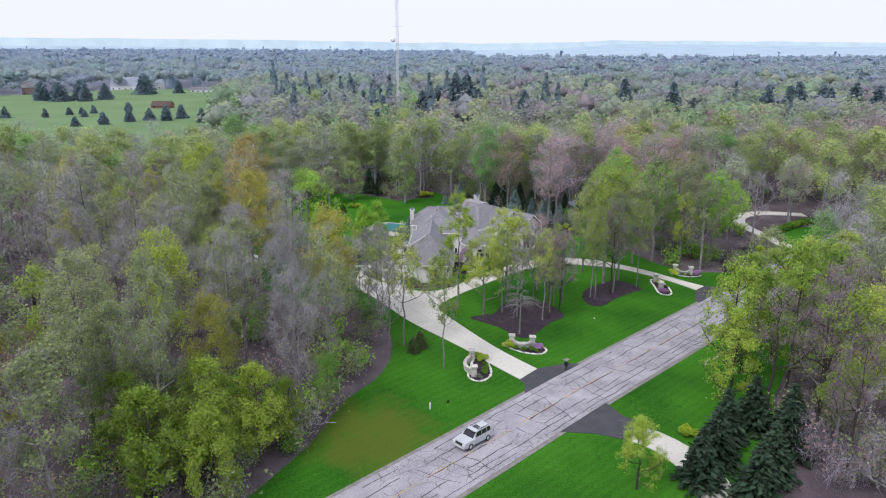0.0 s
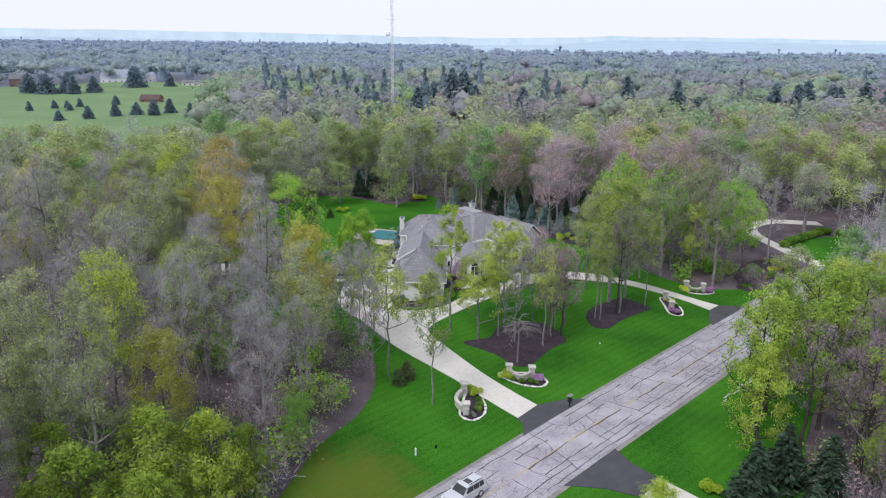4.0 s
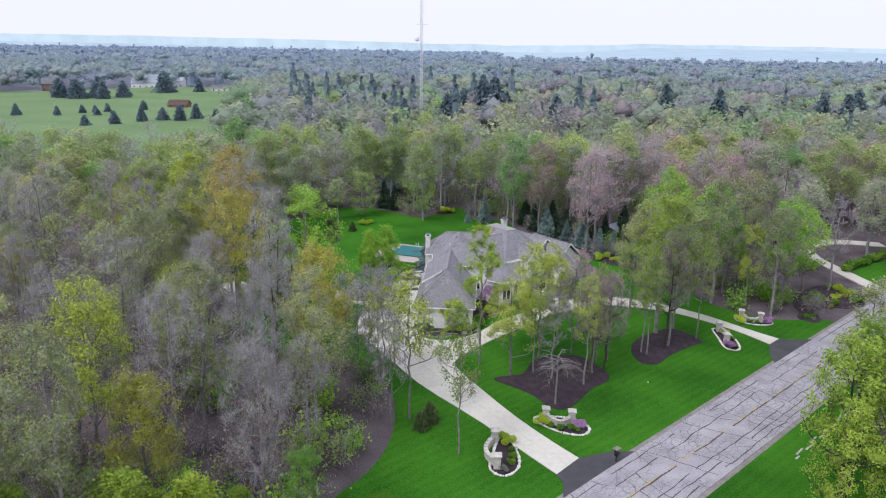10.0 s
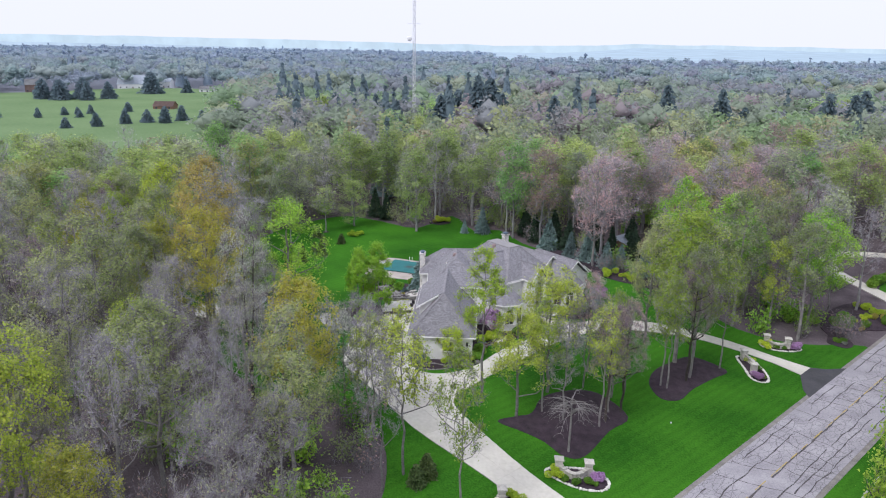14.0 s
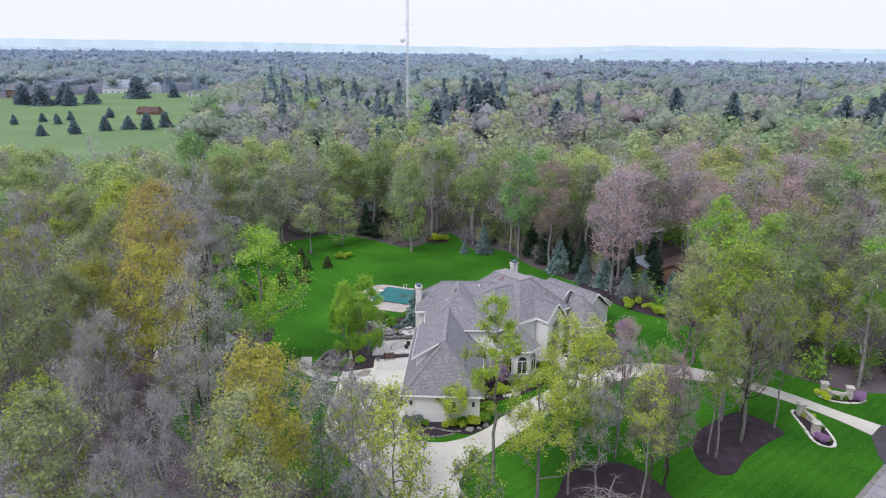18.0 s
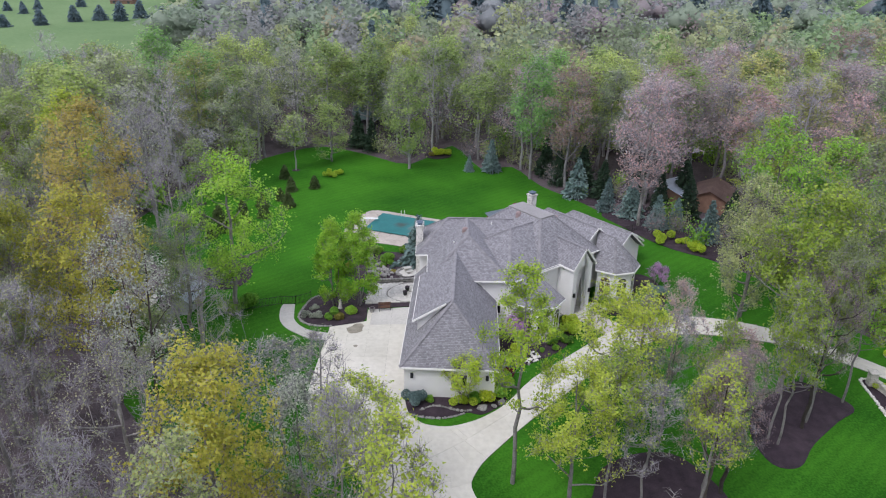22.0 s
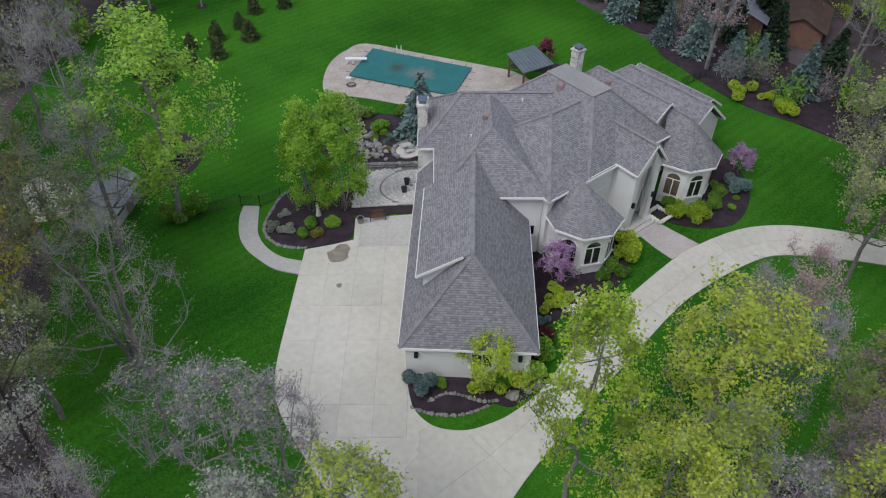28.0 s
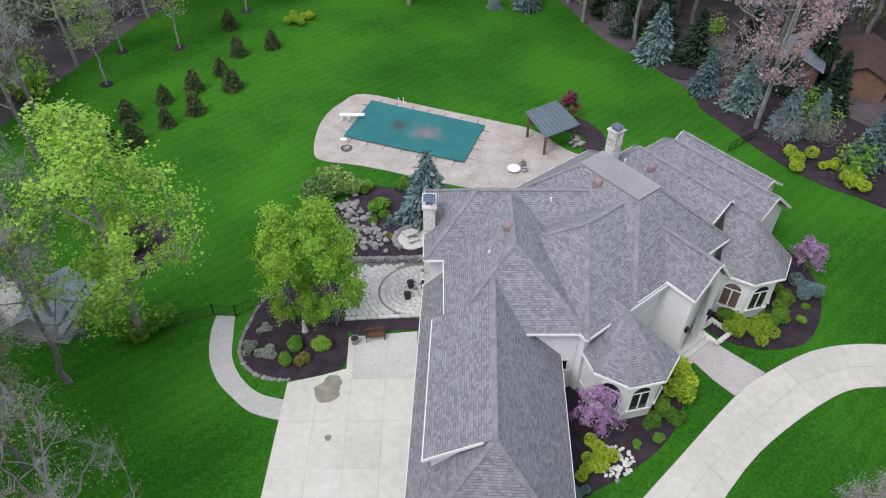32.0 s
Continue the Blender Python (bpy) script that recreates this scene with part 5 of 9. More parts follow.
for sx, sy in ((-26.7, 144.1), (-32.6, 134.3), (-39, 133.4), (-38.3, 126)):
    o_ = [(sx + 0.75 * math.cos(k * 0.63), sy + 0.75 * math.sin(k * 0.63)) for k in range(10)]
    sheet("mulch_ring", o_, 0.07, MULCH, "mulch ring at the foot of a young lawn tree", "planting bed")

# pool, deck, cover
DECK = smooth([(-10.3, 124.0), (-12.6, 122.2), (-13.9, 120), (-14.5, 117), (-14.4, 113.6), (-13.5, 112.1), (-9.8, 111.2), (-6.3, 110), (-1, 107.9), (2.7, 106.3), (7, 104.2), (11, 106.5), (12.2, 110), (9.6, 113), (7, 116.8), (3.4, 118.6), (-3, 121.2)], 4)
sheet("pool_deck", DECK, 0.09, material("pool_terrace", (0.33, 0.29, 0.255), (0.54, 0.49, 0.445), 0.55, 0.85, 0.3, 7, (0.32, 0.68)), "buff stamped concrete pool terrace", "terrace", step=2.5)
POOL = [Vector((-9.47, 122.47)), Vector((2.16, 117.63)), Vector((-0.1, 111.35)), Vector((-11.75, 115.9))]
pool = thing("swimming_pool", "swimming pool closed by a taut teal safety cover", "pool")
bm = bmesh.new()
N_ = 14
grid_ = []
for i in range(N_ + 1):
    for j in range(N_ + 1):
        a, b = i / N_, j / N_
        p = POOL[0].lerp(POOL[1], a).lerp(POOL[3].lerp(POOL[2], a), b)
        sag = 0.10 * math.sin(math.pi * a) * math.sin(math.pi * b)
        grid_.append(bm.verts.new((p.x, p.y, ground(p.x, p.y) + 0.26 - sag)))
for i in range(N_):
    for j in range(N_):
        k = i * (N_ + 1) + j
        bm.faces.new([grid_[k], grid_[k + 1], grid_[k + N_ + 2], grid_[k + N_ + 1]])
out_ = bmesh.ops.extrude_edge_only(bm, edges=[e for e in bm.edges if e.is_boundary])
for g_ in out_["geom"]:
    if isinstance(g_, bmesh.types.BMVert):
        g_.co.z -= 0.05
bmesh.ops.recalc_face_normals(bm, faces=bm.faces[:])
cover = part("cover", bm, TEAL, pool, "teal mesh safety cover with leaf stains")
for k in range(4):
    a, b = POOL[k], POOL[(k + 1) % 4]
    n_ = 7 if k % 2 == 0 else 4
    side = Vector((b - a)).normalized()
    outw = Vector((side.y, -side.x)) if k >= 0 else side
    mid_ = (POOL[0] + POOL[2]) / 2
    if outw.dot((a + b) / 2 - mid_) < 0:
        outw = -outw
    for i in range(n_):
        p = a.lerp(b, (i + 0.5) / n_)
        strip("strap", (p.x, p.y, ground(p.x, p.y) + 0.17), (p.x + outw.x * 0.75, p.y + outw.y * 0.75, ground(p.x, p.y) + 0.13), 0.05, 0.02, IRON, pool)
bm = bmesh.new()
box(bm, -12.4, 118.72, -1.42, -9.9, 119.22, -1.36, None)
board = part("diving_board", bm, WHITE, pool, "white diving board")
for x in (-12.2, -11.5):
    bm = bmesh.new()
    box(bm, x - 0.12, 118.75, -1.95, x + 0.12, 119.19, -1.42)
    part("stand", bm, WHITE, board)
for x in (-6.6, -6.1):
    bm = bmesh.new()
    pts_ = [(x, 121.9 - 0.25 * 0, -1.9), (x, 121.9, -1.2), (x + 0.06, 121.5, -1.05), (x + 0.1, 121.1, -1.3), (x + 0.1, 121.05, -1.85)]
    for a, b in zip(pts_, pts_[1:]):
        tube(bm, a, b, 0.025, 0.025, 6)
    part("grab_rail", bm, WHITE, pool)
bm = bmesh.new()
box(bm, -12.0, 115.0, -1.95, -11.4, 115.4, -1.75)
tagged(part("skimmer_box", bm, WHITE, None), "white plastic pool skimmer box on the terrace", "pool equipment")
bm = bmesh.new()
for k in range(3):
    for i in range(20):
        a0_, a1_ = i / 20 * 6.283, (i + 1) / 20 * 6.283
        r_ = 0.52 - 0.07 * k
        tube(bm, (-11.3 + r_ * math.cos(a0_), 113.9 + r_ * math.sin(a0_), -1.9 + 0.05 * k), (-11.3 + r_ * math.cos(a1_), 113.9 + r_ * math.sin(a1_), -1.9 + 0.05 * k), 0.03, 0.03, 5)
tagged(part("hose_coil", bm, IRON, None), "coiled dark hose on the pool terrace", "hose")

# pergola and its stone hearth
pergola = thing("pergola", "timber pergola with a slate-blue metal roof", "pergola")
PC = [Vector((6.2, 115.6)), Vector((8.9, 117.3)), Vector((10.4, 114.1)), Vector((7.45, 112.3))]
for p in PC:
    bm = bmesh.new()
    box(bm, p.x - 0.11, p.y - 0.11, -2.2, p.x + 0.11, p.y + 0.11, 0.55)
    part("post", bm, CEDAR, pergola)
for k in range(4):
    a, b = PC[k], PC[(k + 1) % 4]
    strip("beam", (a.x, a.y, 0.45), (b.x, b.y, 0.45), 0.14, 0.22, CEDAR, pergola)
ce = sum(PC, Vector((0, 0))) / 4
RC = [ce + (p - ce) * 1.2 for p in PC]
bm = bmesh.new()
for z in (0.70, 0.76):
    bm.faces.new([bm.verts.new((p.x, p.y, z + 0.25 * (k in (0, 1)))) for k, p in enumerate(RC)])
bm.verts.ensure_lookup_table()
for i in range(4):
    bm.faces.new([bm.verts[i], bm.verts[(i + 1) % 4], bm.verts[4 + (i + 1) % 4], bm.verts[4 + i]])
bmesh.ops.recalc_face_normals(bm, faces=bm.faces[:])
proof = part("roof_panel", bm, SLATE, pergola, "slate-blue standing seam metal roof")
for i in range(9):
    t = (i + 0.5) / 9
    a, b = RC[0].lerp(RC[1], t), RC[3].lerp(RC[2], t)
    strip("seam", (a.x, a.y, 1.01), (b.x, b.y, 0.76), 0.05, 0.05, SLATE, proof)
hearth = thing("stone_hearth", "rough stone outdoor hearth behind the pergola", "hearth")
for k in range(34):
    a = k * 2.4
    r_ = random.uniform(0.1, 1.1)
    ob = part_me("stone", random.choice(ROCKS), hearth)
    x, y = 10.8 + r_ * math.cos(a) * 0.9, 113.9 + r_ * math.sin(a) * 0.9
    ob.matrix_basis = Matrix.LocRotScale((x, y, -2.0 + max(0, 1.2 - r_) * random.uniform(0.2, 1.5)), Euler((random.uniform(0, 3), 0, a)), (0.75, 0.55, 0.5))


def patio_table(x, y, z):
    t = thing("patio_table", "round white patio table on the terrace", "table")
    bm = bmesh.new()
    tube(bm, (x, y, z + 0.68), (x, y, z + 0.73), 0.62, 0.62, 24)
    part("tabletop", bm, WHITE, t)
    for k in range(4):
        a = k * 1.571 + 0.4
        bm = bmesh.new()
        tube(bm, (x + 0.5 * math.cos(a), y + 0.5 * math.sin(a), z), (x + 0.3 * math.cos(a), y + 0.3 * math.sin(a), z + 0.68), 0.025, 0.025, 6)
        part("leg", bm, METAL_DARK, t)


def patio_chair(x, y, z, turn):
    c = thing("patio_chair", "grey metal patio chair with a sling seat", "chair", "patio chairs", "", pose(x, y, z, 0, 0, turn))
    for name_, b_ in (("seat", (-0.25, -0.25, 0.40, 0.25, 0.25, 0.45)), ("backrest", (-0.25, 0.22, 0.45, 0.25, 0.27, 0.95))):
        bm = bmesh.new()
        box(bm, *b_)
        part(name_, bm, GRAVEL, c)
    for sx in (-0.23, 0.23):
        for sy in (-0.23, 0.23):
            bm = bmesh.new()
            tube(bm, (sx, sy, 0), (sx, sy, 0.4), 0.02, 0.02, 6)
            part("leg", bm, METAL_DARK, c)
        bm = bmesh.new()
        box(bm, sx - 0.02, -0.22, 0.62, sx + 0.02, 0.24, 0.66)
        part("armrest", bm, METAL_DARK, c)


patio_table(4.4, 109.8, -1.92)
patio_chair(5.3, 109.6, -1.92, -90)
patio_chair(5.2, 110.5, -1.92, -50)

# paved terrace beside the garage court
sheet("paver_terrace", [(-9.4, 91.5), (-3.9, 91.2), (-3.6, 97.3), (-9.2, 97.6)], 0.085, GRAVEL, "sand bed of the paved terrace", "terrace")
terrace = tagged(new("terrace_paving"), "pale fan-laid stone paving", "paving", "", "structure")
PV = [mesh_of("paver", [(-0.5, -0.5, 0), (0.5, -0.5, 0), (0.5, 0.5, 0), (-0.5, 0.5, 0), (-0.46, -0.46, 1), (0.46, -0.46, 1), (0.46, 0.46, 1), (-0.46, 0.46, 1)], [(4, 5, 6, 7), (0, 1, 5, 4), (1, 2, 6, 5), (2, 3, 7, 6), (3, 0, 4, 7)], PAVER)]
for r_i in range(1, 19):
    rad = 0.36 * r_i
    n_ = max(6, int(2 * math.pi * rad / 0.38))
    for k in range(n_):
        a = 2 * math.pi * k / n_ + r_i * 0.4
        x, y = -4.2 + rad * math.cos(a), 94.2 + rad * math.sin(a)
        if not (-9.2 < x < -3.75 and 91.5 < y < 97.25) or abs(rad - 3.0) < 0.15:
            continue
        ob = part_me("paver", PV[0], terrace)
        ob.matrix_basis = Matrix.LocRotScale((x, y, ground(x, y) + 0.07), Euler((0, 0, a)), (0.345, 0.37, 0.055))
for k in range(22):
    a = radians(125 + k * 5.2)
    x, y = -4.2 + 3.0 * math.cos(a), 94.2 + 3.0 * math.sin(a)
    if 91.4 < y < 97.2:
        ob = part_me("band_stone", PV[0], terrace)
        ob.matrix_basis = Matrix.LocRotScale((x, y, ground(x, y) + 0.07), Euler((0, 0, a)), (0.3, 0.30, 0.075))
for k in range(7):
    ob = part_me("kerb_stone", PV[0], terrace)
    x = -8.9 + k * 0.8
    ob.matrix_basis = Matrix.LocRotScale((x, 91.35, ground(x, 91.3) + 0.06), Euler((0, 0, -0.03)), (0.78, 0.3, 0.12))


def pot(x, y, z, r=0.27, h=0.5, mat_=None, label="black round planter pot on the terrace"):
    p = thing("planter_pot", label, "planter", "planter pots", "", pose(x, y, z))
    bm = bmesh.new()
    tube(bm, (0, 0, 0), (0, 0, h), r * 0.75, r, 16)
    part("pot", bm, mat_ or IRON, p)
    bm = bmesh.new()
    tube(bm, (0, 0, h), (0, 0, h + 0.03), r * 1.06, r * 1.06, 16)
    part("rim", bm, mat_ or IRON, p)
    bm = bmesh.new()
    tube(bm, (0, 0, h + 0.031), (0, 0, h + 0.05), r * 0.85, r * 0.8, 16)
    part("soil", bm, MULCH, p)


gz_ = ground(-4.6, 94) + 0.13
pot(-4.6, 94.4, gz_)
pot(-4.8, 93.2, gz_)
pot(-8.3, 88.9, ground(-8.3, 88.9) + 0.1, 0.3, 0.5, BOULDER, "stone urn beside the court")
grill = thing("garden_grill", "grey box grill against the house wall", "grill")
for name_, b_, m_ in (("cabinet", (-3.75, 93.2, gz_, -3.2, 94.1, gz_ + 0.85), BOULDER), ("lid", (-3.78, 93.3, gz_ + 0.85, -3.25, 94.0, gz_ + 1.15), METAL_DARK), ("side_shelf", (-3.7, 94.12, gz_ + 0.75, -3.3, 94.6, gz_ + 0.8), WHITE)):
    bm = bmesh.new()
    box(bm, *b_)
    bmesh.ops.bevel(bm, geom=bm.edges[:], offset=0.03, segments=1, affect="EDGES")
    part(name_, bm, m_, grill)


def bench(x, y, z, turn):
    b = thing("garden_bench", "dark wooden garden bench on the court", "bench", "", "", pose(x, y, z, 0, 0, turn))
    for k in range(4):
        bm = bmesh.new()
        box(bm, -0.7, -0.22 + k * 0.12, 0.42, 0.7, -0.12 + k * 0.12, 0.46)
        part("slat", bm, CEDAR, b)
    for k in range(3):
        bm = bmesh.new()
        box(bm, -0.7, 0.25, 0.52 + k * 0.13, 0.7, 0.29, 0.62 + k * 0.13)
        part("back_slat", bm, CEDAR, b)
    for sx in (-0.62, 0.62):
        bm = bmesh.new()
        box(bm, sx - 0.03, -0.24, 0, sx + 0.03, -0.18, 0.6)
        box(bm, sx - 0.03, 0.24, 0, sx + 0.03, 0.3, 0.9)
        box(bm, sx - 0.03, -0.24, 0.6, sx + 0.03, 0.3, 0.65)
        part("side_frame", bm, IRON, b)


bench(-6.9, 89.2, ground(-6.9, 89.2) + 0.1, 8)
statue = tagged(new("garden_statue"), "small white stone garden figure in the mulch", "statue")
bm = bmesh.new()
sz_ = ground(-12, 90.3) + 0.1
tube(bm, (-12, 90.3, sz_), (-12, 90.3, sz_ + 0.25), 0.26, 0.22, 12)
tube(bm, (-12, 90.3, sz_ + 0.25), (-12, 90.3, sz_ + 0.85), 0.2, 0.13, 12)
tube(bm, (-12, 90.3, sz_ + 0.85), (-12, 90.3, sz_ + 1.05), 0.17, 0.1, 12)
bmesh.ops.create_uvsphere(bm, u_segments=10, v_segments=8, radius=0.11, matrix=Matrix.Translation((-12, 90.3, sz_ + 1.13)))
me_ = bpy.data.meshes.new("garden_statue")
bm.to_mesh(me_)
bm.free()
me_.materials.append(WHITE_STONE)
bpy.data.objects.remove(statue)
tagged(new("garden_statue", me_), "small white stone garden ornament in the mulch", "statue")

# rock garden: retaining wall, round seat, boulders, falls
wall_ = thing("retaining_wall", "low dry-laid stone retaining wall by the terrace", "garden wall")
for k in range(16):
    for c in range(3):
        ob = part_me("stone", random.choice(ROCKS), wall_)
        x = -9.4 + k * 0.37 + c * 0.15
        ob.matrix_basis = Matrix.LocRotScale((x, 97.85 - 0.02 * k, ground(x, 97.8) + 0.02 + c * 0.22), Euler((0, 0, random.uniform(-0.2, 0.2))), (0.52, 0.42, 0.34))
ringw = thing("seat_wall", "curved low stone wall round a small patio", "garden wall")
for k in range(20):
    a = radians(20 + k * 11)
    for c in range(2):
        ob = part_me("stone", random.choice(ROCKS), ringw)
        x, y = -4.6 + 1.5 * math.cos(a), 100.3 + 1.5 * math.sin(a)
        ob.matrix_basis = Matrix.LocRotScale((x, y, ground(x, y) + 0.15 + c * 0.2), Euler((0, 0, a)), (0.5, 0.42, 0.34))
sheet("round_patio", [(-4.6 + 1.35 * math.cos(k * 0.35), 100.2 + 1.35 * math.sin(k * 0.35)) for k in range(18)], 0.3, PAVER, "small round patio of pale stone", "terrace")
bt = thing("stone_bench", "pale grey table with two seats on the round patio", "table", "", "", pose(-4.8, 100.2, ground(-4.8, 100.2) + 0.3, 0, 0, 25))
for name_, b_ in (("tabletop", (-0.5, -0.3, 0.62, 0.5, 0.3, 0.7)), ("seat", (-0.5, -0.75, 0.36, 0.5, -0.5, 0.42)), ("seat", (-0.5, 0.5, 0.36, 0.5, 0.75, 0.42)), ("pedestal", (-0.15, -0.6, 0, 0.15, 0.6, 0.36)), ("column", (-0.12, -0.12, 0.36, 0.12, 0.12, 0.62))):
    bm = bmesh.new()
    box(bm, *b_)
    part(name_, bm, CONCRETE_OLD, bt)
rr = random.Random(3)
for k in range(84):
    t = rr.uniform(0, 1)
    x = -10.6 + 3.4 * t + rr.uniform(-1.3, 0.9)
    y = 105.8 - 6.4 * t + rr.uniform(-0.9, 0.9)
    rock(x, y, rr.uniform(0.28, 0.7), z=ground(x, y) + 0.28)
sheet("garden_pond", smooth([(-11.1, 103.0), (-10.0, 103.6), (-9.3, 102.6), (-9.6, 101.5), (-10.8, 101.7)], 3), 0.16, material("dark_water", (0.012, 0.016, 0.012), (0.03, 0.032, 0.02), 1.0, 0.08), "small dark garden pond among the rocks", "pond")
for x, y, kind, s in ((-13.3, 106.3, "fern", 1.9), (-11.7, 107.0, "fern", 2.0), (-12.5, 106.0, "fern", 1.5), (-7.6, 104.6, "green", 1.15), (-8.0, 102.8, "box", 0.8), (-10.0, 107.0, "fern", 1.3), (-9.0, 107.4, "green", 0.9), (-13.6, 103.6, "orange", 1.1), (-12.4, 102.9, "orange", 1.0), (-6.6, 100.6, "orange", 0.8),
                      (-6.5, 102.4, "blue", 0.55), (-5.8, 103.2, "pale", 0.8), (-5.6, 107.8, "box", 1.1), (-7.1, 103.4, "green", 0.6),
                      (-14.3, 88.1, "pale", 1.1), (-15.6, 88.8, "pale", 1.0), (-12.8, 87.4, "green", 0.65), (-11.7, 87.4, "orange", 0.95), (-12.3, 88.7, "green", 0.8), (-10.6, 88.4, "green", 0.9), (-14.9, 90.6, "pale", 0.9),
                      (7.0, 79.9, "lime", 1.0), (6.3, 78.9, "lime", 0.8), (10.7, 82.0, "box", 0.95), (12.0, 82.4, "box", 0.95), (11.6, 83.3, "box", 0.9), (13.0, 84.4, "lime", 1.25), (13.3, 85.6, "lime", 1.3), (12.7, 86.6, "box", 0.9), (5.5, 77.5, "blue", 0.55), (10.9, 80.9, "green", 0.5), (9.4, 80.6, "green", 0.4), (5.2, 75.8, "wine", 0.95), (5.0, 74.4, "green", 1.2),
                      (18.0, 90.9, "box", 1.15), (18.1, 89.6, "lime", 1.15), (19.3, 89.4, "lime", 1.15), (20.2, 89.7, "lime", 1.0), (20.7, 90.3, "box", 1.1), (21.7, 90.9, "box", 1.0), (22.3, 91.9, "box", 1.0), (22.6, 92.7, "box", 0.9), (24.3, 93.3, "blue", 1.05), (23.3, 90.6, "green", 0.45), (24.0, 91.8, "green", 0.4),
                      (-3.2, 71.75, "blue", 1.05), (-1.8, 71.9, "green", 0.5), (3.5, 72.5, "lime", 1.3), (1.2, 71.7, "lime", 0.9), (2.2, 71.9, "green", 0.9), (4.5, 73.0, "green", 1.1),
                      (29.8, 109.2, "lime", 1.45), (32.6, 108.4, "lime", 1.0), (33.4, 105.9, "lime", 1.35), (62.5, 90.5, "box", 2.2), (66, 91.2, "box", 1.2), (69.5, 94.5, "orange", 1.2), (71.5, 96.8, "lime", 1.0), (64.5, 89.4, "orange", 0.9),
                      (-27.4, 99.5, "box", 1.6), (-29, 102, "green", 1.5), (-22.7, 91.6, "green", 1.6), (-24.6, 90.6, "box", 1.5), (29.5, 26.1, "lime", 1.2), (-1.0, 154.6, "lime", 1.6), (0.4, 155.2, "lime", 1.3), (-2.2, 154.0, "orange", 1.2), (-20.0, 140.6, "lime", 1.2), (-18.6, 141.8, "lime", 1.0)):
    plant(rr.choice(SH[kind]), x, y, s * rr.uniform(0.92, 1.08), rr.uniform(0, 6.28), rr.uniform(0.95, 1.1), z=ground(x, y) + 0.06)
for x, y, s in ((2.9, 71.2, 1.0), (4.7, 72.1, 0.9), (4.0, 71.6, 0.55), (7.9, 78.3, 0.4)):
    rock(x, y, s)
rings_ = smooth([(-2.5, 70.7), (-1.4, 71.3), (-0.2, 71.1), (0.9, 70.7), (1.9, 70.8)], 3, False)
stone_ring(rings_, 0.3, "curved stone edging in the garage bed", 0.12, False, ROCKS)
stone_ring(smooth([(-3.6, 70.2), (-2.5, 69.8), (-0.9, 69.65), (0.3, 69.95), (1.4, 70.5)], 3, False), 0.3, "curved stone edging in the garage bed", 0.06, False, ROCKS)
stone_ring(BEDW[:22], 0.34, "grey stone kerb round the tree bed", 0.06, False, ROCKS)
rc_ = thing("stone_circle", "round basin ringed with white river stones", "garden feature")
for k in range(70):
    a, r_ = k * 2.4, 0.45 + 0.75 * rr.random()
    ob = part_me("stone", rr.choice(PEBBLES), rc_)
    x, y = 7.9 + r_ * math.cos(a), 79.6 + r_ * math.sin(a)
    ob.matrix_basis = Matrix.LocRotScale((x, y, ground(x, y) + 0.15), Euler((0, 0, a)), (0.27, 0.22, 0.2))
pl_ = thing("stone_planter", "square stone-edged planter beside the steps", "planter")
for k in range(20):
    side, t = k // 5, (k % 5) / 5
    p = [uv_at(2.95 + 1.5 * t, 6.9), uv_at(4.45, 6.9 - 1.5 * t), uv_at(4.45 - 1.5 * t, 5.4), uv_at(2.95, 5.4 + 1.5 * t)][side]
    ob = part_me("stone", rr.choice(PEBBLES), pl_)
    ob.matrix_basis = Matrix.LocRotScale((*p, ground(*p) + 0.25), Euler((0, 0, radians(UA))), (0.36, 0.36, 0.45))

# front walk of stamped concrete
sheet("front_walk", [(16.65, 84.3), (19.25, 86.15), (17.6, 87.6), (16.2, 89.0), (15.2, 90.0), (13.5, 88.6), (14.6, 87.0), (15.6, 85.5)], 0.085, STAMPED, "grey-buff stamped concrete front walk", "path", step=1.5)


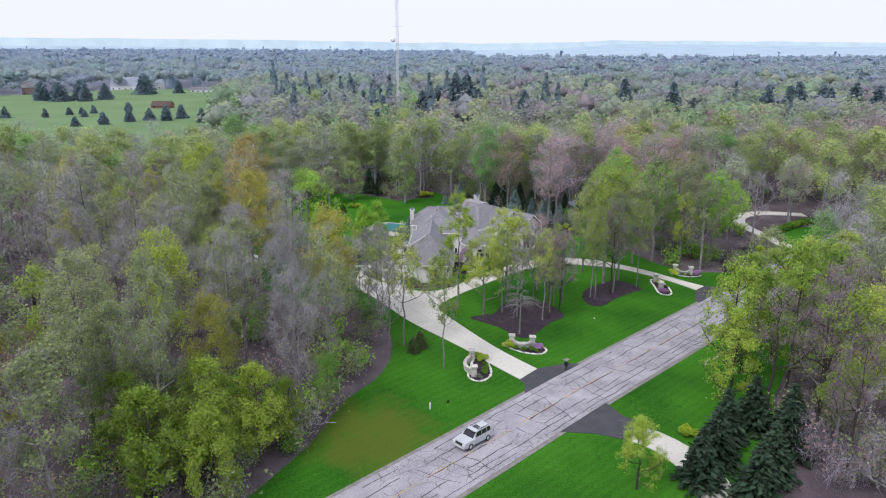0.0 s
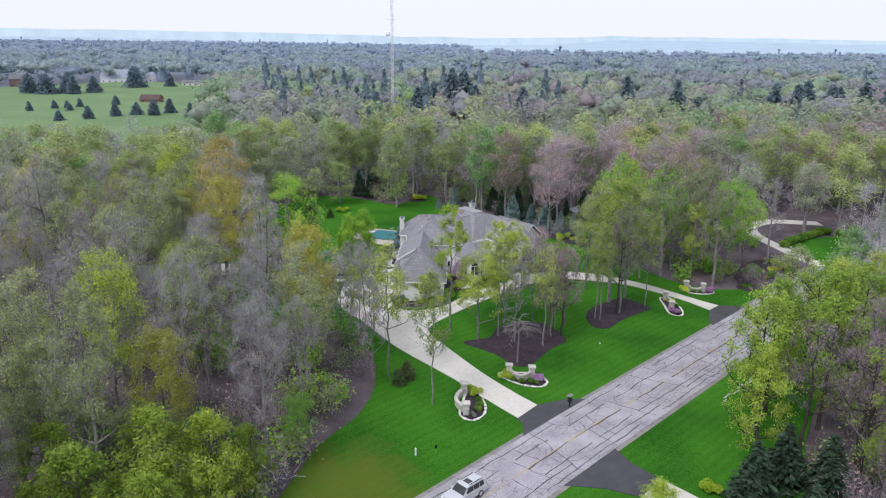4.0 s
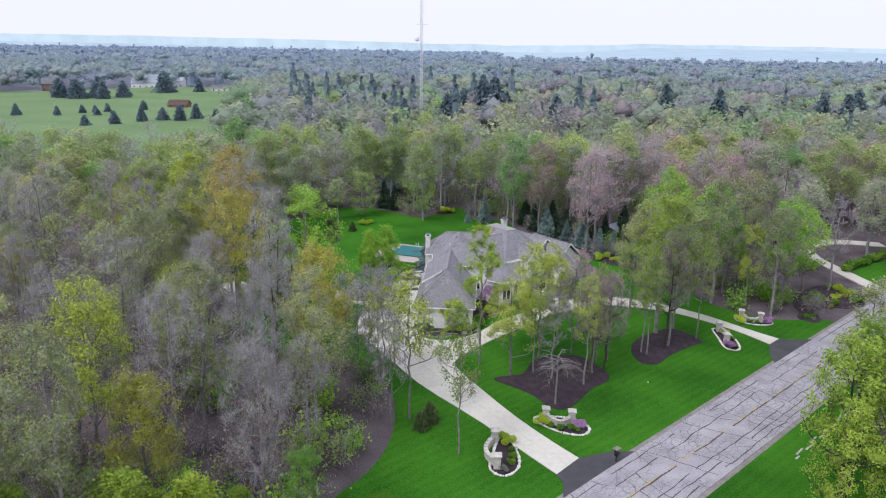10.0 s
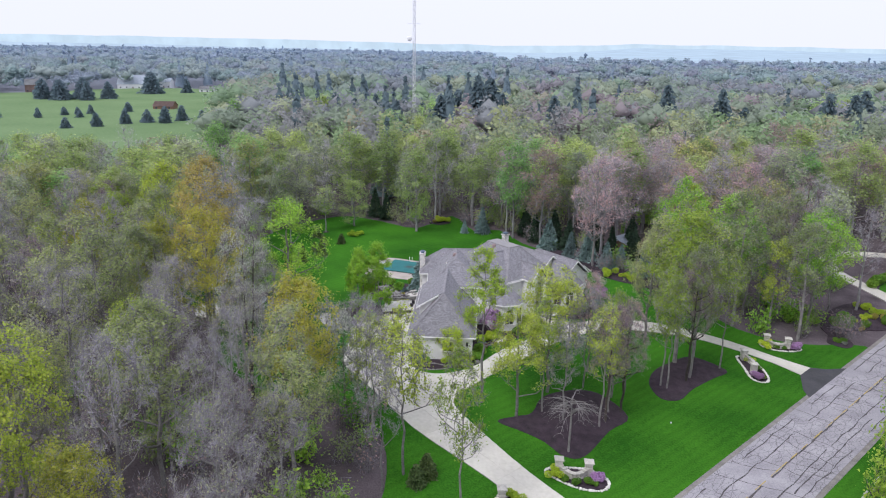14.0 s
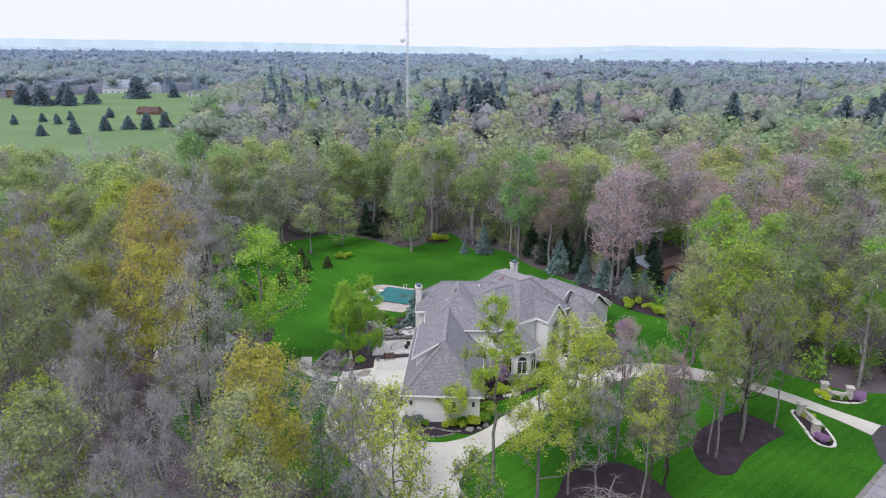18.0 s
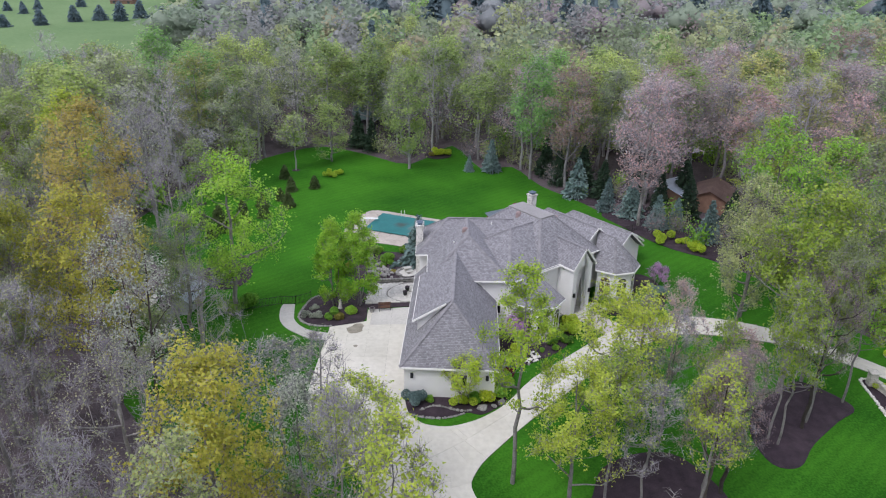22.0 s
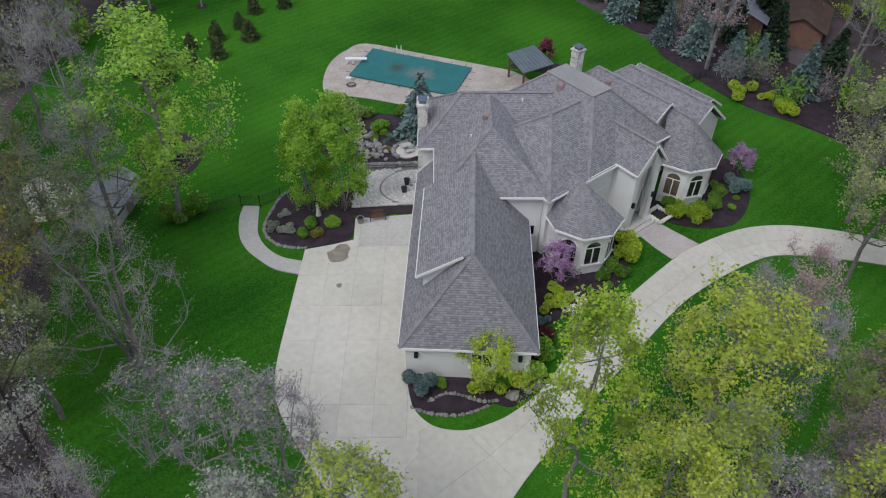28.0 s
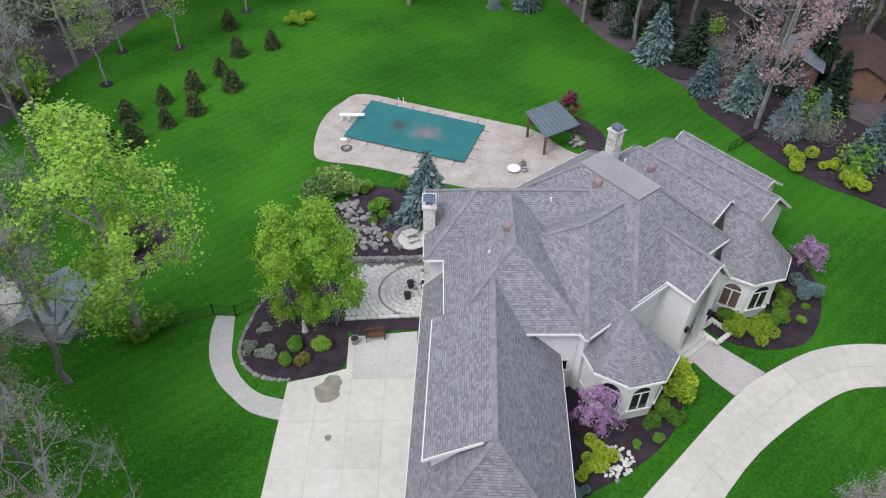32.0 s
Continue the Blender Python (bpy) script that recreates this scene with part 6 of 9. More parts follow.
# ---- gates, mailbox, posts ----
def gate_wall(a, b, bulge, label):
    """Two capped stone pillars joined by a low curved wall."""
    g = thing("entrance_gate", label, "gate wall", "entrance gates")
    a, b = Vector(a), Vector(b)
    d = (b - a).normalized()
    nrm = Vector((-d.y, d.x)) * bulge
    ang = math.atan2(d.y, d.x)
    for p in (a, b):
        z = ground(p.x, p.y)
        m = Matrix.Translation((p.x, p.y, z)) @ Matrix.Rotation(ang, 4, "Z")
        pil = None
        for c in range(6):
            bm = bmesh.new()
            s = 0.36 + 0.012 * (c % 2)
            box(bm, -s, -s, c * 0.25 - (0.3 if c == 0 else 0), s, s, c * 0.25 + 0.24)
            bmesh.ops.bevel(bm, geom=bm.edges[:], offset=0.025, segments=1, affect="EDGES")
            ob = part("pillar" if c == 0 else "block", bm, STONE, pil or g)
            if c == 0:
                pil = ob
                ob.matrix_basis = m
        bm = bmesh.new()
        box(bm, -0.48, -0.48, 1.5, 0.48, 0.48, 1.6)
        top = bmesh.ops.create_cone(bm, cap_ends=True, segments=4, radius1=0.62, radius2=0.2, depth=0.16, matrix=Matrix.Translation((0, 0, 1.68)) @ Matrix.Rotation(radians(45), 4, "Z"))
        part("cap", bm, STONE, pil, "pale stone pillar cap")
    n = 9
    for k in range(n):
        t0, t1 = (k + 0.02) / n, (k + 0.98) / n
        q = []
        for t in (t0, t1):
            p = a.lerp(b, t) + nrm * math.sin(math.pi * t)
            q.append(p)
        z = (ground(*q[0]) + ground(*q[1])) / 2
        h = 0.95 - 0.28 * math.sin(math.pi * (t0 + t1) / 2)
        dd = (q[1] - q[0]).normalized()
        m = Matrix.Translation((*q[0], z)) @ Matrix.Rotation(math.atan2(dd.y, dd.x), 4, "Z")
        ln = (q[1] - q[0]).length
        for c in range(2):
            bm = bmesh.new()
            box(bm, 0, -0.17, c * h / 2 - (0.25 if c == 0 else 0), ln, 0.17, (c + 1) * h / 2 - 0.01)
            bmesh.ops.bevel(bm, geom=bm.edges[:], offset=0.015, segments=1, affect="EDGES")
            part("wall_block", bm, STONE, g).matrix_basis = m
        bm = bmesh.new()
        box(bm, 0, -0.24, h, ln, 0.24, h + 0.09)
        part("coping", bm, STONE, g).matrix_basis = m
    return g


for a, b, bulge, pts, plants in (
    ((12.15, 50.6), (15.15, 50.35), -1.0, [(10.8, 50.3), (12.2, 51.2), (15.4, 51.0), (17.0, 49.3), (16.0, 47.8), (13.4, 48.2)], ((11.6, 49.9, "lime", 0.95), (12.6, 49.1, "box", 0.7), (13.6, 48.7, "box", 0.75), (14.9, 48.9, "box", 0.75), (15.9, 49.4, "azalea", 1.1), (15.5, 48.6, "box", 0.5))),
    ((6.0, 45.6), (6.0, 41.2), -1.1, [(5.3, 40.8), (5.6, 43), (6.4, 46.1), (7.6, 46.3), (8.4, 43.6), (8.2, 41.2), (6.7, 39.8)], ((7.2, 45.7, "lime", 1.0), (7.7, 44.2, "box", 0.6), (7.8, 43.0, "box", 0.7), (7.5, 41.9, "box", 0.7), (6.7, 40.9, "pale", 0.9))),
    ((47.2, 83.3), (49.9, 82.4), -0.8, [(46.2, 83.1), (47.6, 84), (50.8, 83.3), (51.8, 82.0), (49.8, 81.1), (47.2, 81.6)], ((46.8, 82.3, "lime", 1.0), (48.2, 82.0, "box", 0.7), (49.2, 81.8, "box", 0.6), (50.9, 81.9, "azalea", 1.4))),
    ((41.8, 78.0), (41.5, 73.9), 0.8, [(41.1, 78.6), (42.5, 78.4), (43.3, 75.6), (43.1, 72.9), (42.2, 71.5), (40.8, 72.3), (40.9, 75.6)], ((42.4, 77.6, "lime", 0.7), (42.7, 75.2, "box", 0.7), (41.5, 72.5, "azalea", 1.3), (42.4, 72.6, "box", 0.6))),
):
    gate_wall(a, b, bulge, "pale stone entrance gate with a curved wall between pillars")
    o_ = bed("mulch_bed", pts, "small mulch bed at the entrance gate", 0.05)
    stone_ring(o_, 0.34, "row of white stones round the gate bed", 0.08)
    for x, y, kind, s in plants:
        plant(SH[kind][0], x, y, s, rr.uniform(0, 6), 1.0, z=ground(x, y) + 0.06)


def mailbox(x, y):
    m = thing("mailbox", "black mailbox on a post with a newspaper box", "mailbox", "", "", pose(x, y, ground(x, y), 0, 0, 42))
    bm = bmesh.new()
    box(bm, -0.06, -0.06, -0.1, 0.06, 0.06, 1.05)
    part("post", bm, IRON, m)
    bm = bmesh.new()
    box(bm, -0.13, -0.3, 1.05, 0.13, 0.25, 1.2)
    tube(bm, (0, -0.3, 1.2), (0, 0.25, 1.2), 0.13, 0.13, 14)
    part("box", bm, IRON, m)
    bm = bmesh.new()
    box(bm, -0.16, -0.2, 0.75, 0.16, 0.2, 0.97)
    part("paper_box", bm, METAL_DARK, m)
    bm = bmesh.new()
    box(bm, -0.4, -0.28, 1.62, 0.4, 0.28, 1.66)
    tube(bm, (0, 0, 1.3), (0, 0, 1.62), 0.03, 0.03, 8)
    part("plate", bm, GRAVEL, m, "flat grey plate above the box")


mailbox(18.7, 42.9)
bm = bmesh.new()
z_ = ground(0.2, 33)
tube(bm, (0.1, 33.1, z_ - 0.1), (0.1, 33.1, z_ + 0.85), 0.1, 0.1, 12)
tube(bm, (0.1, 33.1, z_ + 0.85), (0.1, 33.1, z_ + 0.95), 0.12, 0.06, 12)
tagged(part("utility_marker", bm, WHITE, None), "white plastic utility post in the verge", "post")
sgn = thing("yard_sign", "small dark sign on a thin stake in the grass", "sign", "", "", pose(2.3, 33.6, ground(2.3, 33.6), 0, 0, 30))
bm = bmesh.new()
tube(bm, (0, 0, -0.1), (0, 0, 0.9), 0.02, 0.02, 6)
part("stake", bm, YELLOW, sgn)
bm = bmesh.new()
box(bm, -0.14, -0.02, 0.6, 0.14, 0.02, 0.95)
part("panel", bm, METAL_DARK, sgn)
bm = bmesh.new()
bmesh.ops.create_uvsphere(bm, u_segments=10, v_segments=6, radius=0.1, matrix=Matrix.Translation((26.65, 60.8, ground(26.65, 60.8) + 0.1)))
tagged(part("lawn_ball", bm, WHITE, None), "small white ball lying on the lawn", "ball")


# iron fence and gate at the end of the garden path
fence = thing("iron_fence", "black iron picket fence beside the garden path", "fence")
for a, b in (((-17.4, 92.3), (-19.1, 92.5)), ((-19.1, 92.5), (-24.5, 90.6)), ((-17.4, 92.3), (-15.8, 93.4))):
    a, b = Vector(a), Vector(b)
    for z in (0.15, 1.05):
        strip("rail", (a.x, a.y, ground(a.x, a.y) + z), (b.x, b.y, ground(b.x, b.y) + z), 0.04, 0.03, IRON, fence)
    n = max(3, int((b - a).length / 0.16))
    for k in range(n + 1):
        p = a.lerp(b, k / n)
        z = ground(p.x, p.y)
        bm = bmesh.new()
        thick = 0.03 if k in (0, n) else 0.012
        box(bm, p.x - thick, p.y - thick, z, p.x + thick, p.y + thick, z + (1.3 if thick > 0.02 else 1.18))
        part("post" if thick > 0.02 else "picket", bm, IRON, fence)


# ---- the car ----
def suv(x, y, turn):
    """A silver off-roader: shell, glass, wheels, lamps."""
    SILVER = material("silver_paint", (0.56, 0.58, 0.60), (0.64, 0.66, 0.68), 1.0, 0.3, metal=0.35)
    c = thing("car", "silver off-road car standing on the road", "car", "", "", pose(x, y, ground(x, y) + 0.1, 0, 0, turn))
    side = [(-2.35, 0.42), (-2.38, 0.75), (-2.3, 1.02), (-1.0, 1.12), (2.2, 1.12), (2.35, 0.95), (2.36, 0.45), (2.0, 0.36), (-2.0, 0.36)]
    bm = bmesh.new()
    rows = []
    for yy, k in ((-0.93, 0.0), (-0.88, 0.03), (0.88, 0.03), (0.93, 0.0)):
        rows.append([bm.verts.new((px, yy, pz + (0.03 if k else 0) * (pz > 0.7))) for px, pz in side])
    n = len(side)
    for r in range(3):
        for i in range(n):
            j = (i + 1) % n
            bm.faces.new([rows[r][i], rows[r][j], rows[r + 1][j], rows[r + 1][i]])
    bm.faces.new(rows[0][::-1])
    bm.faces.new(rows[3])
    bmesh.ops.recalc_face_normals(bm, faces=bm.faces[:])
    bmesh.ops.bevel(bm, geom=[e for e in bm.edges if abs(e.verts[0].co.y - e.verts[1].co.y) < 0.01], offset=0.04, segments=2, affect="EDGES")
    part("body", bm, SILVER, c)
    cab = [(-1.0, 1.1), (-0.35, 1.72), (0.2, 1.8), (1.9, 1.78), (2.25, 1.12)]
    bm = bmesh.new()
    ra = [[bm.verts.new((px, s * (0.86 if pz < 1.2 else 0.72), pz)) for px, pz in cab] for s in (-1, 1)]
    for i in range(4):
        bm.faces.new([ra[0][i], ra[0][i + 1], ra[1][i + 1], ra[1][i]])
    bm.faces.new(ra[0][::-1])
    bm.faces.new(ra[1])
    bmesh.ops.recalc_face_normals(bm, faces=bm.faces[:])
    part("cabin", bm, SILVER, c)

    def pane_(name, pts):
        b2 = bmesh.new()
        b2.faces.new([b2.verts.new(p) for p in pts])
        bmesh.ops.recalc_face_normals(b2, faces=b2.faces[:])
        b2.normal_update()
        part(name, b2, GLASS, c, "dark car glass")
    pane_("windscreen", [(-0.97, -0.78, 1.15), (-0.97, 0.78, 1.15), (-0.41, 0.69, 1.69), (-0.41, -0.69, 1.69)])
    pane_("rear_window", [(2.22, -0.74, 1.22), (2.22, 0.74, 1.22), (1.97, 0.66, 1.72), (1.97, -0.66, 1.72)])
    for s in (-1, 1):
        for x0, x1 in ((-0.62, 0.38), (0.45, 1.2), (1.28, 1.85)):
            lean = 0.35 if x0 < -0.5 else 0.0
            pane_("side_window", [(x0, s * 0.875, 1.18), (x1, s * 0.875, 1.18), (x1, s * 0.755, 1.68), (x0 + lean, s * 0.755, 1.68)])
        for wx in (-1.42, 1.38):
            b2 = bmesh.new()
            tube(b2, (wx, s * 0.72, 0.37), (wx, s * 0.945, 0.37), 0.38, 0.38, 22)
            ty = part("wheel", b2, IRON, c, "black tyre")
            b2 = bmesh.new()
            tube(b2, (wx, s * 0.93, 0.37), (wx, s * 0.955, 0.37), 0.24, 0.2, 14)
            part("rim", b2, SILVER, ty, "alloy rim")
        b2 = bmesh.new()
        box(b2, -2.39, s * 0.72 - 0.17, 0.78, -2.28, s * 0.72 + 0.17, 0.98)
        part("headlight", b2, WHITE, c)
        b2 = bmesh.new()
        box(b2, 2.28, s * 0.8 - 0.08, 0.75, 2.38, s * 0.8 + 0.08, 1.08)
        part("tail_light", b2, LEAF["wine"], c)
        b2 = bmesh.new()
        box(b2, -0.85, s * 1.0 - 0.1, 1.12, -0.7, s * 1.0 + 0.1, 1.28)
        part("wing_mirror", b2, SILVER, c)
        strip("roof_rail", (0.0, s * 0.6, 1.82), (1.8, s * 0.6, 1.81), 0.05, 0.05, METAL_DARK, c)
    for name_, b_, m_ in (("grille", (-2.42, -0.5, 0.72, -2.36, 0.5, 0.98), METAL_DARK), ("front_bumper", (-2.46, -0.9, 0.4, -2.3, 0.9, 0.66), SILVER), ("rear_bumper", (2.3, -0.9, 0.42, 2.46, 0.9, 0.66), SILVER), ("sunroof", (0.1, -0.4, 1.79, 0.75, 0.4, 1.805), GLASS), ("plate", (-2.475, -0.25, 0.48, -2.46, 0.25, 0.6), WHITE)):
        b2 = bmesh.new()
        box(b2, *b_)
        part(name_, b2, m_, c)


suv(5.0, 25.8, 42.7)


# ---- garden trees ----
GS = [proto("garden_spruce", conifer(s, 6.5, 2.1, 27, 14, 0.30, 0.12), LEAF["blue"], BARK_DARK, "blue-grey spruce with boughs to the ground", "conifer", "garden spruces") for s in (31, 32)]
GD = [proto("garden_spruce", conifer(s, 7.5, 2.2, 27, 14, 0.33, 0.12), LEAF["dark"], BARK_DARK, "dark green spruce with boughs to the ground", "conifer", "garden spruces") for s in (33,)]
AV = [proto("young_arborvitae", conifer(34, 2.4, 1.0, 22, 15, 0.17, 0.05, 0.02, 0.75), LEAF["arbor"], BARK_DARK, "small dark cone-shaped evergreen on the lawn", "conifer", "evergreens on the lawn")]
SPRUCES = ((8.8, 145, 0.95), (4.8, 145, 0.5), (22.1, 131.5, 1.05), (25.1, 122.6, 0.85), (27.8, 119, 0.95), (36.1, 109.4, 0.95), (30.4, 114.3, 0.8), (-3.5, 103.2, 1.1), (33, 114, 0.75))
for x, y, s in SPRUCES:
    plant(GS[rr.randrange(2)], x, y, s, rr.uniform(0, 6), rr.uniform(0.9, 1.1))
for x, y, s in ((35.9, 117.9, 0.9), (37.8, 125.8, 1.0), (33, 122, 0.85), (20, 138, 0.9), (26, 130, 0.9), (40, 112, 0.9), (31, 128, 1.0), (-14, 157.5, 0.9), (-17, 160, 1.0), (18.5, 143, 1.0), (24, 137, 1.0), (3.5, 43.6, 0.0)):
    if s:
        plant(GD[0], x, y, s, rr.uniform(0, 6), rr.uniform(0.9, 1.1))
for x, y in ((-27.8, 139.4), (-21.8, 134.4), (-25.4, 132.6), (-26.4, 128.2), (-24.5, 125.1), (-28.5, 124.9), (-27.3, 120.4), (-31.0, 122.4), (-29.6, 118.1), (-33.7, 119.1), (-31.8, 114.9), (-34.9, 115.8), (-33.0, 112.5), (-1.2, 48.6), (-2.2, 47.2)):
    plant(AV[0], x, y, rr.uniform(0.9, 1.15), rr.uniform(0, 6), rr.uniform(0.95, 1.1))
BT = [proto("garden_tree", broadleaf(k, 11.4, 2.5, 0.03, 15000, 0.155, stems=3, radius=0.11, sprays=100, boughs=60, tips=12, lump=0.34, low=0.35), LEAF["garden"], BARK, "multi-stemmed young tree in dense bright green leaf", "tree", "garden trees") for k in (41, 42)]
plant(BT[0], -9.9, 91.0, 1.0, 0.3)
plant(BT[1], -12.8, 91.4, 0.97, 2.0)
RB = [proto("redbud_tree", broadleaf(43, 3.6, 1.9, 0.2, 2600, 0.13, stems=3, radius=0.06, sprays=400, boughs=34, tips=10, loose=0.10), LEAF["purple"], BARK, "small redbud in purple-pink blossom", "tree", "garden trees")]
plant(RB[0], 7.0, 81.9, 1.0, 0.5)
plant(RB[0], 25.3, 95.8, 0.8, 2.1, 1.1)
WM = [proto("plum_tree", broadleaf(44, 3.2, 1.3, 0.2, 1700, 0.16, radius=0.06, sprays=60, boughs=30, tips=10, loose=0.12), LEAF["wine"], BARK_DARK, "small dark red ornamental plum", "tree", "garden trees")]
plant(WM[0], 10.6, 119.0, 0.95, 0.4)
GT = [proto("front_tree", broadleaf(45, 5.2, 2.3, 0.2, 4200, 0.13, stems=2, radius=0.07, sprays=200, boughs=36, tips=12), LEAF["lime"], BARK, "small yellow-green tree before the garage end", "tree", "garden trees")]
plant(GT[0], 1.4, 71.7, 1.0, 0.7)
FT = [proto("leaning_tree", broadleaf(46, 19.0, 3.7, 0.44, 8200, 0.15, radius=0.19, sprays=500, boughs=46, tips=14, low=0.2), LEAF["lime"], BARK, "tall slender lawn tree in bright lime leaf", "tree", "garden trees")]
plant(FT[0], 4.8, 62.6, 1.0, 0.2)


G = "woodland trees"


FOREST = {  # name, label, bark, leaf, seeds, shape
    "bare": ("bare_tree", "tall grey tree with bare twigs and a few pale buds", BARK, "bud", (1, 2, 3), dict(height=20, spread=4.6, crown=0.36, leaves=1700, size=0.125, sprays=2300)),
    "baredark": ("bare_tree", "tall dark-stemmed tree with bare reddish twigs", BARK_DARK, "redbud", (4, 5), dict(height=20, spread=4.2, crown=0.40, leaves=1300, size=0.125, sprays=2300)),
    "olive": ("budding_tree", "woodland tree in olive young leaf", BARK, "olive", (6, 7, 8), dict(height=20, spread=4.6, crown=0.32, leaves=5400, size=0.21, sprays=1900)),
    "yellow": ("budding_tree", "woodland tree in yellow-green spring leaf", BARK, "yellow", (9, 10), dict(height=20, spread=5.2, crown=0.30, leaves=7400, size=0.22, sprays=900)),
    "green": ("leafy_tree", "woodland tree in fresh bright green leaf", BARK, "green", (11, 12), dict(height=18, spread=5.0, crown=0.26, leaves=8200, size=0.22, sprays=600)),
    "column": ("lawn_tree", "upright lawn tree in yellow-green leaf almost to the ground", BARK, "yellow", (35,), dict(height=18, spread=4.4, crown=0.12, leaves=8200, size=0.21, sprays=500, low=0.2)),
    "broad": ("leafy_tree", "broad edge tree in dense yellow-green spring leaf", BARK_DARK, "spring", (27, 28), dict(height=17, spread=5.0, crown=0.16, leaves=9500, size=0.22, sprays=300, low=0.3)),
    "moss": ("leafy_tree", "dense edge tree in mossy green spring leaf", BARK_DARK, "moss", (29, 30), dict(height=12, spread=4.4, crown=0.06, leaves=9000, size=0.22, sprays=150, low=0.5)),
    "gold": ("budding_tree", "woodland tree in golden spring leaf", BARK, "gold", (24, 25), dict(height=20, spread=5.0, crown=0.34, leaves=8200, size=0.21, sprays=600)),
    "orange": ("budding_tree", "tall tree with orange-brown spring leaves", BARK, "orange", (13,), dict(height=25, spread=5.6, crown=0.32, leaves=7900, size=0.22, sprays=900)),
    "pink": ("budding_tree", "broad tree with pinkish-red spring buds", BARK, "pink", (14, 15), dict(height=20, spread=5.6, crown=0.32, leaves=3600, size=0.20, sprays=3600)),
    "rust": ("budding_tree", "round-crowned tree in rust-red spring leaf", BARK, "rust", (33, 34), dict(height=20, spread=5.4, crown=0.30, leaves=5600, size=0.20, sprays=2000)),
    "white": ("blossom_tree", "twin-stemmed tree with whitish blossom", BARK_DARK, "white", (16,), dict(height=22, spread=4.4, crown=0.34, leaves=4800, size=0.17, sprays=2400, stems=2)),
    "slim": ("slender_tree", "slender young tree with sparse yellow-green leaves", BARK, "yellow", (19, 20), dict(height=16, spread=3.0, crown=0.42, leaves=2600, size=0.19, radius=0.13, sprays=900, low=0.25)),
    "slimbare": ("slender_tree", "slender leafless grey tree", BARK, "bud", (21,), dict(height=15, spread=2.8, crown=0.40, leaves=420, size=0.15, radius=0.12, sprays=1300, low=0.25)),
    "limby": ("bare_tree", "wide budding tree with thick pale forking limbs", BARK, "olive", (38,), dict(height=12, spread=6.0, crown=0.22, leaves=2400, size=0.13, radius=0.26, sprays=700, stems=3, low=0.5, rise=0.45)),
    "slimwhite": ("slender_tree", "slender tree in whitish young leaf", BARK, "white", (23,), dict(height=13, spread=3.2, crown=0.30, leaves=2600, size=0.18, radius=0.12, sprays=1200, low=0.3)),
}
MADE = {}


def forest_tree(kind, which, reach):
    """A prototype: reach 0 for trees that the camera passes, 1 behind them, 2 farther back with haze in its colours;
    made when first wanted.
    """
    if kind == "dark":
        key = (kind, which % 2, 0)
        if key not in MADE:
            MADE[key] = proto("conifer_tree", conifer(17 + which % 2, 16, 3.6, 26, 11, 0.8), LEAF["dark"], BARK_DARK, "dark green spruce in the woods", "conifer", G)
        return MADE[key]
    name, label, bark, leaf, seeds, shape = FOREST[kind]
    which %= len(seeds) if reach == 0 else min(2, len(seeds))
    key = (kind, which, reach)
    if key not in MADE:
        k = dict(shape)
        if reach == 0:
            k.update(leaves=int(k["leaves"] * 1.4), size=k["size"] * 0.84, sprays=int(k["sprays"] * 0.85), thick=0.9, boughs=72, tips=16, loose=0.22)
        elif reach == 1:
            k.update(leaves=int(k["leaves"] * 0.72), size=k["size"] * 1.06, sprays=int(k["sprays"] * 0.6), thick=1.2, boughs=56, tips=11, bends=1, loose=0.26)
        else:
            k.update(leaves=int(k["leaves"] * 0.46), size=k["size"] * 1.5, sprays=int(k["sprays"] * 0.26), thick=1.8, boughs=44, tips=8, bends=1, lump=0.34, loose=0.45)
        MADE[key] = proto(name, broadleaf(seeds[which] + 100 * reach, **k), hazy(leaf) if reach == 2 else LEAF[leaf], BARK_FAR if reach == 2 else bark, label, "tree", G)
    return MADE[key]


def reach_of(x, y):
    if abs(x) < 40 and 15 < y < 100 and not (x > 24 and y < 60):
        return 0
    return 1 if y < 118 and abs(x) < 64 else 2


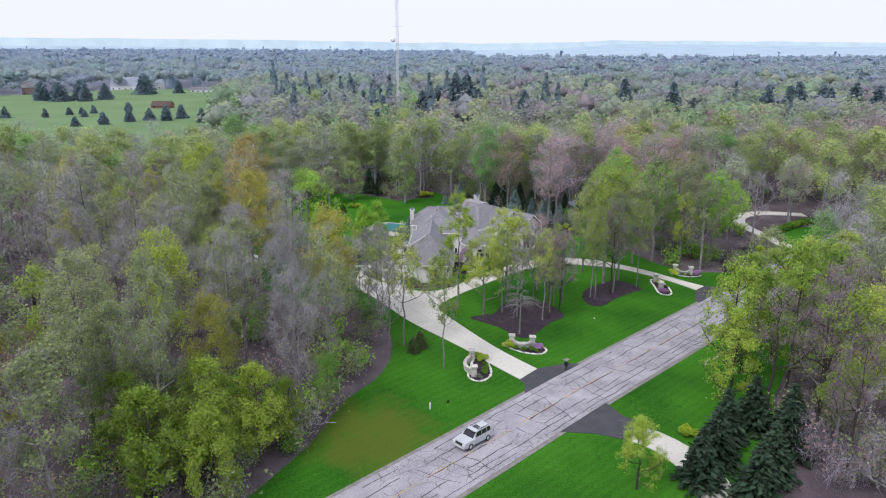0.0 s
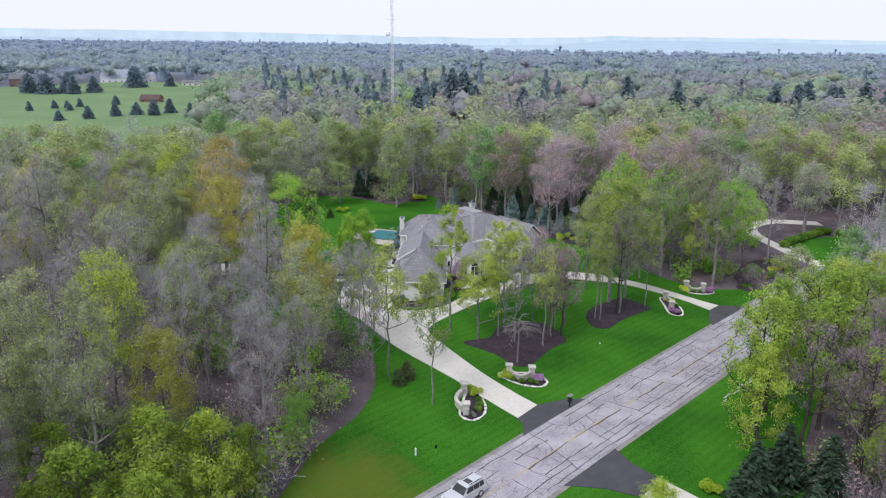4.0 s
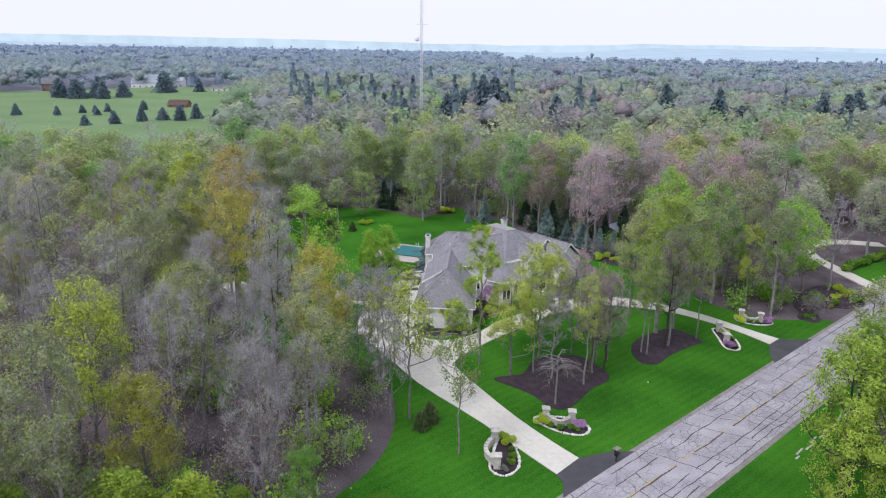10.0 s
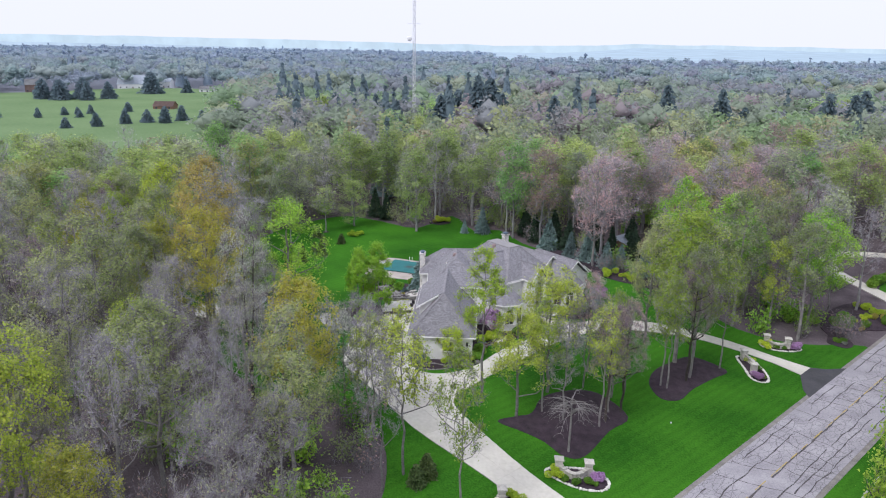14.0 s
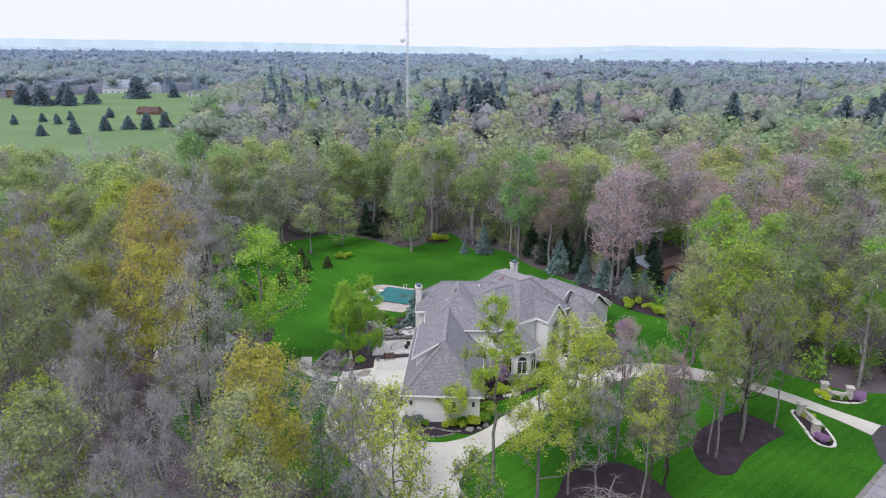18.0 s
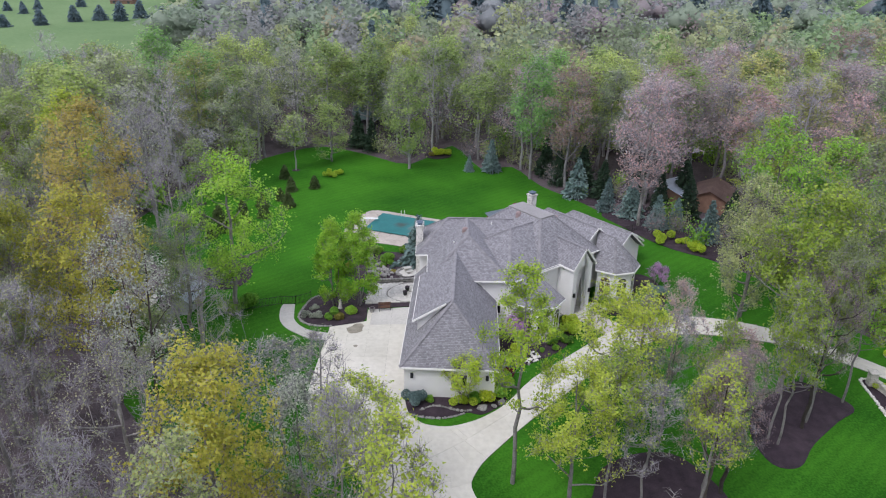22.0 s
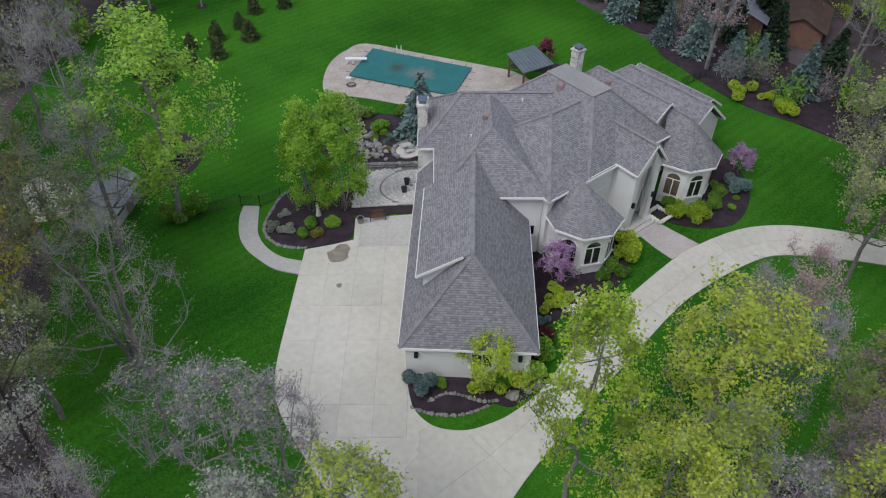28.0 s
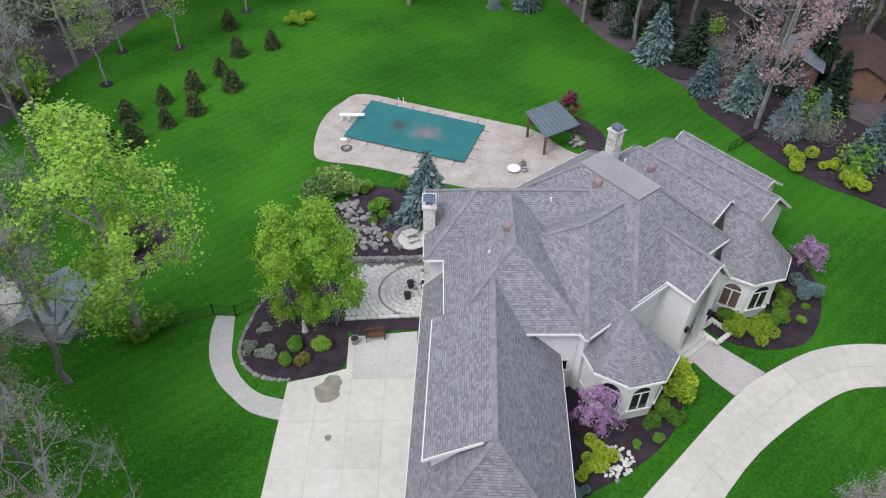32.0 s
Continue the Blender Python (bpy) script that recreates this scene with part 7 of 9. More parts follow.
SHRUBS = [proto("understorey_shrub", thicket_arrays(22, 3.4, 1.9, 6, 420, 0.30, 40), LEAF["green"], BARK_DARK, "low green understorey shrub", "shrub", "understorey"),
          proto("understorey_shrub", thicket_arrays(23, 4.2, 2.0, 8, 120, 0.20, 420), LEAF["pink"], BARK, "low leafless purplish undergrowth bush", "shrub", "understorey"),
          proto("understorey_shrub", thicket_arrays(26, 4.0, 2.0, 7, 330, 0.24, 150), LEAF["olive"], BARK, "low olive-leaved undergrowth bush", "shrub", "understorey")]
KEY_TREES = (  # kind, which, x, y, height of the top, radius of the crown
    # round the lawn and the island
    ("column", 0, -6.2, 146, 17, 5), ("green", 0, 15.5, 141, 18.5, 5.5), ("column", 0, -21, 150, 9, 4), ("olive", 1, -34, 152, 15, 4.5), ("yellow", 1, -37.5, 166, 17.5, 5.5), ("green", 0, -54, 157, 20, 6),
    ("pink", 0, 28, 115, 20, 6.2), ("yellow", 1, 31.6, 75.9, 21, 6.5), ("olive", 1, 33, 89.5, 15.8, 4.8), ("green", 1, 39, 100, 19.3, 5), ("green", 0, 56.6, 90.4, 17.5, 5), ("pink", 1, 54, 112, 20.5, 6),
    ("yellow", 1, 8.7, 60.2, 12, 4.2), ("yellow", 0, 13.0, 66, 15, 4.6), ("slim", 0, 11.8, 61.4, 12.5, 3), ("slimbare", 0, 14, 60, 10.5, 2.8), ("slimbare", 0, 17.7, 67.7, 12, 2.6), ("pink", 1, 19, 71.8, 12.2, 3.4), ("bare", 1, 16.3, 71.7, 11, 2.8),
    ("slim", 1, 18, 59.1, 13, 2.8), ("baredark", 0, 18.9, 60.2, 12.5, 2.8), ("pink", 0, 19.7, 62.2, 11, 3.2), ("baredark", 1, 21.3, 62.7, 11.5, 3), ("slim", 0, 20.8, 65.7, 12, 2.6), ("pink", 0, 22.4, 66.4, 10.6, 3.2), ("slim", 1, 27.8, 69.2, 14, 2.8), ("slim", 0, 28.4, 68.6, 13, 2.6),
    ("baredark", 1, 31.6, 70.9, 14.5, 3), ("olive", 0, 32.3, 71.8, 16, 3.6), ("olive", 1, 34.8, 78, 17, 4), ("olive", 0, 28.8, 81.3, 15, 3.8), ("slim", 0, 37.4, 75, 14, 3), ("olive", 1, 40, 87.2, 15, 4),
    ("slim", 0, -3.5, 48.6, 16.2, 3.4), ("slimbare", 0, -6.7, 51.5, 16, 3.0), ("slimbare", 0, -9.6, 62.6, 12.5, 3.0), ("slim", 1, -6.2, 59.6, 11, 3.2), ("slimwhite", 0, -10.6, 58.3, 11.5, 3.0), ("slimbare", 0, -13.3, 64.8, 10.7, 3.4), ("slim", 0, 2.0, 43, 14.5, 2.8), ("slimbare", 0, -5.4, 46.0, 13, 2.4), ("slim", 0, -7.6, 54.6, 13.5, 2.6),
    # west woods beside the court
    ("orange", 0, -31.5, 78, 25, 6.4), ("gold", 1, -28.3, 69.5, 20.5, 5), ("white", 0, -21.7, 61.5, 21.5, 3.8), ("gold", 0, -13.5, 50.6, 18.6, 4.9), ("green", 0, -23.6, 90.6, 16.8, 6.4), ("limby", 0, -22.6, 74.5, 11.5, 6), ("bare", 2, -27.5, 86.5, 12, 4.4), ("olive", 0, -25.6, 69.6, 11, 3.6), ("bare", 0, -29.5, 90.5, 17.5, 4), ("slimbare", 0, -17.2, 66.4, 9, 3.0),
    ("bare", 1, -25.5, 47, 18.7, 4.4), ("bare", 0, -29.4, 60.5, 17.5, 4.4), ("olive", 2, -36.8, 59, 22, 5), ("bare", 2, -20.0, 54, 17, 4.2), ("bare", 1, -18.5, 45, 17.5, 4.0), ("olive", 1, -36, 89.5, 14, 4), ("olive", 2, -27.6, 79.8, 13, 4), ("bare", 0, -33, 84, 16, 4), ("gold", 0, -35.5, 71, 19, 4.6), ("bare", 0, -17.0, 57.5, 14, 3.4),
    # west woods by the road
    ("yellow", 0, -31, 33.5, 20, 4.6), ("bare", 2, -23.6, 33, 20, 4.4), ("bare", 0, -16.2, 34.2, 15.5, 4), ("bare", 1, -14.8, 28.4, 17, 3.4), ("gold", 0, -23.6, 26.8, 14.5, 4), ("olive", 0, -28.2, 22, 20, 4.2), ("olive", 1, -37.1, 25.4, 19.7, 5), ("olive", 2, -33.5, 24.6, 14.5, 4.4), ("olive", 0, -35.5, 18.4, 14.7, 4.6), ("bare", 1, -12.8, 37.5, 13.5, 3.2), ("bare", 2, -18.8, 39.6, 17, 4),
    ("moss", 0, -23, 20.8, 9.3, 4.8), ("moss", 1, -18.4, 22.6, 7.6, 4.2), ("moss", 1, -27, 15.5, 8.5, 5), ("moss", 0, -21, 15.2, 6.5, 3.8), ("green", 0, -12.1, 31.8, 4.9, 2.5), ("moss", 0, -31.5, 20.5, 8, 4.2), ("moss", 1, -15.8, 25.8, 4.6, 2.6),
    # across the road
    ("broad", 0, 38.7, 36.5, 15.3, 4.8), ("broad", 1, 46.5, 37.5, 16.4, 5), ("yellow", 0, 43.8, 21.5, 16.4, 4.6), ("yellow", 1, 61, 53, 14, 5), ("broad", 1, 42.5, 42, 14, 4.6), ("broad", 0, 48.5, 46, 15, 5), ("yellow", 1, 54, 50, 14, 4.8), ("broad", 1, 36.5, 31.8, 10, 3.6), ("baredark", 1, 41, 31, 14, 4), ("broad", 0, 53, 42, 16, 5), ("olive", 0, 50.5, 55, 14, 4.6),
    ("baredark", 0, 47, 31, 16, 4), ("baredark", 1, 45, 27, 15, 4), ("baredark", 0, 50.5, 34, 16, 4), ("yellow", 0, 49, 26, 15, 4.6), ("baredark", 1, 42.5, 17, 14, 4), ("baredark", 0, 43, 24, 15, 3.6), ("broad", 1, 21, 16.6, 4.5, 3),
    # crowns that stand out in the woods behind
    ("yellow", 0, -20, 229, 17, 4.6), ("yellow", 1, -8, 215, 17, 4.8), ("yellow", 0, -54, 307, 17, 6.4), ("green", 1, -7, 297, 17, 6.6), ("pink", 0, -21, 179, 14, 3.6), ("green", 0, -87, 285, 16, 4.6), ("yellow", 1, -39, 177, 16, 4.8), ("olive", 0, 8, 188, 15, 3.4), ("olive", 1, 26, 256, 18, 8.6), ("rust", 0, 27, 163, 17, 4.2), ("green", 0, 52, 192, 17, 5.4),
    ("rust", 1, 47, 151, 16, 4.6), ("olive", 1, 78, 213, 18, 7.2), ("rust", 0, 100, 206, 18, 6.4), ("rust", 1, 110, 212, 17, 6.4), ("green", 1, 172, 317, 19, 9), ("yellow", 0, 184, 322, 18, 8), ("olive", 0, 78, 179, 17, 6.3), ("pink", 1, 6, 211, 16, 4.4), ("pink", 0, 88, 168, 16, 5.6), ("yellow", 1, 2, 178, 15, 4.2), ("gold", 0, -14, 196, 15, 4.4), ("green", 0, 36, 176, 14, 4.4),
    # edges of the back lawn and of the east drive
    ("bare", 0, -40, 112, 17, 4.6), ("bare", 1, -40, 103, 18, 4.6), ("bare", 2, -44, 121, 17, 4.6), ("bare", 0, -43, 130, 17, 4.6), ("olive", 0, -38.5, 142, 15, 4.6), ("bare", 1, -34.5, 150, 15.5, 4.6), ("slim", 0, -26.7, 144.1, 8.5, 3.2), ("slim", 1, -32.6, 134.3, 8.5, 3), ("slimbare", 0, -39, 133.4, 8.5, 3), ("slim", 0, -38.3, 126, 8.5, 3),
    ("green", 1, 48, 94, 14, 4.6), ("olive", 0, 52, 98, 16, 4.8), ("green", 0, 46, 101, 14, 4.4), ("olive", 2, 57, 101, 17, 5), ("green", 1, 63, 97, 13, 4.2), ("pink", 0, 60, 106, 17, 5), ("olive", 1, 66, 105, 16, 5), ("yellow", 0, 50, 89, 12.5, 3.6),
)
for kind_, i_, x_, y_, top_, wide_ in KEY_TREES:
    tree_ = forest_tree(kind_, i_, reach_of(x_, y_))
    up_ = (top_ - ground(x_, y_)) / FOREST[kind_][5]["height"]
    plant(tree_, x_, y_, up_, random.uniform(0, 6.28), wide_ / FOREST[kind_][5]["spread"] / up_)


def weeping_tree(x, y, tall=6.6, limbs=26):
    """A leafless small tree on one clear stem, its thin limbs arching out and down from the top."""
    rng = random.Random(61)
    t = thing("weeping_tree", "small leafless tree with pale drooping limbs above dark mulch", "tree", "garden trees")
    z0 = ground(x, y)
    bm = bmesh.new()
    tube(bm, (x, y, z0 - 0.1), (x + 0.04, y, z0 + 3.6), 0.13, 0.10, 8)
    tube(bm, (x + 0.04, y, z0 + 3.6), (x, y + 0.05, z0 + tall), 0.10, 0.03, 8)
    part("trunk", bm, BARK, t)
    for k in range(limbs):
        bm = bmesh.new()
        a, reach, up = k * 2.4 + rng.uniform(-0.3, 0.3), rng.uniform(1.7, 3.6), rng.uniform(0.05, 0.5)
        p = Vector((x, y, z0 + rng.uniform(4.2, tall - 0.2)))
        for i in range(6):
            u = (i + 1) / 6
            a += rng.uniform(-0.14, 0.14)
            q = p + Vector((math.cos(a) * reach / 6, math.sin(a) * reach / 6, (up * (1 - 1.4 * u) - 0.32 * u * u) * reach / 3 + rng.uniform(-0.05, 0.05)))
            tube(bm, p, q, 0.042 * (1.1 - u) + 0.014, 0.042 * (0.95 - u) + 0.013, 5)
            for side in (-1, 1):
                if i and rng.random() < 0.75:
                    b = a + side * rng.uniform(0.4, 0.9)
                    m = q + Vector((math.cos(b), math.sin(b), rng.uniform(-0.35, 0.15))) * rng.uniform(0.35, 0.9)
                    tube(bm, q, m, 0.016, 0.011, 4)
                    tube(bm, m, m + Vector((math.cos(b), math.sin(b), -0.9)) * rng.uniform(0.2, 0.5), 0.011, 0.007, 4)
            p = q
        part("limb", bm, BARK, t)


weeping_tree(13.7, 54.0)
for i_, (x_, y_) in enumerate(((30.5, 20.5), (35, 17.5), (33, 24.5), (38.5, 21.5), (27.5, 17), (41, 25.5), (32, 14), (37.5, 27.5))):
    plant(forest_tree("dark", i_, 0), x_, y_, 0.43, i_ * 1.3, 1.7)

OPEN = [LAWN, LAWN_S, NB_LAWN, DRIVE]


def open_ground(x, y):
    if any(inside(x, y, o) for o in OPEN):
        return True
    v = Vector((x, y)) - ROAD_AT
    if -15 < v.dot(ROAD_NORMAL) < -1:
        return True
    return 72 < x < 83 and 90 < y < 130 or 80 < x < 110 and 126 < y < 134 or 33 < x < 46 and 117 < y < 131 or -40 < x < -26 and 87 < y < 98 or -62 < x < -44 and 22 < y < 46 or (24 < x < 30 and 5 < y < 32)


def scatter_woods():
    rng = random.Random(5)
    spots = [(k[2], k[3], (0.75 * k[5] + 1.2) ** 2) for k in KEY_TREES]
    spots += [(k[0], k[1], 22) for k in SPRUCES]
    grid = [(ix * 5.7, 2 + iy * 5.7) for iy in range(20) for ix in range(-26, 28)] + [(ix * 7.6, 116 + iy * 7.6) for iy in range(8) for ix in range(-20, 21)]
    for gx, gy in grid:
        x, y = gx + rng.uniform(-2.4, 2.4), gy + rng.uniform(-2.4, 2.4)
        if abs(x) > 0.66 * (y + 50) + 4 or y > 172 or open_ground(x, y):
            continue
        if any((x - a) ** 2 + (y - b) ** 2 < c for a, b, c in spots):
            continue
        if -8 < x < 36 and y < 32 or 30 < x < 40 and y < 38:
            continue
        if -33 < x < -7 and y < 33 and rng.random() < 0.75:
            continue
        spots.append((x, y, 14))
        left = x < 0
        bag = ("bare", "bare", "olive", "bare", "olive", "gold", "olive", "yellow", "gold", "baredark", "bare") if left else ("bare", "baredark", "bare", "olive", "olive", "yellow", "pink", "olive", "green", "pink", "olive", "bare")
        if not left and y < 60:
            bag = ("baredark", "bare", "yellow", "yellow", "olive")
        if left and y < 60:
            bag = ("bare", "bare", "bare", "olive", "olive", "olive", "yellow", "gold")
        if y > 112:
            bag = ("bare", "olive", "yellow", "yellow", "green", "yellow", "gold", "bare") + (("bare", "bare", "olive") if left else ("pink", "rust", "baredark", "pink"))
        kind = rng.choice(bag)
        plant(forest_tree(kind, rng.randrange(6), reach_of(x, y)), x, y, rng.uniform(0.8, 1.08), rng.uniform(0, 6.28), rng.uniform(0.9, 1.15) * (1.22 if y > 112 else 1))
        if rng.random() < 0.2:
            a, b = x + rng.uniform(-4, 4), y + rng.uniform(-4, 4)
            if not open_ground(a, b):
                plant(rng.choice(SHRUBS), a, b, rng.uniform(0.7, 1.3), rng.uniform(0, 6))
    # thickets along the edge of the lawn
    for (x0, y0), (x1, y1) in zip(LAWN, LAWN[1:]):
        edge = Vector((x1 - x0, y1 - y0))
        if not edge.length or not (x0 < -2 or y0 > 100) or y0 < 10 or -32 < x0 < -18 and 60 < y0 < 92:
            continue
        out = Vector((-edge.y, edge.x)).normalized()
        if inside(x0 + out.x, y0 + out.y, LAWN):
            out = -out
        for k in range(max(1, int(edge.length / 3.4))):
            p = Vector((x0, y0)) + edge * rng.random() + out * rng.uniform(1.2, 7.5)
            if not open_ground(p.x, p.y):
                plant(rng.choice(SHRUBS), p.x, p.y, rng.uniform(0.6, 1.2), rng.uniform(0, 6))
    for _ in range(26):
        x, y = rng.uniform(40, 54), rng.uniform(14, 40)
        if not open_ground(x, y):
            plant(SHRUBS[1 + (rng.random() < 0.3)], x, y, rng.uniform(0.8, 1.5), rng.uniform(0, 6))
    for _ in range(150):
        x, y = rng.uniform(-62, 70), rng.uniform(112, 174)
        if not open_ground(x, y) and not (20 < x < 44 and y < 142):
            plant(SHRUBS[rng.choice((0, 1, 2, 2))], x, y, rng.uniform(1.0, 1.9), rng.uniform(0, 6))
    for _ in range(16):
        x, y = rng.uniform(45, 62), rng.uniform(86, 100)
        if not open_ground(x, y):
            plant(rng.choice(SHRUBS), x, y, rng.uniform(0.7, 1.2), rng.uniform(0, 6))
    for k in range(105):
        x, y = rng.uniform(-36, -6), rng.uniform(8, 36 if k % 2 else 58)
        if not open_ground(x, y):
            plant(rng.choice(SHRUBS), x, y, rng.uniform(0.8, 1.5), rng.uniform(0, 6))


scatter_woods()


def clump_arrays(points, out, size, rng):
    """Leaf clumps that face outwards from their bough."""
    n = len(points)
    c = out + rng.normal(size=(n, 3)) * 0.32
    c /= np.linalg.norm(c, axis=1)[:, None] + 1e-9
    a = np.cross(c, rng.normal(size=(n, 3)))
    a /= np.linalg.norm(a, axis=1)[:, None] + 1e-9
    b = np.cross(c, a)
    s = size * rng.uniform(0.6, 1.3, (n, 1))
    V = np.stack([points - a * s * 0.5, points + b * s * 0.45, points + a * s * 0.5, points - b * s * 0.45], 1).reshape(-1, 3)
    i = np.arange(n)[:, None] * 4
    return V, np.concatenate([i + np.array([[0, 1, 2]]), i + np.array([[0, 2, 3]])], 1).reshape(-1, 3)


BLOCK_V = np.array([(1, 0, 0), (-1, 0, 0), (0, 1, 0), (0, -1, 0), (0, 0, 1), (0, 0, -1)], dtype=float)
BLOCK_F = np.array([[0, 2, 4], [2, 1, 4], [1, 3, 4], [3, 0, 4], [2, 0, 5], [1, 2, 5], [3, 1, 5], [0, 3, 5]])


def airy_arrays(seed, n, h, size, low):
    """A tree for the woods behind: a loose shell of small leaf flakes over several boughs, on a thin stem."""
    r = np.random.default_rng(seed)
    boughs = 8
    d = r.normal(size=(boughs, 3))
    d /= np.linalg.norm(d, axis=1)[:, None]
    mid = d * np.array([0.15, 0.15, 0.24]) * h + np.array([0, 0, (0.58 - low) * h])
    rads = h * r.uniform(0.11, 0.16, boughs)
    pick = r.integers(0, boughs, n)
    d2 = r.normal(size=(n, 3)) + np.array([0, 0, 0.25])
    d2 /= np.linalg.norm(d2, axis=1)[:, None]
    pts = mid[pick] + d2 * (rads[pick] * r.uniform(0.75, 1.12, n))[:, None] * np.array([1, 1, 1.25])
    out = d2 + (pts - np.array([0, 0, 0.5 * h])) / (0.4 * h) + r.normal(size=(n, 3)) * 0.3
    a = np.cross(out, r.normal(size=(n, 3)))
    V, F = flake_arrays(pts, size, r, 1.0, a / (np.linalg.norm(a, axis=1)[:, None] + 1e-9))
    wv, wf = wood_arrays([(np.array([0, 0, -0.5]), np.array([0, 0, 0.6 * h]), 0.2, 0.08, 3)])
    return np.concatenate([V, wv]), np.concatenate([F, np.concatenate([wf[:, [0, 1, 2]], wf[:, [0, 2, 3]]]) + len(V)])


def spire_arrays(seed, clumps, h, size):
    """A spire for the far woods: clumps of needles round a cone."""
    r = np.random.default_rng(seed)
    n = clumps * 2 + 6
    f = r.uniform(0.03, 1, n) ** 1.2
    az = r.uniform(0, 6.28, n)
    rad = (1 - f) * 0.21 * h * r.uniform(0.8, 1.15, n)
    V, F = clump_arrays(np.stack([np.cos(az) * rad, np.sin(az) * rad, f * h], 1), np.stack([np.cos(az), np.sin(az), np.full(n, 0.45)], 1), size, r)
    ang = np.arange(7) / 7 * 6.283
    ring = np.stack([np.cos(ang) * 0.2 * h, np.sin(ang) * 0.2 * h, np.full(7, 0.06 * h)], 1) * r.uniform(0.85, 1.15, (7, 1))
    core = np.array([[len(V) + k, len(V) + (k + 1) % 7, len(V) + 7] for k in range(7)])
    return np.concatenate([V, ring, [[0, 0, h * 0.98]]]), np.concatenate([F, core])


WOODS = {  # young leaf and twig colours of the far woods; the conifer tone already paled for haze
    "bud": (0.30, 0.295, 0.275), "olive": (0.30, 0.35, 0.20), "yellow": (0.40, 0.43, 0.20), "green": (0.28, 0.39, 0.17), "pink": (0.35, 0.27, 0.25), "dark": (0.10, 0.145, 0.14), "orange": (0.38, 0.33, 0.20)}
BANDS = (  # from, to, spacing, detail, share of haze mixed into the colour, name
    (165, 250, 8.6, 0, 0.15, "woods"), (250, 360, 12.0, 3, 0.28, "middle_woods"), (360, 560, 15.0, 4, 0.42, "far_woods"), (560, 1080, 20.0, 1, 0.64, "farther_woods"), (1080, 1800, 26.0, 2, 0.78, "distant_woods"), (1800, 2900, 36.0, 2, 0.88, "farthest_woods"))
HAZED_LEAF = {}
# haze is painted into the leaf base colours, a bluer share per farther band
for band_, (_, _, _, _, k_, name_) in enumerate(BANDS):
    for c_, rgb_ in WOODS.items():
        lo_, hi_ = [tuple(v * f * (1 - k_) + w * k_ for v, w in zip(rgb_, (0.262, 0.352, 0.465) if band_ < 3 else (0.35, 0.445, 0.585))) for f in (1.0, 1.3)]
        HAZED_LEAF[band_, c_] = leaf_material(name_ + "_" + c_, lo_, hi_, vary=0.0, glow=0.4, leafy=0.10 * (1 - k_))


def lump_arrays(seed, lumps, flakes, h, size):
    """A rounded broadleaf crown for the distance: uneven lumps under a scatter of leaf flakes."""
    r = np.random.default_rng(seed)
    V, F, base = [], [], 0
    mid = r.normal(size=(lumps, 3)) * np.array([0.13, 0.13, 0.07]) * h + np.array([0, 0, 0.60 * h])
    rad = h * r.uniform(0.17, 0.25, lumps)
    for m, q in zip(mid, rad):
        V.append(m + BLOCK_V * q * r.uniform(0.70, 0.95, (6, 1)))
        F.append(BLOCK_F + base)
        base += 6
    pick = r.integers(0, lumps, flakes)
    d = r.normal(size=(flakes, 3)) + np.array([0, 0, 0.35])
    d /= np.linalg.norm(d, axis=1)[:, None]
    a = np.cross(d + r.normal(size=(flakes, 3)) * 0.4, r.normal(size=(flakes, 3)))
    fv, ff = flake_arrays(mid[pick] + d * (rad[pick] * r.uniform(0.80, 1.15, flakes))[:, None], size, r, 1.0, a / np.linalg.norm(a, axis=1)[:, None])
    return np.concatenate(V + [fv]), np.concatenate(F + [ff + base])


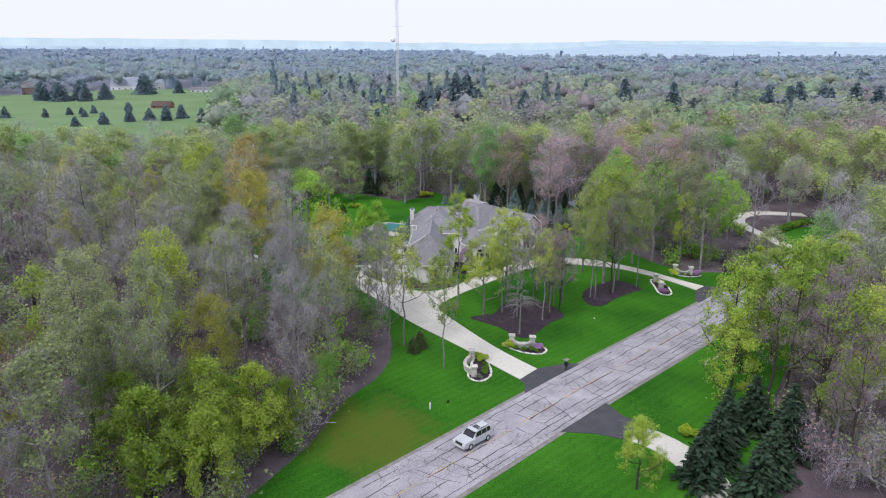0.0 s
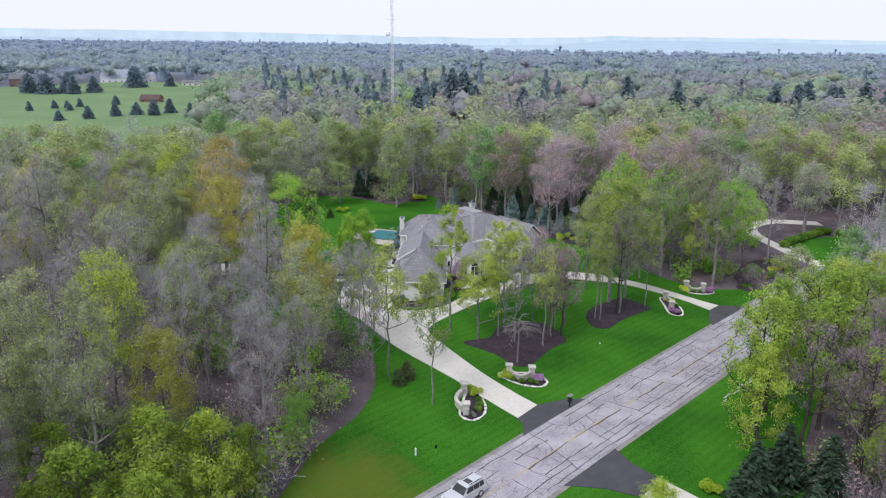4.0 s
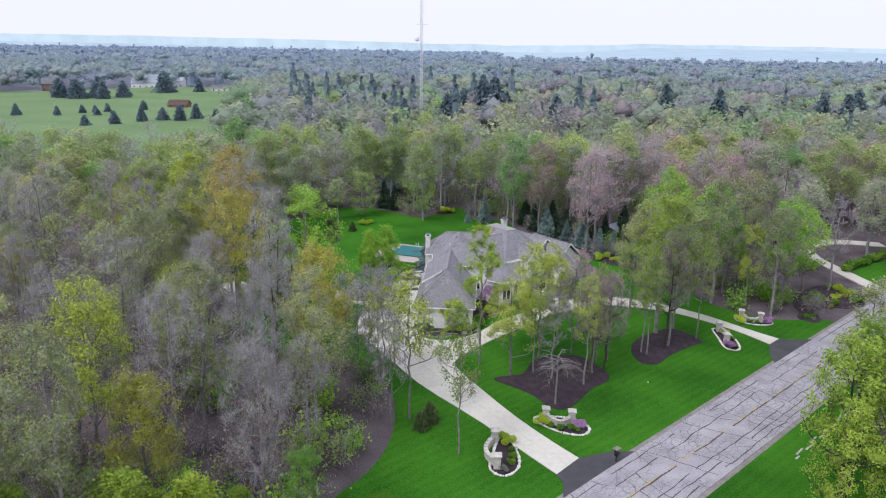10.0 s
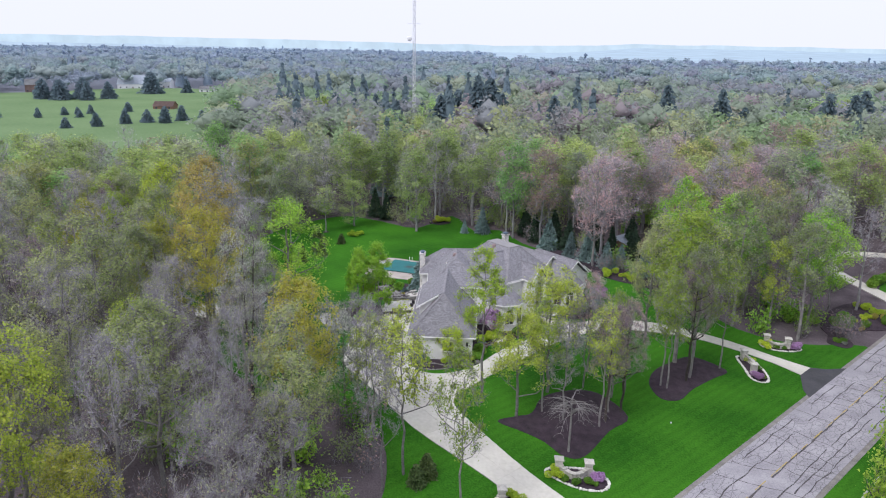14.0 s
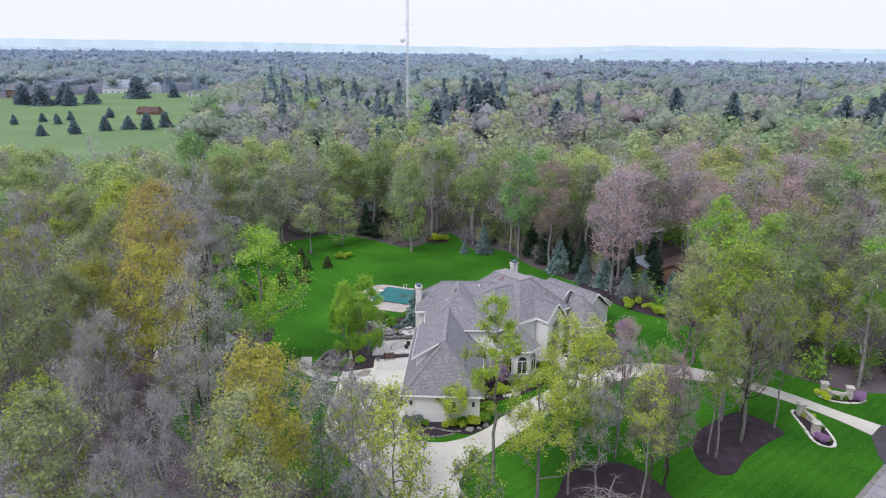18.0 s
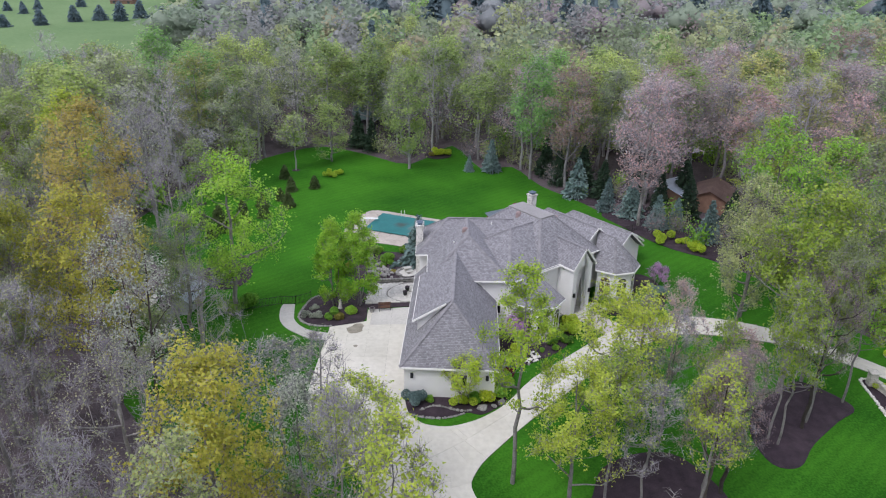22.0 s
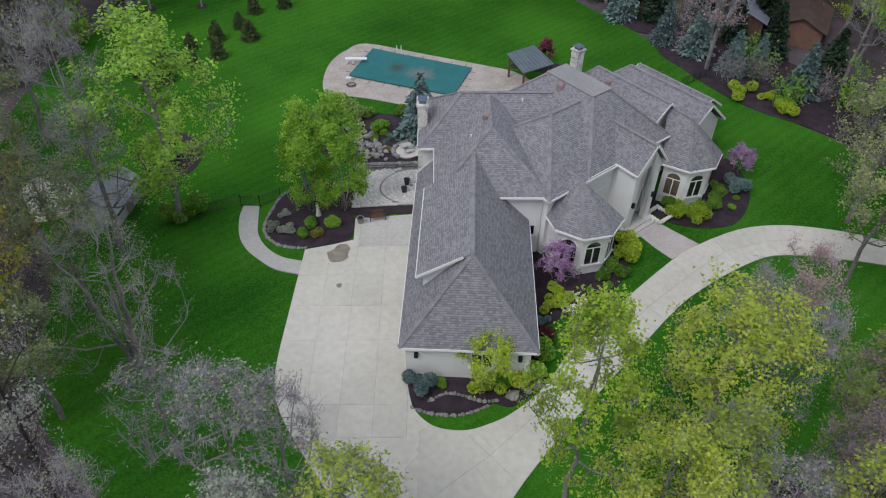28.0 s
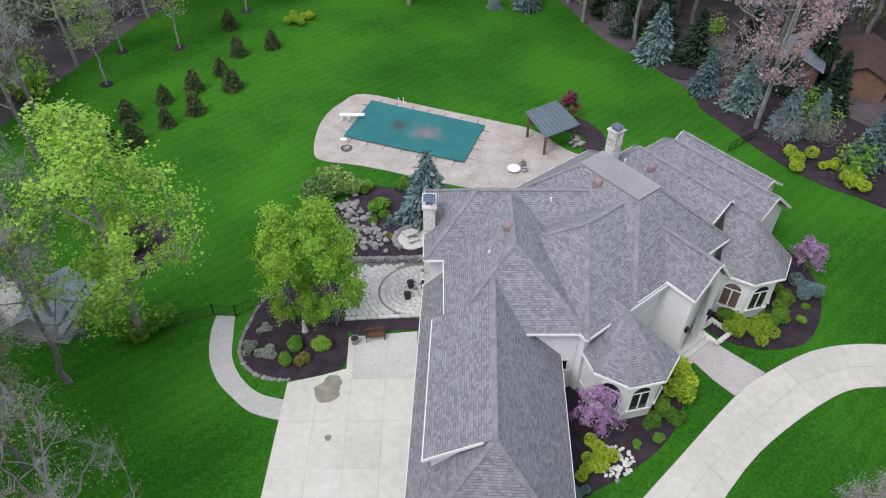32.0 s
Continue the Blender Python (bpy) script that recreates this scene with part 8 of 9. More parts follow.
def far_woods():
    """The woods that run to the horizon: joined small trees, one mesh for each colour and depth."""
    rng = np.random.default_rng(9)
    shapes = {(lev, True): [spire_arrays(40 + 20 * lev + i, clumps, 18, size) for i in range(3)] for lev, clumps, size in ((0, 42, 1.45), (1, 8, 2.2), (2, 0, 5.0))}
    shapes[0, False] = [airy_arrays(90 + i, 360, 18, 0.80, 0.02) for i in range(5)]
    shapes[3, False], shapes[3, True] = [lump_arrays(120 + i, 6, 330, 18, 0.85) for i in range(6)], shapes[0, True]
    shapes[4, False], shapes[4, True] = [lump_arrays(130 + i, 6, 240, 18, 0.95) for i in range(6)], shapes[0, True]
    shapes[1, False] = [lump_arrays(100 + i, 3, 130, 18, 1.3) for i in range(5)]
    shapes[2, False] = [lump_arrays(110 + i, 3, 34, 18, 2.2) for i in range(5)]
    bins = {(band, c): ([], [], [0]) for band in range(len(BANDS)) for c in WOODS}
    for band, (y0, y1, step, lev, _, _) in enumerate(BANDS):
        y = y0
        while y < y1:
            x = -0.68 * (y + 60)
            while x < 0.68 * (y + 60):
                px, py = x + rng.uniform(-0.45, 0.45) * step, y + rng.uniform(-0.45, 0.45) * step
                x += step
                if py < 172 and abs(px) < 60 or inside(px, py, FIELD) or 120 < px < 350 and 560 < py < 650 or 45 < px < 220 and 700 < py < 800:
                    continue
                if py > 1620 and px > 0.08 * py - 40 or py > 245 and py < 299 and abs(px + 13.7 + (py - 300) * 0.0447) < 4:
                    continue
                if py < 430 and (inside(px, py, LAWN) or any((px - k[2]) ** 2 + (py - k[3]) ** 2 < (k[5] + 2) ** 2 for k in KEY_TREES if k[3] > 140)):
                    continue
                if px < -70 and 195 < py < 240 and px > -330 and rng.uniform() < 0.6:
                    continue
                patch = noise.noise((px * 0.012, py * 0.012, 3.0)) + rng.normal() * 0.30 + (0.13 if py > 250 else 0.0)
                u = rng.uniform()
                if -60 < px < 60 and 250 < py < 330 and u < 0.40 or -100 < px < 40 and 330 < py < 430 and u < 0.30:
                    c = "dark"
                elif u < (0.02 if py < 430 else 0.035):
                    c = "dark"
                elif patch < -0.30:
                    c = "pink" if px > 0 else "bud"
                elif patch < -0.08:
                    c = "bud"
                elif patch < 0.24:
                    c = "olive"
                elif patch < 0.5:
                    c = "yellow"
                else:
                    c = "green" if u < 0.8 else "orange"
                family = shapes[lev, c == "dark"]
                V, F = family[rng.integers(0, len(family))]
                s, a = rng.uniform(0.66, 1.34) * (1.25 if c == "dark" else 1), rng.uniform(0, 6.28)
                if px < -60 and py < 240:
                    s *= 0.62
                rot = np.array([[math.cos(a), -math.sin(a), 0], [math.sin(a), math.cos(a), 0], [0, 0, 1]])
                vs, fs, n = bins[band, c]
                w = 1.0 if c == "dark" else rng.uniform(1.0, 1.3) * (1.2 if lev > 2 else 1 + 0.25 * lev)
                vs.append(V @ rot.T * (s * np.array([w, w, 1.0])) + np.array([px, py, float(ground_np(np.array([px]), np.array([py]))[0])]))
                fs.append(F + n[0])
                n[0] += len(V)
            y += step
    # woods behind and beside the way in
    for iy in range(-11, 15):
        for ix in range(-19, 20):
            px, py = ix * 12 + rng.uniform(-5, 5), iy * 12 + rng.uniform(-5, 5)
            side = (Vector((px, py)) - ROAD_AT).dot(ROAD_NORMAL)
            if abs(px) < 0.66 * (py + 50) + 9 or -17 < side < 2 or abs(px) < 25 and py < 4 and py > -55:
                continue
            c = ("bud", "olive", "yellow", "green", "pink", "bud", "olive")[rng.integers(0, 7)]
            V, F = shapes[1, False][rng.integers(0, 5)]
            s, (vs, fs, n) = rng.uniform(0.8, 1.15), bins[0, c]
            vs.append(V * s + np.array([px, py, ground(px, py)]))
            fs.append(F + n[0])
            n[0] += len(V)
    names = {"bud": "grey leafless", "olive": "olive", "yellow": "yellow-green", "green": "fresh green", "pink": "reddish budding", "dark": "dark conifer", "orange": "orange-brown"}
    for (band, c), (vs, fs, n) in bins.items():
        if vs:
            ob = new("far_woods", mesh_np("far_woods", np.concatenate(vs), np.concatenate(fs), HAZED_LEAF[band, c]))
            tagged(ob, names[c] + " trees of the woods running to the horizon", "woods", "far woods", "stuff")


far_woods()


def hills():
    """Far ridges at the edge of sight: glowing backdrop sheets, haze painted in as pale blue; the nearer one rises
    behind the valley to the east, its foot drawn forward to hide the ground from the camera.
    """
    for name_, y, near, low, rgb, tops in (
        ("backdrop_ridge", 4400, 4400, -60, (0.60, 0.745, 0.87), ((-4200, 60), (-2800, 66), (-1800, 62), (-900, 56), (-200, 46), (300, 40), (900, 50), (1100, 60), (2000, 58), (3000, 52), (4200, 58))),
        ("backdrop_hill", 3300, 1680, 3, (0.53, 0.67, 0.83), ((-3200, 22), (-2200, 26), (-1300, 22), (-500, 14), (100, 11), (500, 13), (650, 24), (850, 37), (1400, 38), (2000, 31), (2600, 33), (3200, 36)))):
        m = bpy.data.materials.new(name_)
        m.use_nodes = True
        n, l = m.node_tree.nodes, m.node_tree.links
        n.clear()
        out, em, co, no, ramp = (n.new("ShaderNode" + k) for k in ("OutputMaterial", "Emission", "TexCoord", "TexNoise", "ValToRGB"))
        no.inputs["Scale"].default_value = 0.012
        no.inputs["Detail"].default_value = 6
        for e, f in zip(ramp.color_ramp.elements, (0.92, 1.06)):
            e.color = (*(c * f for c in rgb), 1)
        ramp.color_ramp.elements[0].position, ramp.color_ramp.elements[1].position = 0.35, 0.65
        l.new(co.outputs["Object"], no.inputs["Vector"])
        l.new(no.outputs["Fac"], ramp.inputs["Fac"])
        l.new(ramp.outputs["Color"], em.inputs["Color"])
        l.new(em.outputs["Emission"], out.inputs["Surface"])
        xs = np.linspace(-y, y, 300)
        zs = np.interp(xs, [t[0] for t in tops], [t[1] for t in tops]) + np.array([noise.noise((x * 0.004, y, 0)) * 5 + noise.noise((x * 0.02, y, 2)) * 2 for x in xs])
        foot = np.where(xs > -150, near, y)
        V = np.concatenate([np.stack([xs, np.full(300, y), zs], 1), np.stack([xs * foot / y, foot, np.where(xs > -150, low, -60.0)], 1)])
        i = np.arange(299)
        tagged(new(name_, mesh_np(name_, V, np.stack([i + 300, i + 301, i + 1, i], 1), m)), "wooded ridge on the horizon, a backdrop glowing pale blue with painted haze", "hill", "", "structure")


hills()


# ---- things beyond the garden ----
def tower(x, y, top, wide=1.05):
    """A slender guyed lattice mast: three legs, braces, a dish and a cross-arm."""
    t = thing("lattice_tower", "tall slender pale steel lattice radio mast", "radio tower")
    z0 = ground(x, y)
    legs = [(x + wide * 0.58 * math.cos(a), y + wide * 0.58 * math.sin(a)) for a in (0.5, 2.6, 4.7)]
    for p in legs:
        bm = bmesh.new()
        tube(bm, (*p, z0), (*p, top), 0.09, 0.09, 6)
        part("leg", bm, STEEL, t)
    z, k = z0 + 1.0, 0
    while z < top - 1.6:
        for i in range(3):
            a, b = legs[i], legs[(i + 1) % 3]
            if (i + k) % 2:
                a, b = b, a
            bm = bmesh.new()
            tube(bm, (*a, z), (*b, z + 1.6), 0.035, 0.035, 4)
            tube(bm, (*a, z), (*b, z), 0.04, 0.04, 4)
            part("brace", bm, STEEL, t)
        z, k = z + 1.6, k + 1
    bm = bmesh.new()
    tube(bm, (x - 2.6, y, 47.5), (x + 2.6, y, 47.5), 0.07, 0.07, 6)
    part("cross_arm", bm, STEEL, t)
    bm = bmesh.new()
    bmesh.ops.create_uvsphere(bm, u_segments=12, v_segments=8, radius=1.1, matrix=Matrix.Translation((x - 1.9, y - 1.0, 41.5)) @ Matrix.Diagonal((1, 0.4, 1, 1)))
    part("dish", bm, WHITE, t, "white dish antenna")


STEEL = material("mast_steel", (0.62, 0.63, 0.65), (0.74, 0.75, 0.77), 0.3, 0.7)
tower(-13.7, 300, 150)


def house_block(name, label, x, y, turn, long, deep, eave, ridge, wall, roof, windows=3, category="house"):
    """A plain distant building: walls, gable roof with overhang, windows on the long side, a door."""
    h = thing(name, label, category, "", "", pose(x, y, ground(x, y), 0, 0, turn))
    bm = bmesh.new()
    a, b = long / 2, deep / 2
    v = [bm.verts.new(c) for c in ((-a, -b, -0.5), (a, -b, -0.5), (a, b, -0.5), (-a, b, -0.5), (-a, -b, eave), (a, -b, eave), (a, b, eave), (-a, b, eave), (-a, 0, ridge), (a, 0, ridge))]
    for f in ((0, 1, 5, 4), (2, 3, 7, 6), (1, 2, 6, 9, 5), (3, 0, 4, 8, 7)):
        bm.faces.new([v[i] for i in f])
    bmesh.ops.recalc_face_normals(bm, faces=bm.faces[:])
    part("wall", bm, wall, h)
    o, k = 0.45, (ridge - eave) / b
    for s in (-1, 1):
        bm = bmesh.new()
        q = [bm.verts.new(c) for c in ((-a - o, s * (b + o), eave - o * k), (a + o, s * (b + o), eave - o * k), (a + o, 0, ridge), (-a - o, 0, ridge))]
        f = bm.faces.new(q)
        bmesh.ops.solidify(bm, geom=[f], thickness=0.18)
        for w in bm.verts:
            w.co.z += 0.14
        bmesh.ops.recalc_face_normals(bm, faces=bm.faces[:])
        part("roof_slope", bm, roof, h)
    for i in range(windows):
        wx = -a + long * (i + 0.5) / windows
        bm = bmesh.new()
        if i == windows // 2:
            box(bm, wx - 0.5, -b - 0.06, 0, wx + 0.5, -b + 0.02, 2.1)
            part("door", bm, FAR_DOOR, h)
        else:
            box(bm, wx - 0.6, -b - 0.06, 1.0, wx + 0.6, -b + 0.02, 2.2)
            part("window", bm, FAR_PANE, h)
    return h


FAR_PANE = material("far_pane", (0.05, 0.06, 0.075), (0.10, 0.12, 0.14), 0.5, 0.2)
FAR_DOOR = material("far_door", (0.16, 0.13, 0.12), (0.22, 0.18, 0.16), 0.5, 0.7)
WHITE_SIDING = material("white_siding", (0.66, 0.67, 0.69), (0.76, 0.77, 0.79), 0.6, 0.7)
GREY_ROOF = material("grey_shed_roof", (0.27, 0.28, 0.30), (0.38, 0.39, 0.41), 0.5, 0.8, vary=0.1)
PALE_ROOF = material("pale_metal_roof", (0.46, 0.52, 0.61), (0.58, 0.64, 0.72), 0.5, 0.6)
BRICK = material("brown_brick", (0.20, 0.115, 0.085), (0.30, 0.18, 0.13), 1.5, 0.9, 0.3, 10)
BROWN_ROOF = material("brown_roof", (0.17, 0.115, 0.105), (0.27, 0.19, 0.17), 0.5, 0.9)
for args in (("barn", "large white metal barn beside the pasture", -277, 640, 8, 26, 20, 4.5, 11.5, WHITE_SIDING, PALE_ROOF, 5, "barn"), ("farmhouse", "white farm building behind the barn", -255, 652, 0, 12, 9, 6, 9, WHITE_SIDING, PALE_ROOF), ("ranch_house", "long low white house at the pasture edge", -193, 602, 3, 27, 9, 3, 5.2, WHITE_SIDING, GREY_ROOF, 6),
             ("brick_house", "brown brick house among the trees", -104, 398, 5, 14, 9, 3, 6.2, BRICK, BROWN_ROOF), ("house", "grey-roofed house hidden behind the pasture conifers", -175, 440, 0, 12, 9, 2.6, 5.2, BRICK, BROWN_ROOF), ("farmhouse", "tall red-brown house at the pasture edge", -331, 572, 20, 10, 9, 6.5, 10.5, BROWN_ROOF, GREY_ROOF),
             ("house", "white house glimpsed among the far trees", 42, 330, 0, 12, 9, 5, 8, WHITE_SIDING, PALE_ROOF), ("house", "white house glimpsed among the far trees", 250, 545, -10, 16, 10, 4, 7, WHITE_SIDING, PALE_ROOF), ("house", "white house glimpsed among the far trees", 155, 335, 0, 13, 9, 4, 7, WHITE_SIDING, PALE_ROOF),
             ("garden_shed", "garden shed with a pale metal roof in the woods", 36.2, 126.2, 62, 6.2, 3.8, 2.2, 3.0, BRICK, PALE_ROOF, 3, "shed"), ("garden_shed", "brown-roofed outbuilding in the woods", 41.8, 124.2, 62, 7.5, 5, 2.2, 3.4, BRICK, BROWN_ROOF, 3, "shed"),
             ("garden_shed", "grey-roofed garden shed beside a pale patio", -30.2, 92.2, 82, 4.2, 3.2, 1.9, 3.0, GREY_ROOF, PALE_ROOF, 3, "shed"), ("brick_house", "brown brick house in the woods beside the road", -54, 34, 55, 16, 9, 3.2, 6.2, BRICK, BROWN_ROOF, 5)):
    house_block(*args)
sheet("patio_west", smooth([(-39.5, 95.6), (-37.3, 97.2), (-34.6, 95.2), (-33.6, 92.4), (-35, 90.6), (-38.2, 90.8)], 3), 0.09, CONCRETE, "pale concrete patio beside the grey shed", "patio")
bm = bmesh.new()
for s in np.arange(18, 34, 0.9):
    p = road_at(float(s), -15.2 + 0.25 * math.sin(s * 1.7))
    tube(bm, (p[0] - 0.3, p[1] - 0.28, ground(*p) + 0.06), (p[0] + 0.3, p[1] + 0.28, ground(*p) + 0.06), 0.12, 0.1, 5)
tagged(part("ditch_stones", bm, CONCRETE_OLD, None), "thin line of pale stones in the roadside ditch", "stones", "", "stuff")

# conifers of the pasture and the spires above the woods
# needle colour has the third woods band's haze painted in
FC = [proto("pasture_conifer", conifer(s, 12, 4.6, 20, 11, 0.95, 0.18, 0.03, 0.6), HAZED_LEAF[2, "dark"], BARK_DARK, "dark blue-green conifer standing in the pasture", "conifer", "pasture conifers") for s in (61, 62)]
for x, y, s in ((-219, 375, 0.62), (-213, 391, 0.55), (-208, 396, 0.5), (-203, 401, 0.6), (-170, 338, 0.75), (-162, 352, 0.8), (-188, 416, 0.65), (-154, 360, 0.75), (-144, 358, 0.95), (-140, 371, 0.9), (-122, 349, 0.85), (-118, 356, 0.95), (-156, 254, 0.3), (-240, 372, 0.75), (-246, 360, 0.4), (-181, 330, 0.6), (-199, 380, 0.5),
                (-284, 500, 1.5), (-276, 505, 1.35), (-268, 494, 1.45), (-258, 505, 1.6), (-250, 495, 1.4), (-243, 512, 1.3), (-292, 512, 1.3), (-235, 570, 1.8), (-212, 585, 1.2)):
    plant(FC[rr.randrange(2)], x, y, s * 0.85, rr.uniform(0, 6), rr.uniform(1.0, 1.35))
# needle colour has the second woods band's haze painted in
SP = [proto("spruce_tree", conifer(s, 28, 8.6, 30, 12, 1.6, 0.3, 0.06, 0.68), HAZED_LEAF[1, "dark"], BARK_DARK, "tall dark spruce rising above the woods", "conifer", "tall spruces") for s in (63, 64)]
for x, y, s in ((86, 270, 1.0), (108, 272, 0.95), (119, 276, 0.7), (13, 285, 1.08), (18.5, 287, 1.03), (41, 262, 0.85), (158, 268, 0.9), (164, 272, 0.95), (152, 276, 0.9), (171, 266, 0.9), (178, 272, 0.85), (188, 270, 0.9), (196, 266, 0.85), (-2, 282, 0.8), (5, 292, 0.85), (-30, 300, 0.75), (-38, 292, 0.7), (-48, 305, 0.75), (24, 296, 0.8), (-20, 286, 0.7)):
    plant(SP[rr.randrange(2)], x, y, s, rr.uniform(0, 6), rr.uniform(0.9, 1.1))

# hedge and bushes of the neighbouring lots
HB = proto("hedge_bush", bush_arrays(71, 2.6, 2.0, 420, 0.42), LEAF["box"], BARK_DARK, "clipped green hedge bush beside the drive", "hedge", "neighbour hedge")
for k in range(17):
    f = k / 16
    p = Vector((77.5, 110)).lerp(Vector((92, 121)), min(1, f / 0.6)) if f < 0.6 else Vector((92, 121)).lerp(Vector((107, 116)), (f - 0.6) / 0.4)
    plant(HB, p.x, p.y, 0.85, k * 1.7)
for x, y, kind_, size_ in ((61.6, 91.5, "box", 1.7), (70.3, 99.2, "lime", 1.2), (71, 97.3, "lime", 0.9), (67.7, 94.2, "lime", 0.9), (68.8, 95.2, "lime", 0.7), (65.2, 93.4, "lime", 0.7), (70.1, 92.6, "box", 1.3), (71.3, 93.4, "box", 1.5), (70.8, 94.6, "orange", 1.3), (58.5, 85.1, "box", 0.9), (59.5, 85.4, "box", 0.8), (59.2, 84.4, "pale", 0.8)):
    plant(SH[kind_][0], x, y, size_, x)

# ---- slabs of the driveway, seams of the road ----
def cut_poly(poly, p, d):
    """Splits a convex outline by the line through p along d: (left, right)."""
    sides = [d[0] * (q[1] - p[1]) - d[1] * (q[0] - p[0]) for q in poly]
    out = ([], [])
    for i, q in enumerate(poly):
        s, r, s2 = sides[i], poly[(i + 1) % len(poly)], sides[(i + 1) % len(poly)]
        if s >= -1e-7:
            out[0].append(q)
        if s <= 1e-7:
            out[1].append(q)
        if s * s2 < -1e-12:
            f = s / (s - s2)
            c = (q[0] + (r[0] - q[0]) * f, q[1] + (r[1] - q[1]) * f)
            out[0].append(c)
            out[1].append(c)
    return [o for o in out if len(o) > 2]


def drive_slabs():
    lanes = ([(13.5, 41.85), (10.2, 45.8), (7.0, 49.6), (3.9, 53.2), (0.6, 57.0), (-2.4, 60.8), (-5, 64.5), (-7, 68)],
             [(-3.5, 63.2), (1.2, 66.9), (5.5, 70.9), (9.6, 75.2), (13.6, 79.2), (17.6, 82.6), (21.3, 85.4), (25.5, 86.8), (30, 86.9), (34.5, 85.9), (38.5, 83.9), (42.4, 81.6), (46, 78.2), (49, 75.1)])
    cuts = [((-8, 68.0), (1, 0), 7.5), ((-3.9, 79), (0, 1), 14)]
    for x in (-10.4, -8.25, -6.05):
        cuts.append(((x, 79.5), (0, 1), 11.6))
    for y in (70.4, 73.0, 75.8, 79.1, 82.4, 85.7):
        cuts.append(((-8.2, y), (1, 0), 4.6))
    for lane in lanes:
        for i, (p, q) in enumerate(zip(lane, lane[1:])):
            d = (Vector(q) - Vector(p)).normalized()
            m = (Vector(q) + Vector(p)) / 2
            cuts.append((tuple(m), (d.x, d.y), 2.9))
            if i:
                cuts.append((p, (-d.y, d.x), 3.6))
    bm = bmesh.new()
    bm.faces.new([bm.verts.new((x, y, 0)) for x, y in DRIVE])
    bmesh.ops.triangulate(bm, faces=bm.faces[:])
    polys = [[(v.co.x, v.co.y) for v in f.verts] for f in bm.faces]
    bm.free()

    def mid(o):
        return (sum(q[0] for q in o) / len(o), sum(q[1] for q in o) / len(o))

    for k in range(-4, 18):
        polys = [r for o in polys for r in cut_poly(o, (k * 3.1, 0), (0, 1))]
    for k in range(12, 31):
        polys = [r for o in polys for r in cut_poly(o, (0, k * 3.05), (1, 0))]
    for p, d, reach in cuts:
        done = []
        for o in polys:
            c = mid(o)
            done += cut_poly(o, p, d) if math.dist(c, p) < reach + 1.6 else [o]
        polys = done
    cells = {}
    for o in polys:
        c = mid(o)
        if c[1] > 68.0 and c[0] < -3.9:
            key = ("c", sum(c[0] > x for x in (-10.4, -8.25, -6.05)), sum(c[1] > y for y in (70.4, 73.0, 75.8, 79.1, 82.4, 85.7)))
        else:
            best = None
            for n, lane in enumerate(lanes):
                for i, (p, q) in enumerate(zip(lane, lane[1:])):
                    m = ((p[0] + q[0]) / 2, (p[1] + q[1]) / 2)
                    e = math.dist(m, c)
                    if best is None or e < best[0]:
                        best = (e, n, i, (q[0] - p[0]) * (c[1] - p[1]) - (q[1] - p[1]) * (c[0] - p[0]) > 0)
            key = best[1:]
        cells.setdefault(key, []).append(o)
    for key, group in cells.items():
        bm = bmesh.new()
        for o in group:
            try:
                bm.faces.new([bm.verts.new((x, y, 0)) for x, y in o])
            except ValueError:
                pass
        bmesh.ops.remove_doubles(bm, verts=bm.verts[:], dist=0.004)
        bmesh.ops.dissolve_degenerate(bm, dist=0.004, edges=bm.edges[:])
        bmesh.ops.recalc_face_normals(bm, faces=bm.faces[:])
        rim = bmesh.ops.inset_region(bm, faces=bm.faces[:], thickness=0.009, use_boundary=True, use_even_offset=False)
        bmesh.ops.delete(bm, geom=rim["faces"], context="FACES")
        for v in bm.verts:
            v.co.z = ground(v.co.x, v.co.y) + 0.115
        if not bm.faces:
            bm.free()
            continue
        if sum(f.normal.z for f in bm.faces) < 0:
            bmesh.ops.reverse_faces(bm, faces=bm.faces[:])
        skirt = bmesh.ops.extrude_edge_only(bm, edges=[e for e in bm.edges if e.is_boundary])
        for g in skirt["geom"]:
            if isinstance(g, bmesh.types.BMVert):
                g.co.z -= 0.09
        part("slab", bm, CONCRETE_OLD if key[0] == "c" and key[2] == 6 and key[1] > 1 else CONCRETE, driveway)


drive_slabs()
WET = material("damp_stain", (0.20, 0.18, 0.14), (0.34, 0.31, 0.26), 1.5, 0.6, spec=0.4)
for sx, sy, r0 in ((-9.7, 84.75, 0.85), (-9.4, 85.4, 0.6), (-9.3, 81.2, 0.22)):
    bm = bmesh.new()
    ring = [(sx + r0 * math.cos(a) * (1 + 0.5 * noise.noise((math.cos(a) * 1.5, math.sin(a) * 1.5, sx))), sy + r0 * math.sin(a) * (1 + 0.5 * noise.noise((math.cos(a) * 1.5, math.sin(a) * 1.5, sy)))) for a in np.linspace(0, 2 * math.pi, 30, endpoint=False)]
    bm.faces.new([bm.verts.new((x, y, ground(x, y) + 0.119 + 0.001 * r0)) for x, y in ring])
    part("stain", bm, WET, driveway, "dark damp stain")

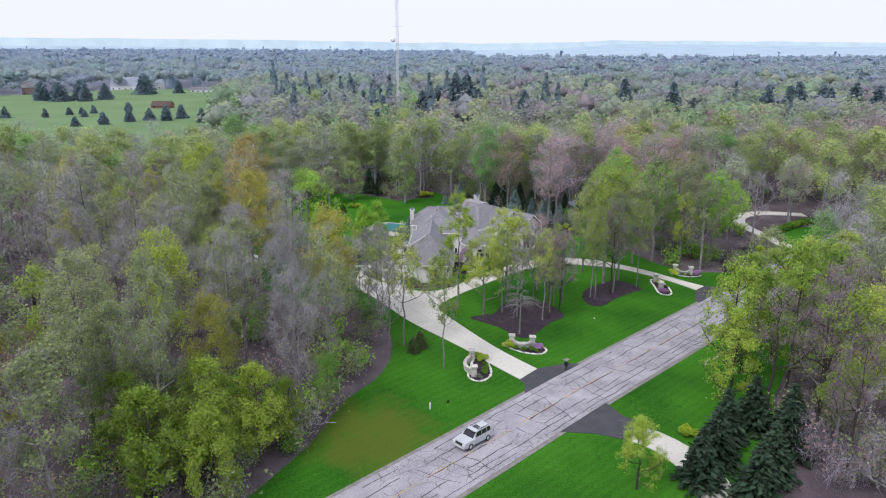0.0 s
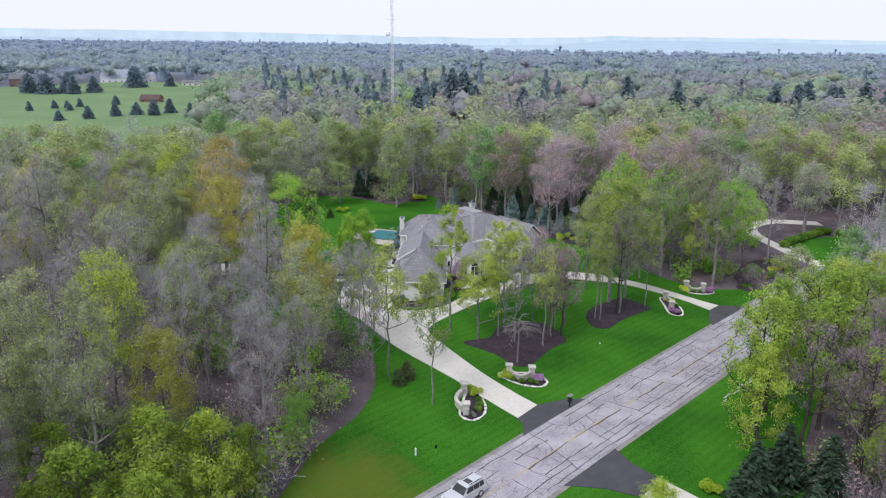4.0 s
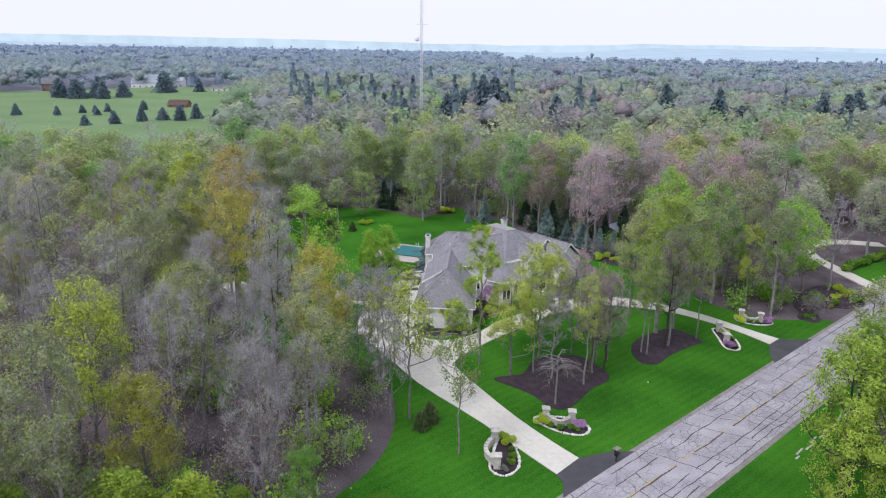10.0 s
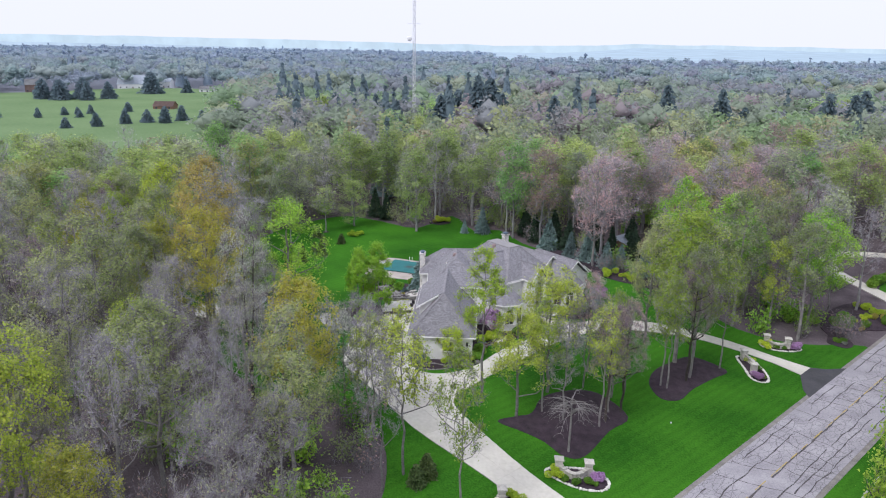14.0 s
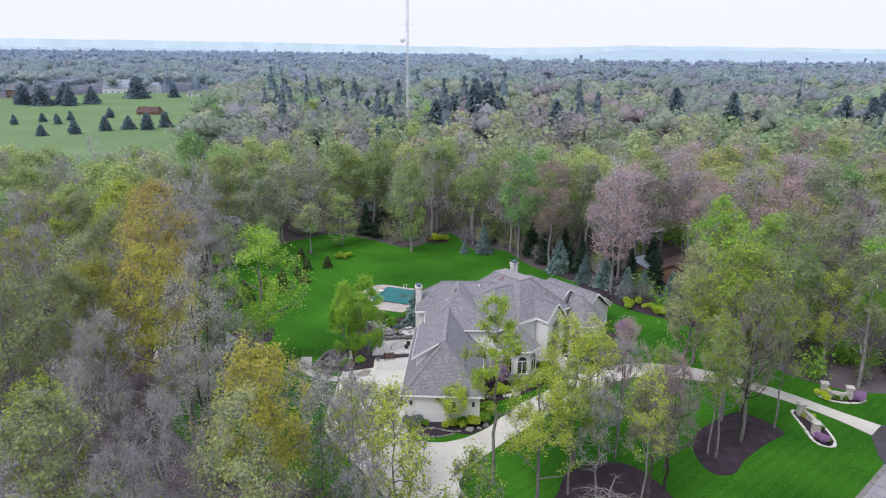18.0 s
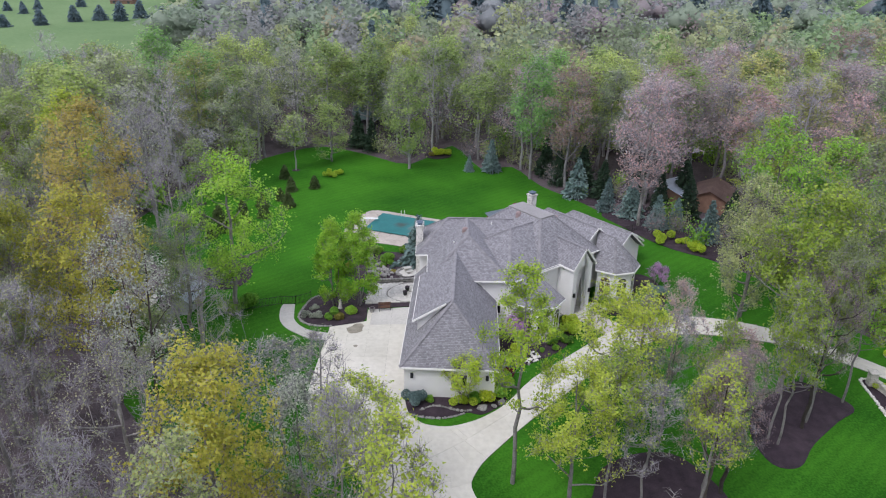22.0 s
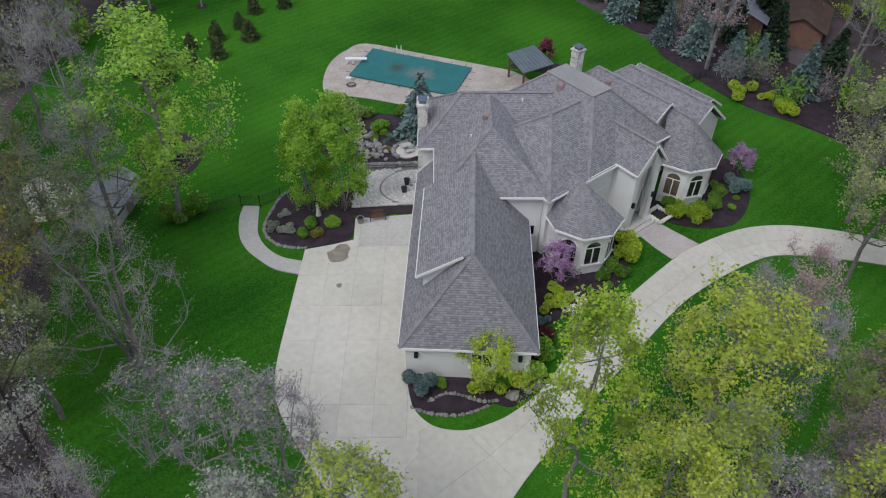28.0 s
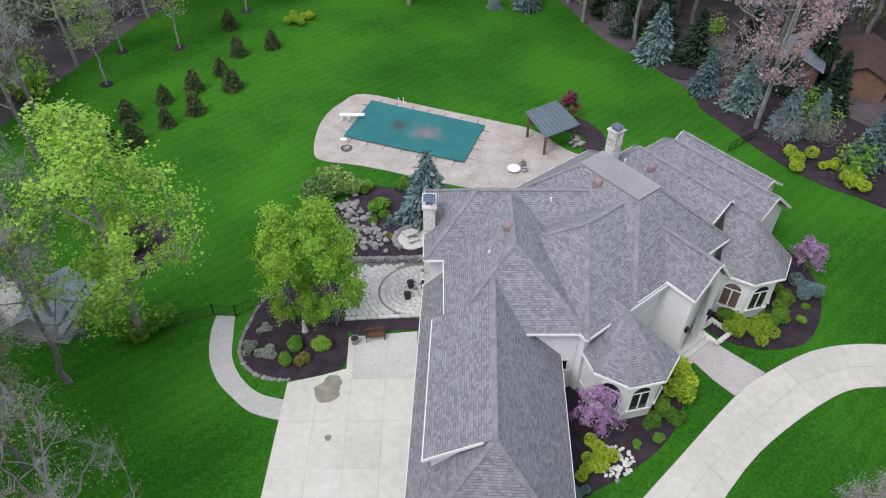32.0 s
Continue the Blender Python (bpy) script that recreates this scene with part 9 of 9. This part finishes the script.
# bench and low black fence at the edge of the east bed
bench = thing("stone_bench", "low grey stone bench at the lawn edge", "bench", "", "", pose(26.4, 118.6, ground(26.4, 118.6), 0, 0, -25))
bm = bmesh.new()
box(bm, -0.75, -0.22, 0.34, 0.75, 0.22, 0.44)
part("seat", bm, STONE, bench)
for x in (-0.5, 0.5):
    bm = bmesh.new()
    box(bm, x - 0.1, -0.18, -0.1, x + 0.1, 0.18, 0.34)
    part("leg", bm, STONE, bench)
net = thing("garden_fence", "low black metal garden fence", "fence")
a_, b_ = Vector((24.2, 111.2)), Vector((27.4, 113.4))
for k in range(17):
    p = a_.lerp(b_, k / 16)
    bm = bmesh.new()
    tube(bm, (p.x, p.y, ground(p.x, p.y) - 0.1), (p.x, p.y, ground(p.x, p.y) + 1.15), 0.02 if k % 4 else 0.04, 0.02 if k % 4 else 0.04, 5)
    part("post" if k % 4 == 0 else "bar", bm, IRON, net)
for z in (0.2, 1.05):
    bm = bmesh.new()
    tube(bm, (*a_, ground(*a_) + z), (*b_, ground(*b_) + z), 0.025, 0.025, 5)
    part("rail", bm, IRON, net)


def road_seams():
    """Tar-dark seams along and across the road, and the worn centre line."""
    rng = random.Random(12)
    bm = bmesh.new()

    def ribbon(pts, width, lift):
        row = []
        for i, p in enumerate(pts):
            q, r = Vector(pts[max(0, i - 1)]), Vector(pts[min(len(pts) - 1, i + 1)])
            n = (r - q).normalized()
            w = width * rng.uniform(0.5, 1.4)
            a, b = (p[0] - n.y * w, p[1] + n.x * w), (p[0] + n.y * w, p[1] - n.x * w)
            row.append([bm.verts.new((*c, ground(*c) + lift)) for c in (a, b)])
        for u, v in zip(row, row[1:]):
            bm.faces.new((u[0], u[1], v[1], v[0]))

    for d in (-4.15, -5.6, -7.62, -9.45, -10.3, -11.2):
        s = -66.0
        while s < 124:
            e = s + rng.uniform(4, 22)
            ribbon([road_at(t, d + 0.22 * noise.noise((t * 0.35, d, 0)) + 0.08 * noise.noise((t * 1.7, d, 5))) for t in np.arange(s, min(e, 126), 0.7)], 0.06 if abs(d + 7.62) > 0.1 else 0.085, 0.094)
            s = e + rng.uniform(0.3, 7)
    s = -64.0
    while s < 122:
        a, b = rng.choice(((-3.5, -7.6), (-7.6, -11.8), (-3.4, -11.8), (-5.6, -11.0)))
        k = rng.uniform(-0.25, 0.5)
        ribbon([road_at(s + k * (a - d) + 0.5 * noise.noise((d * 0.5, s, 1)), float(d)) for d in np.arange(a, b, -0.5)], 0.045, 0.094)
        s += rng.uniform(1.8, 5.5)
    bmesh.ops.recalc_face_normals(bm, faces=bm.faces[:])
    road = bpy.data.objects["road"]
    tagged(part("tar_seam", bm, TAR, road, "dark cracks and tar seams"), kind="stuff")
    s = -66.0
    while s < 120:
        bm = bmesh.new()
        n = rng.uniform(1.5, 5)
        ribbon([road_at(t, -7.5) for t in np.arange(s, s + n, 0.8)], 0.05, 0.098)
        bmesh.ops.recalc_face_normals(bm, faces=bm.faces[:])
        part("centre_line", bm, YELLOW, road, "worn yellow paint")
        s += n + rng.uniform(0.1, 1.2)


road_seams()
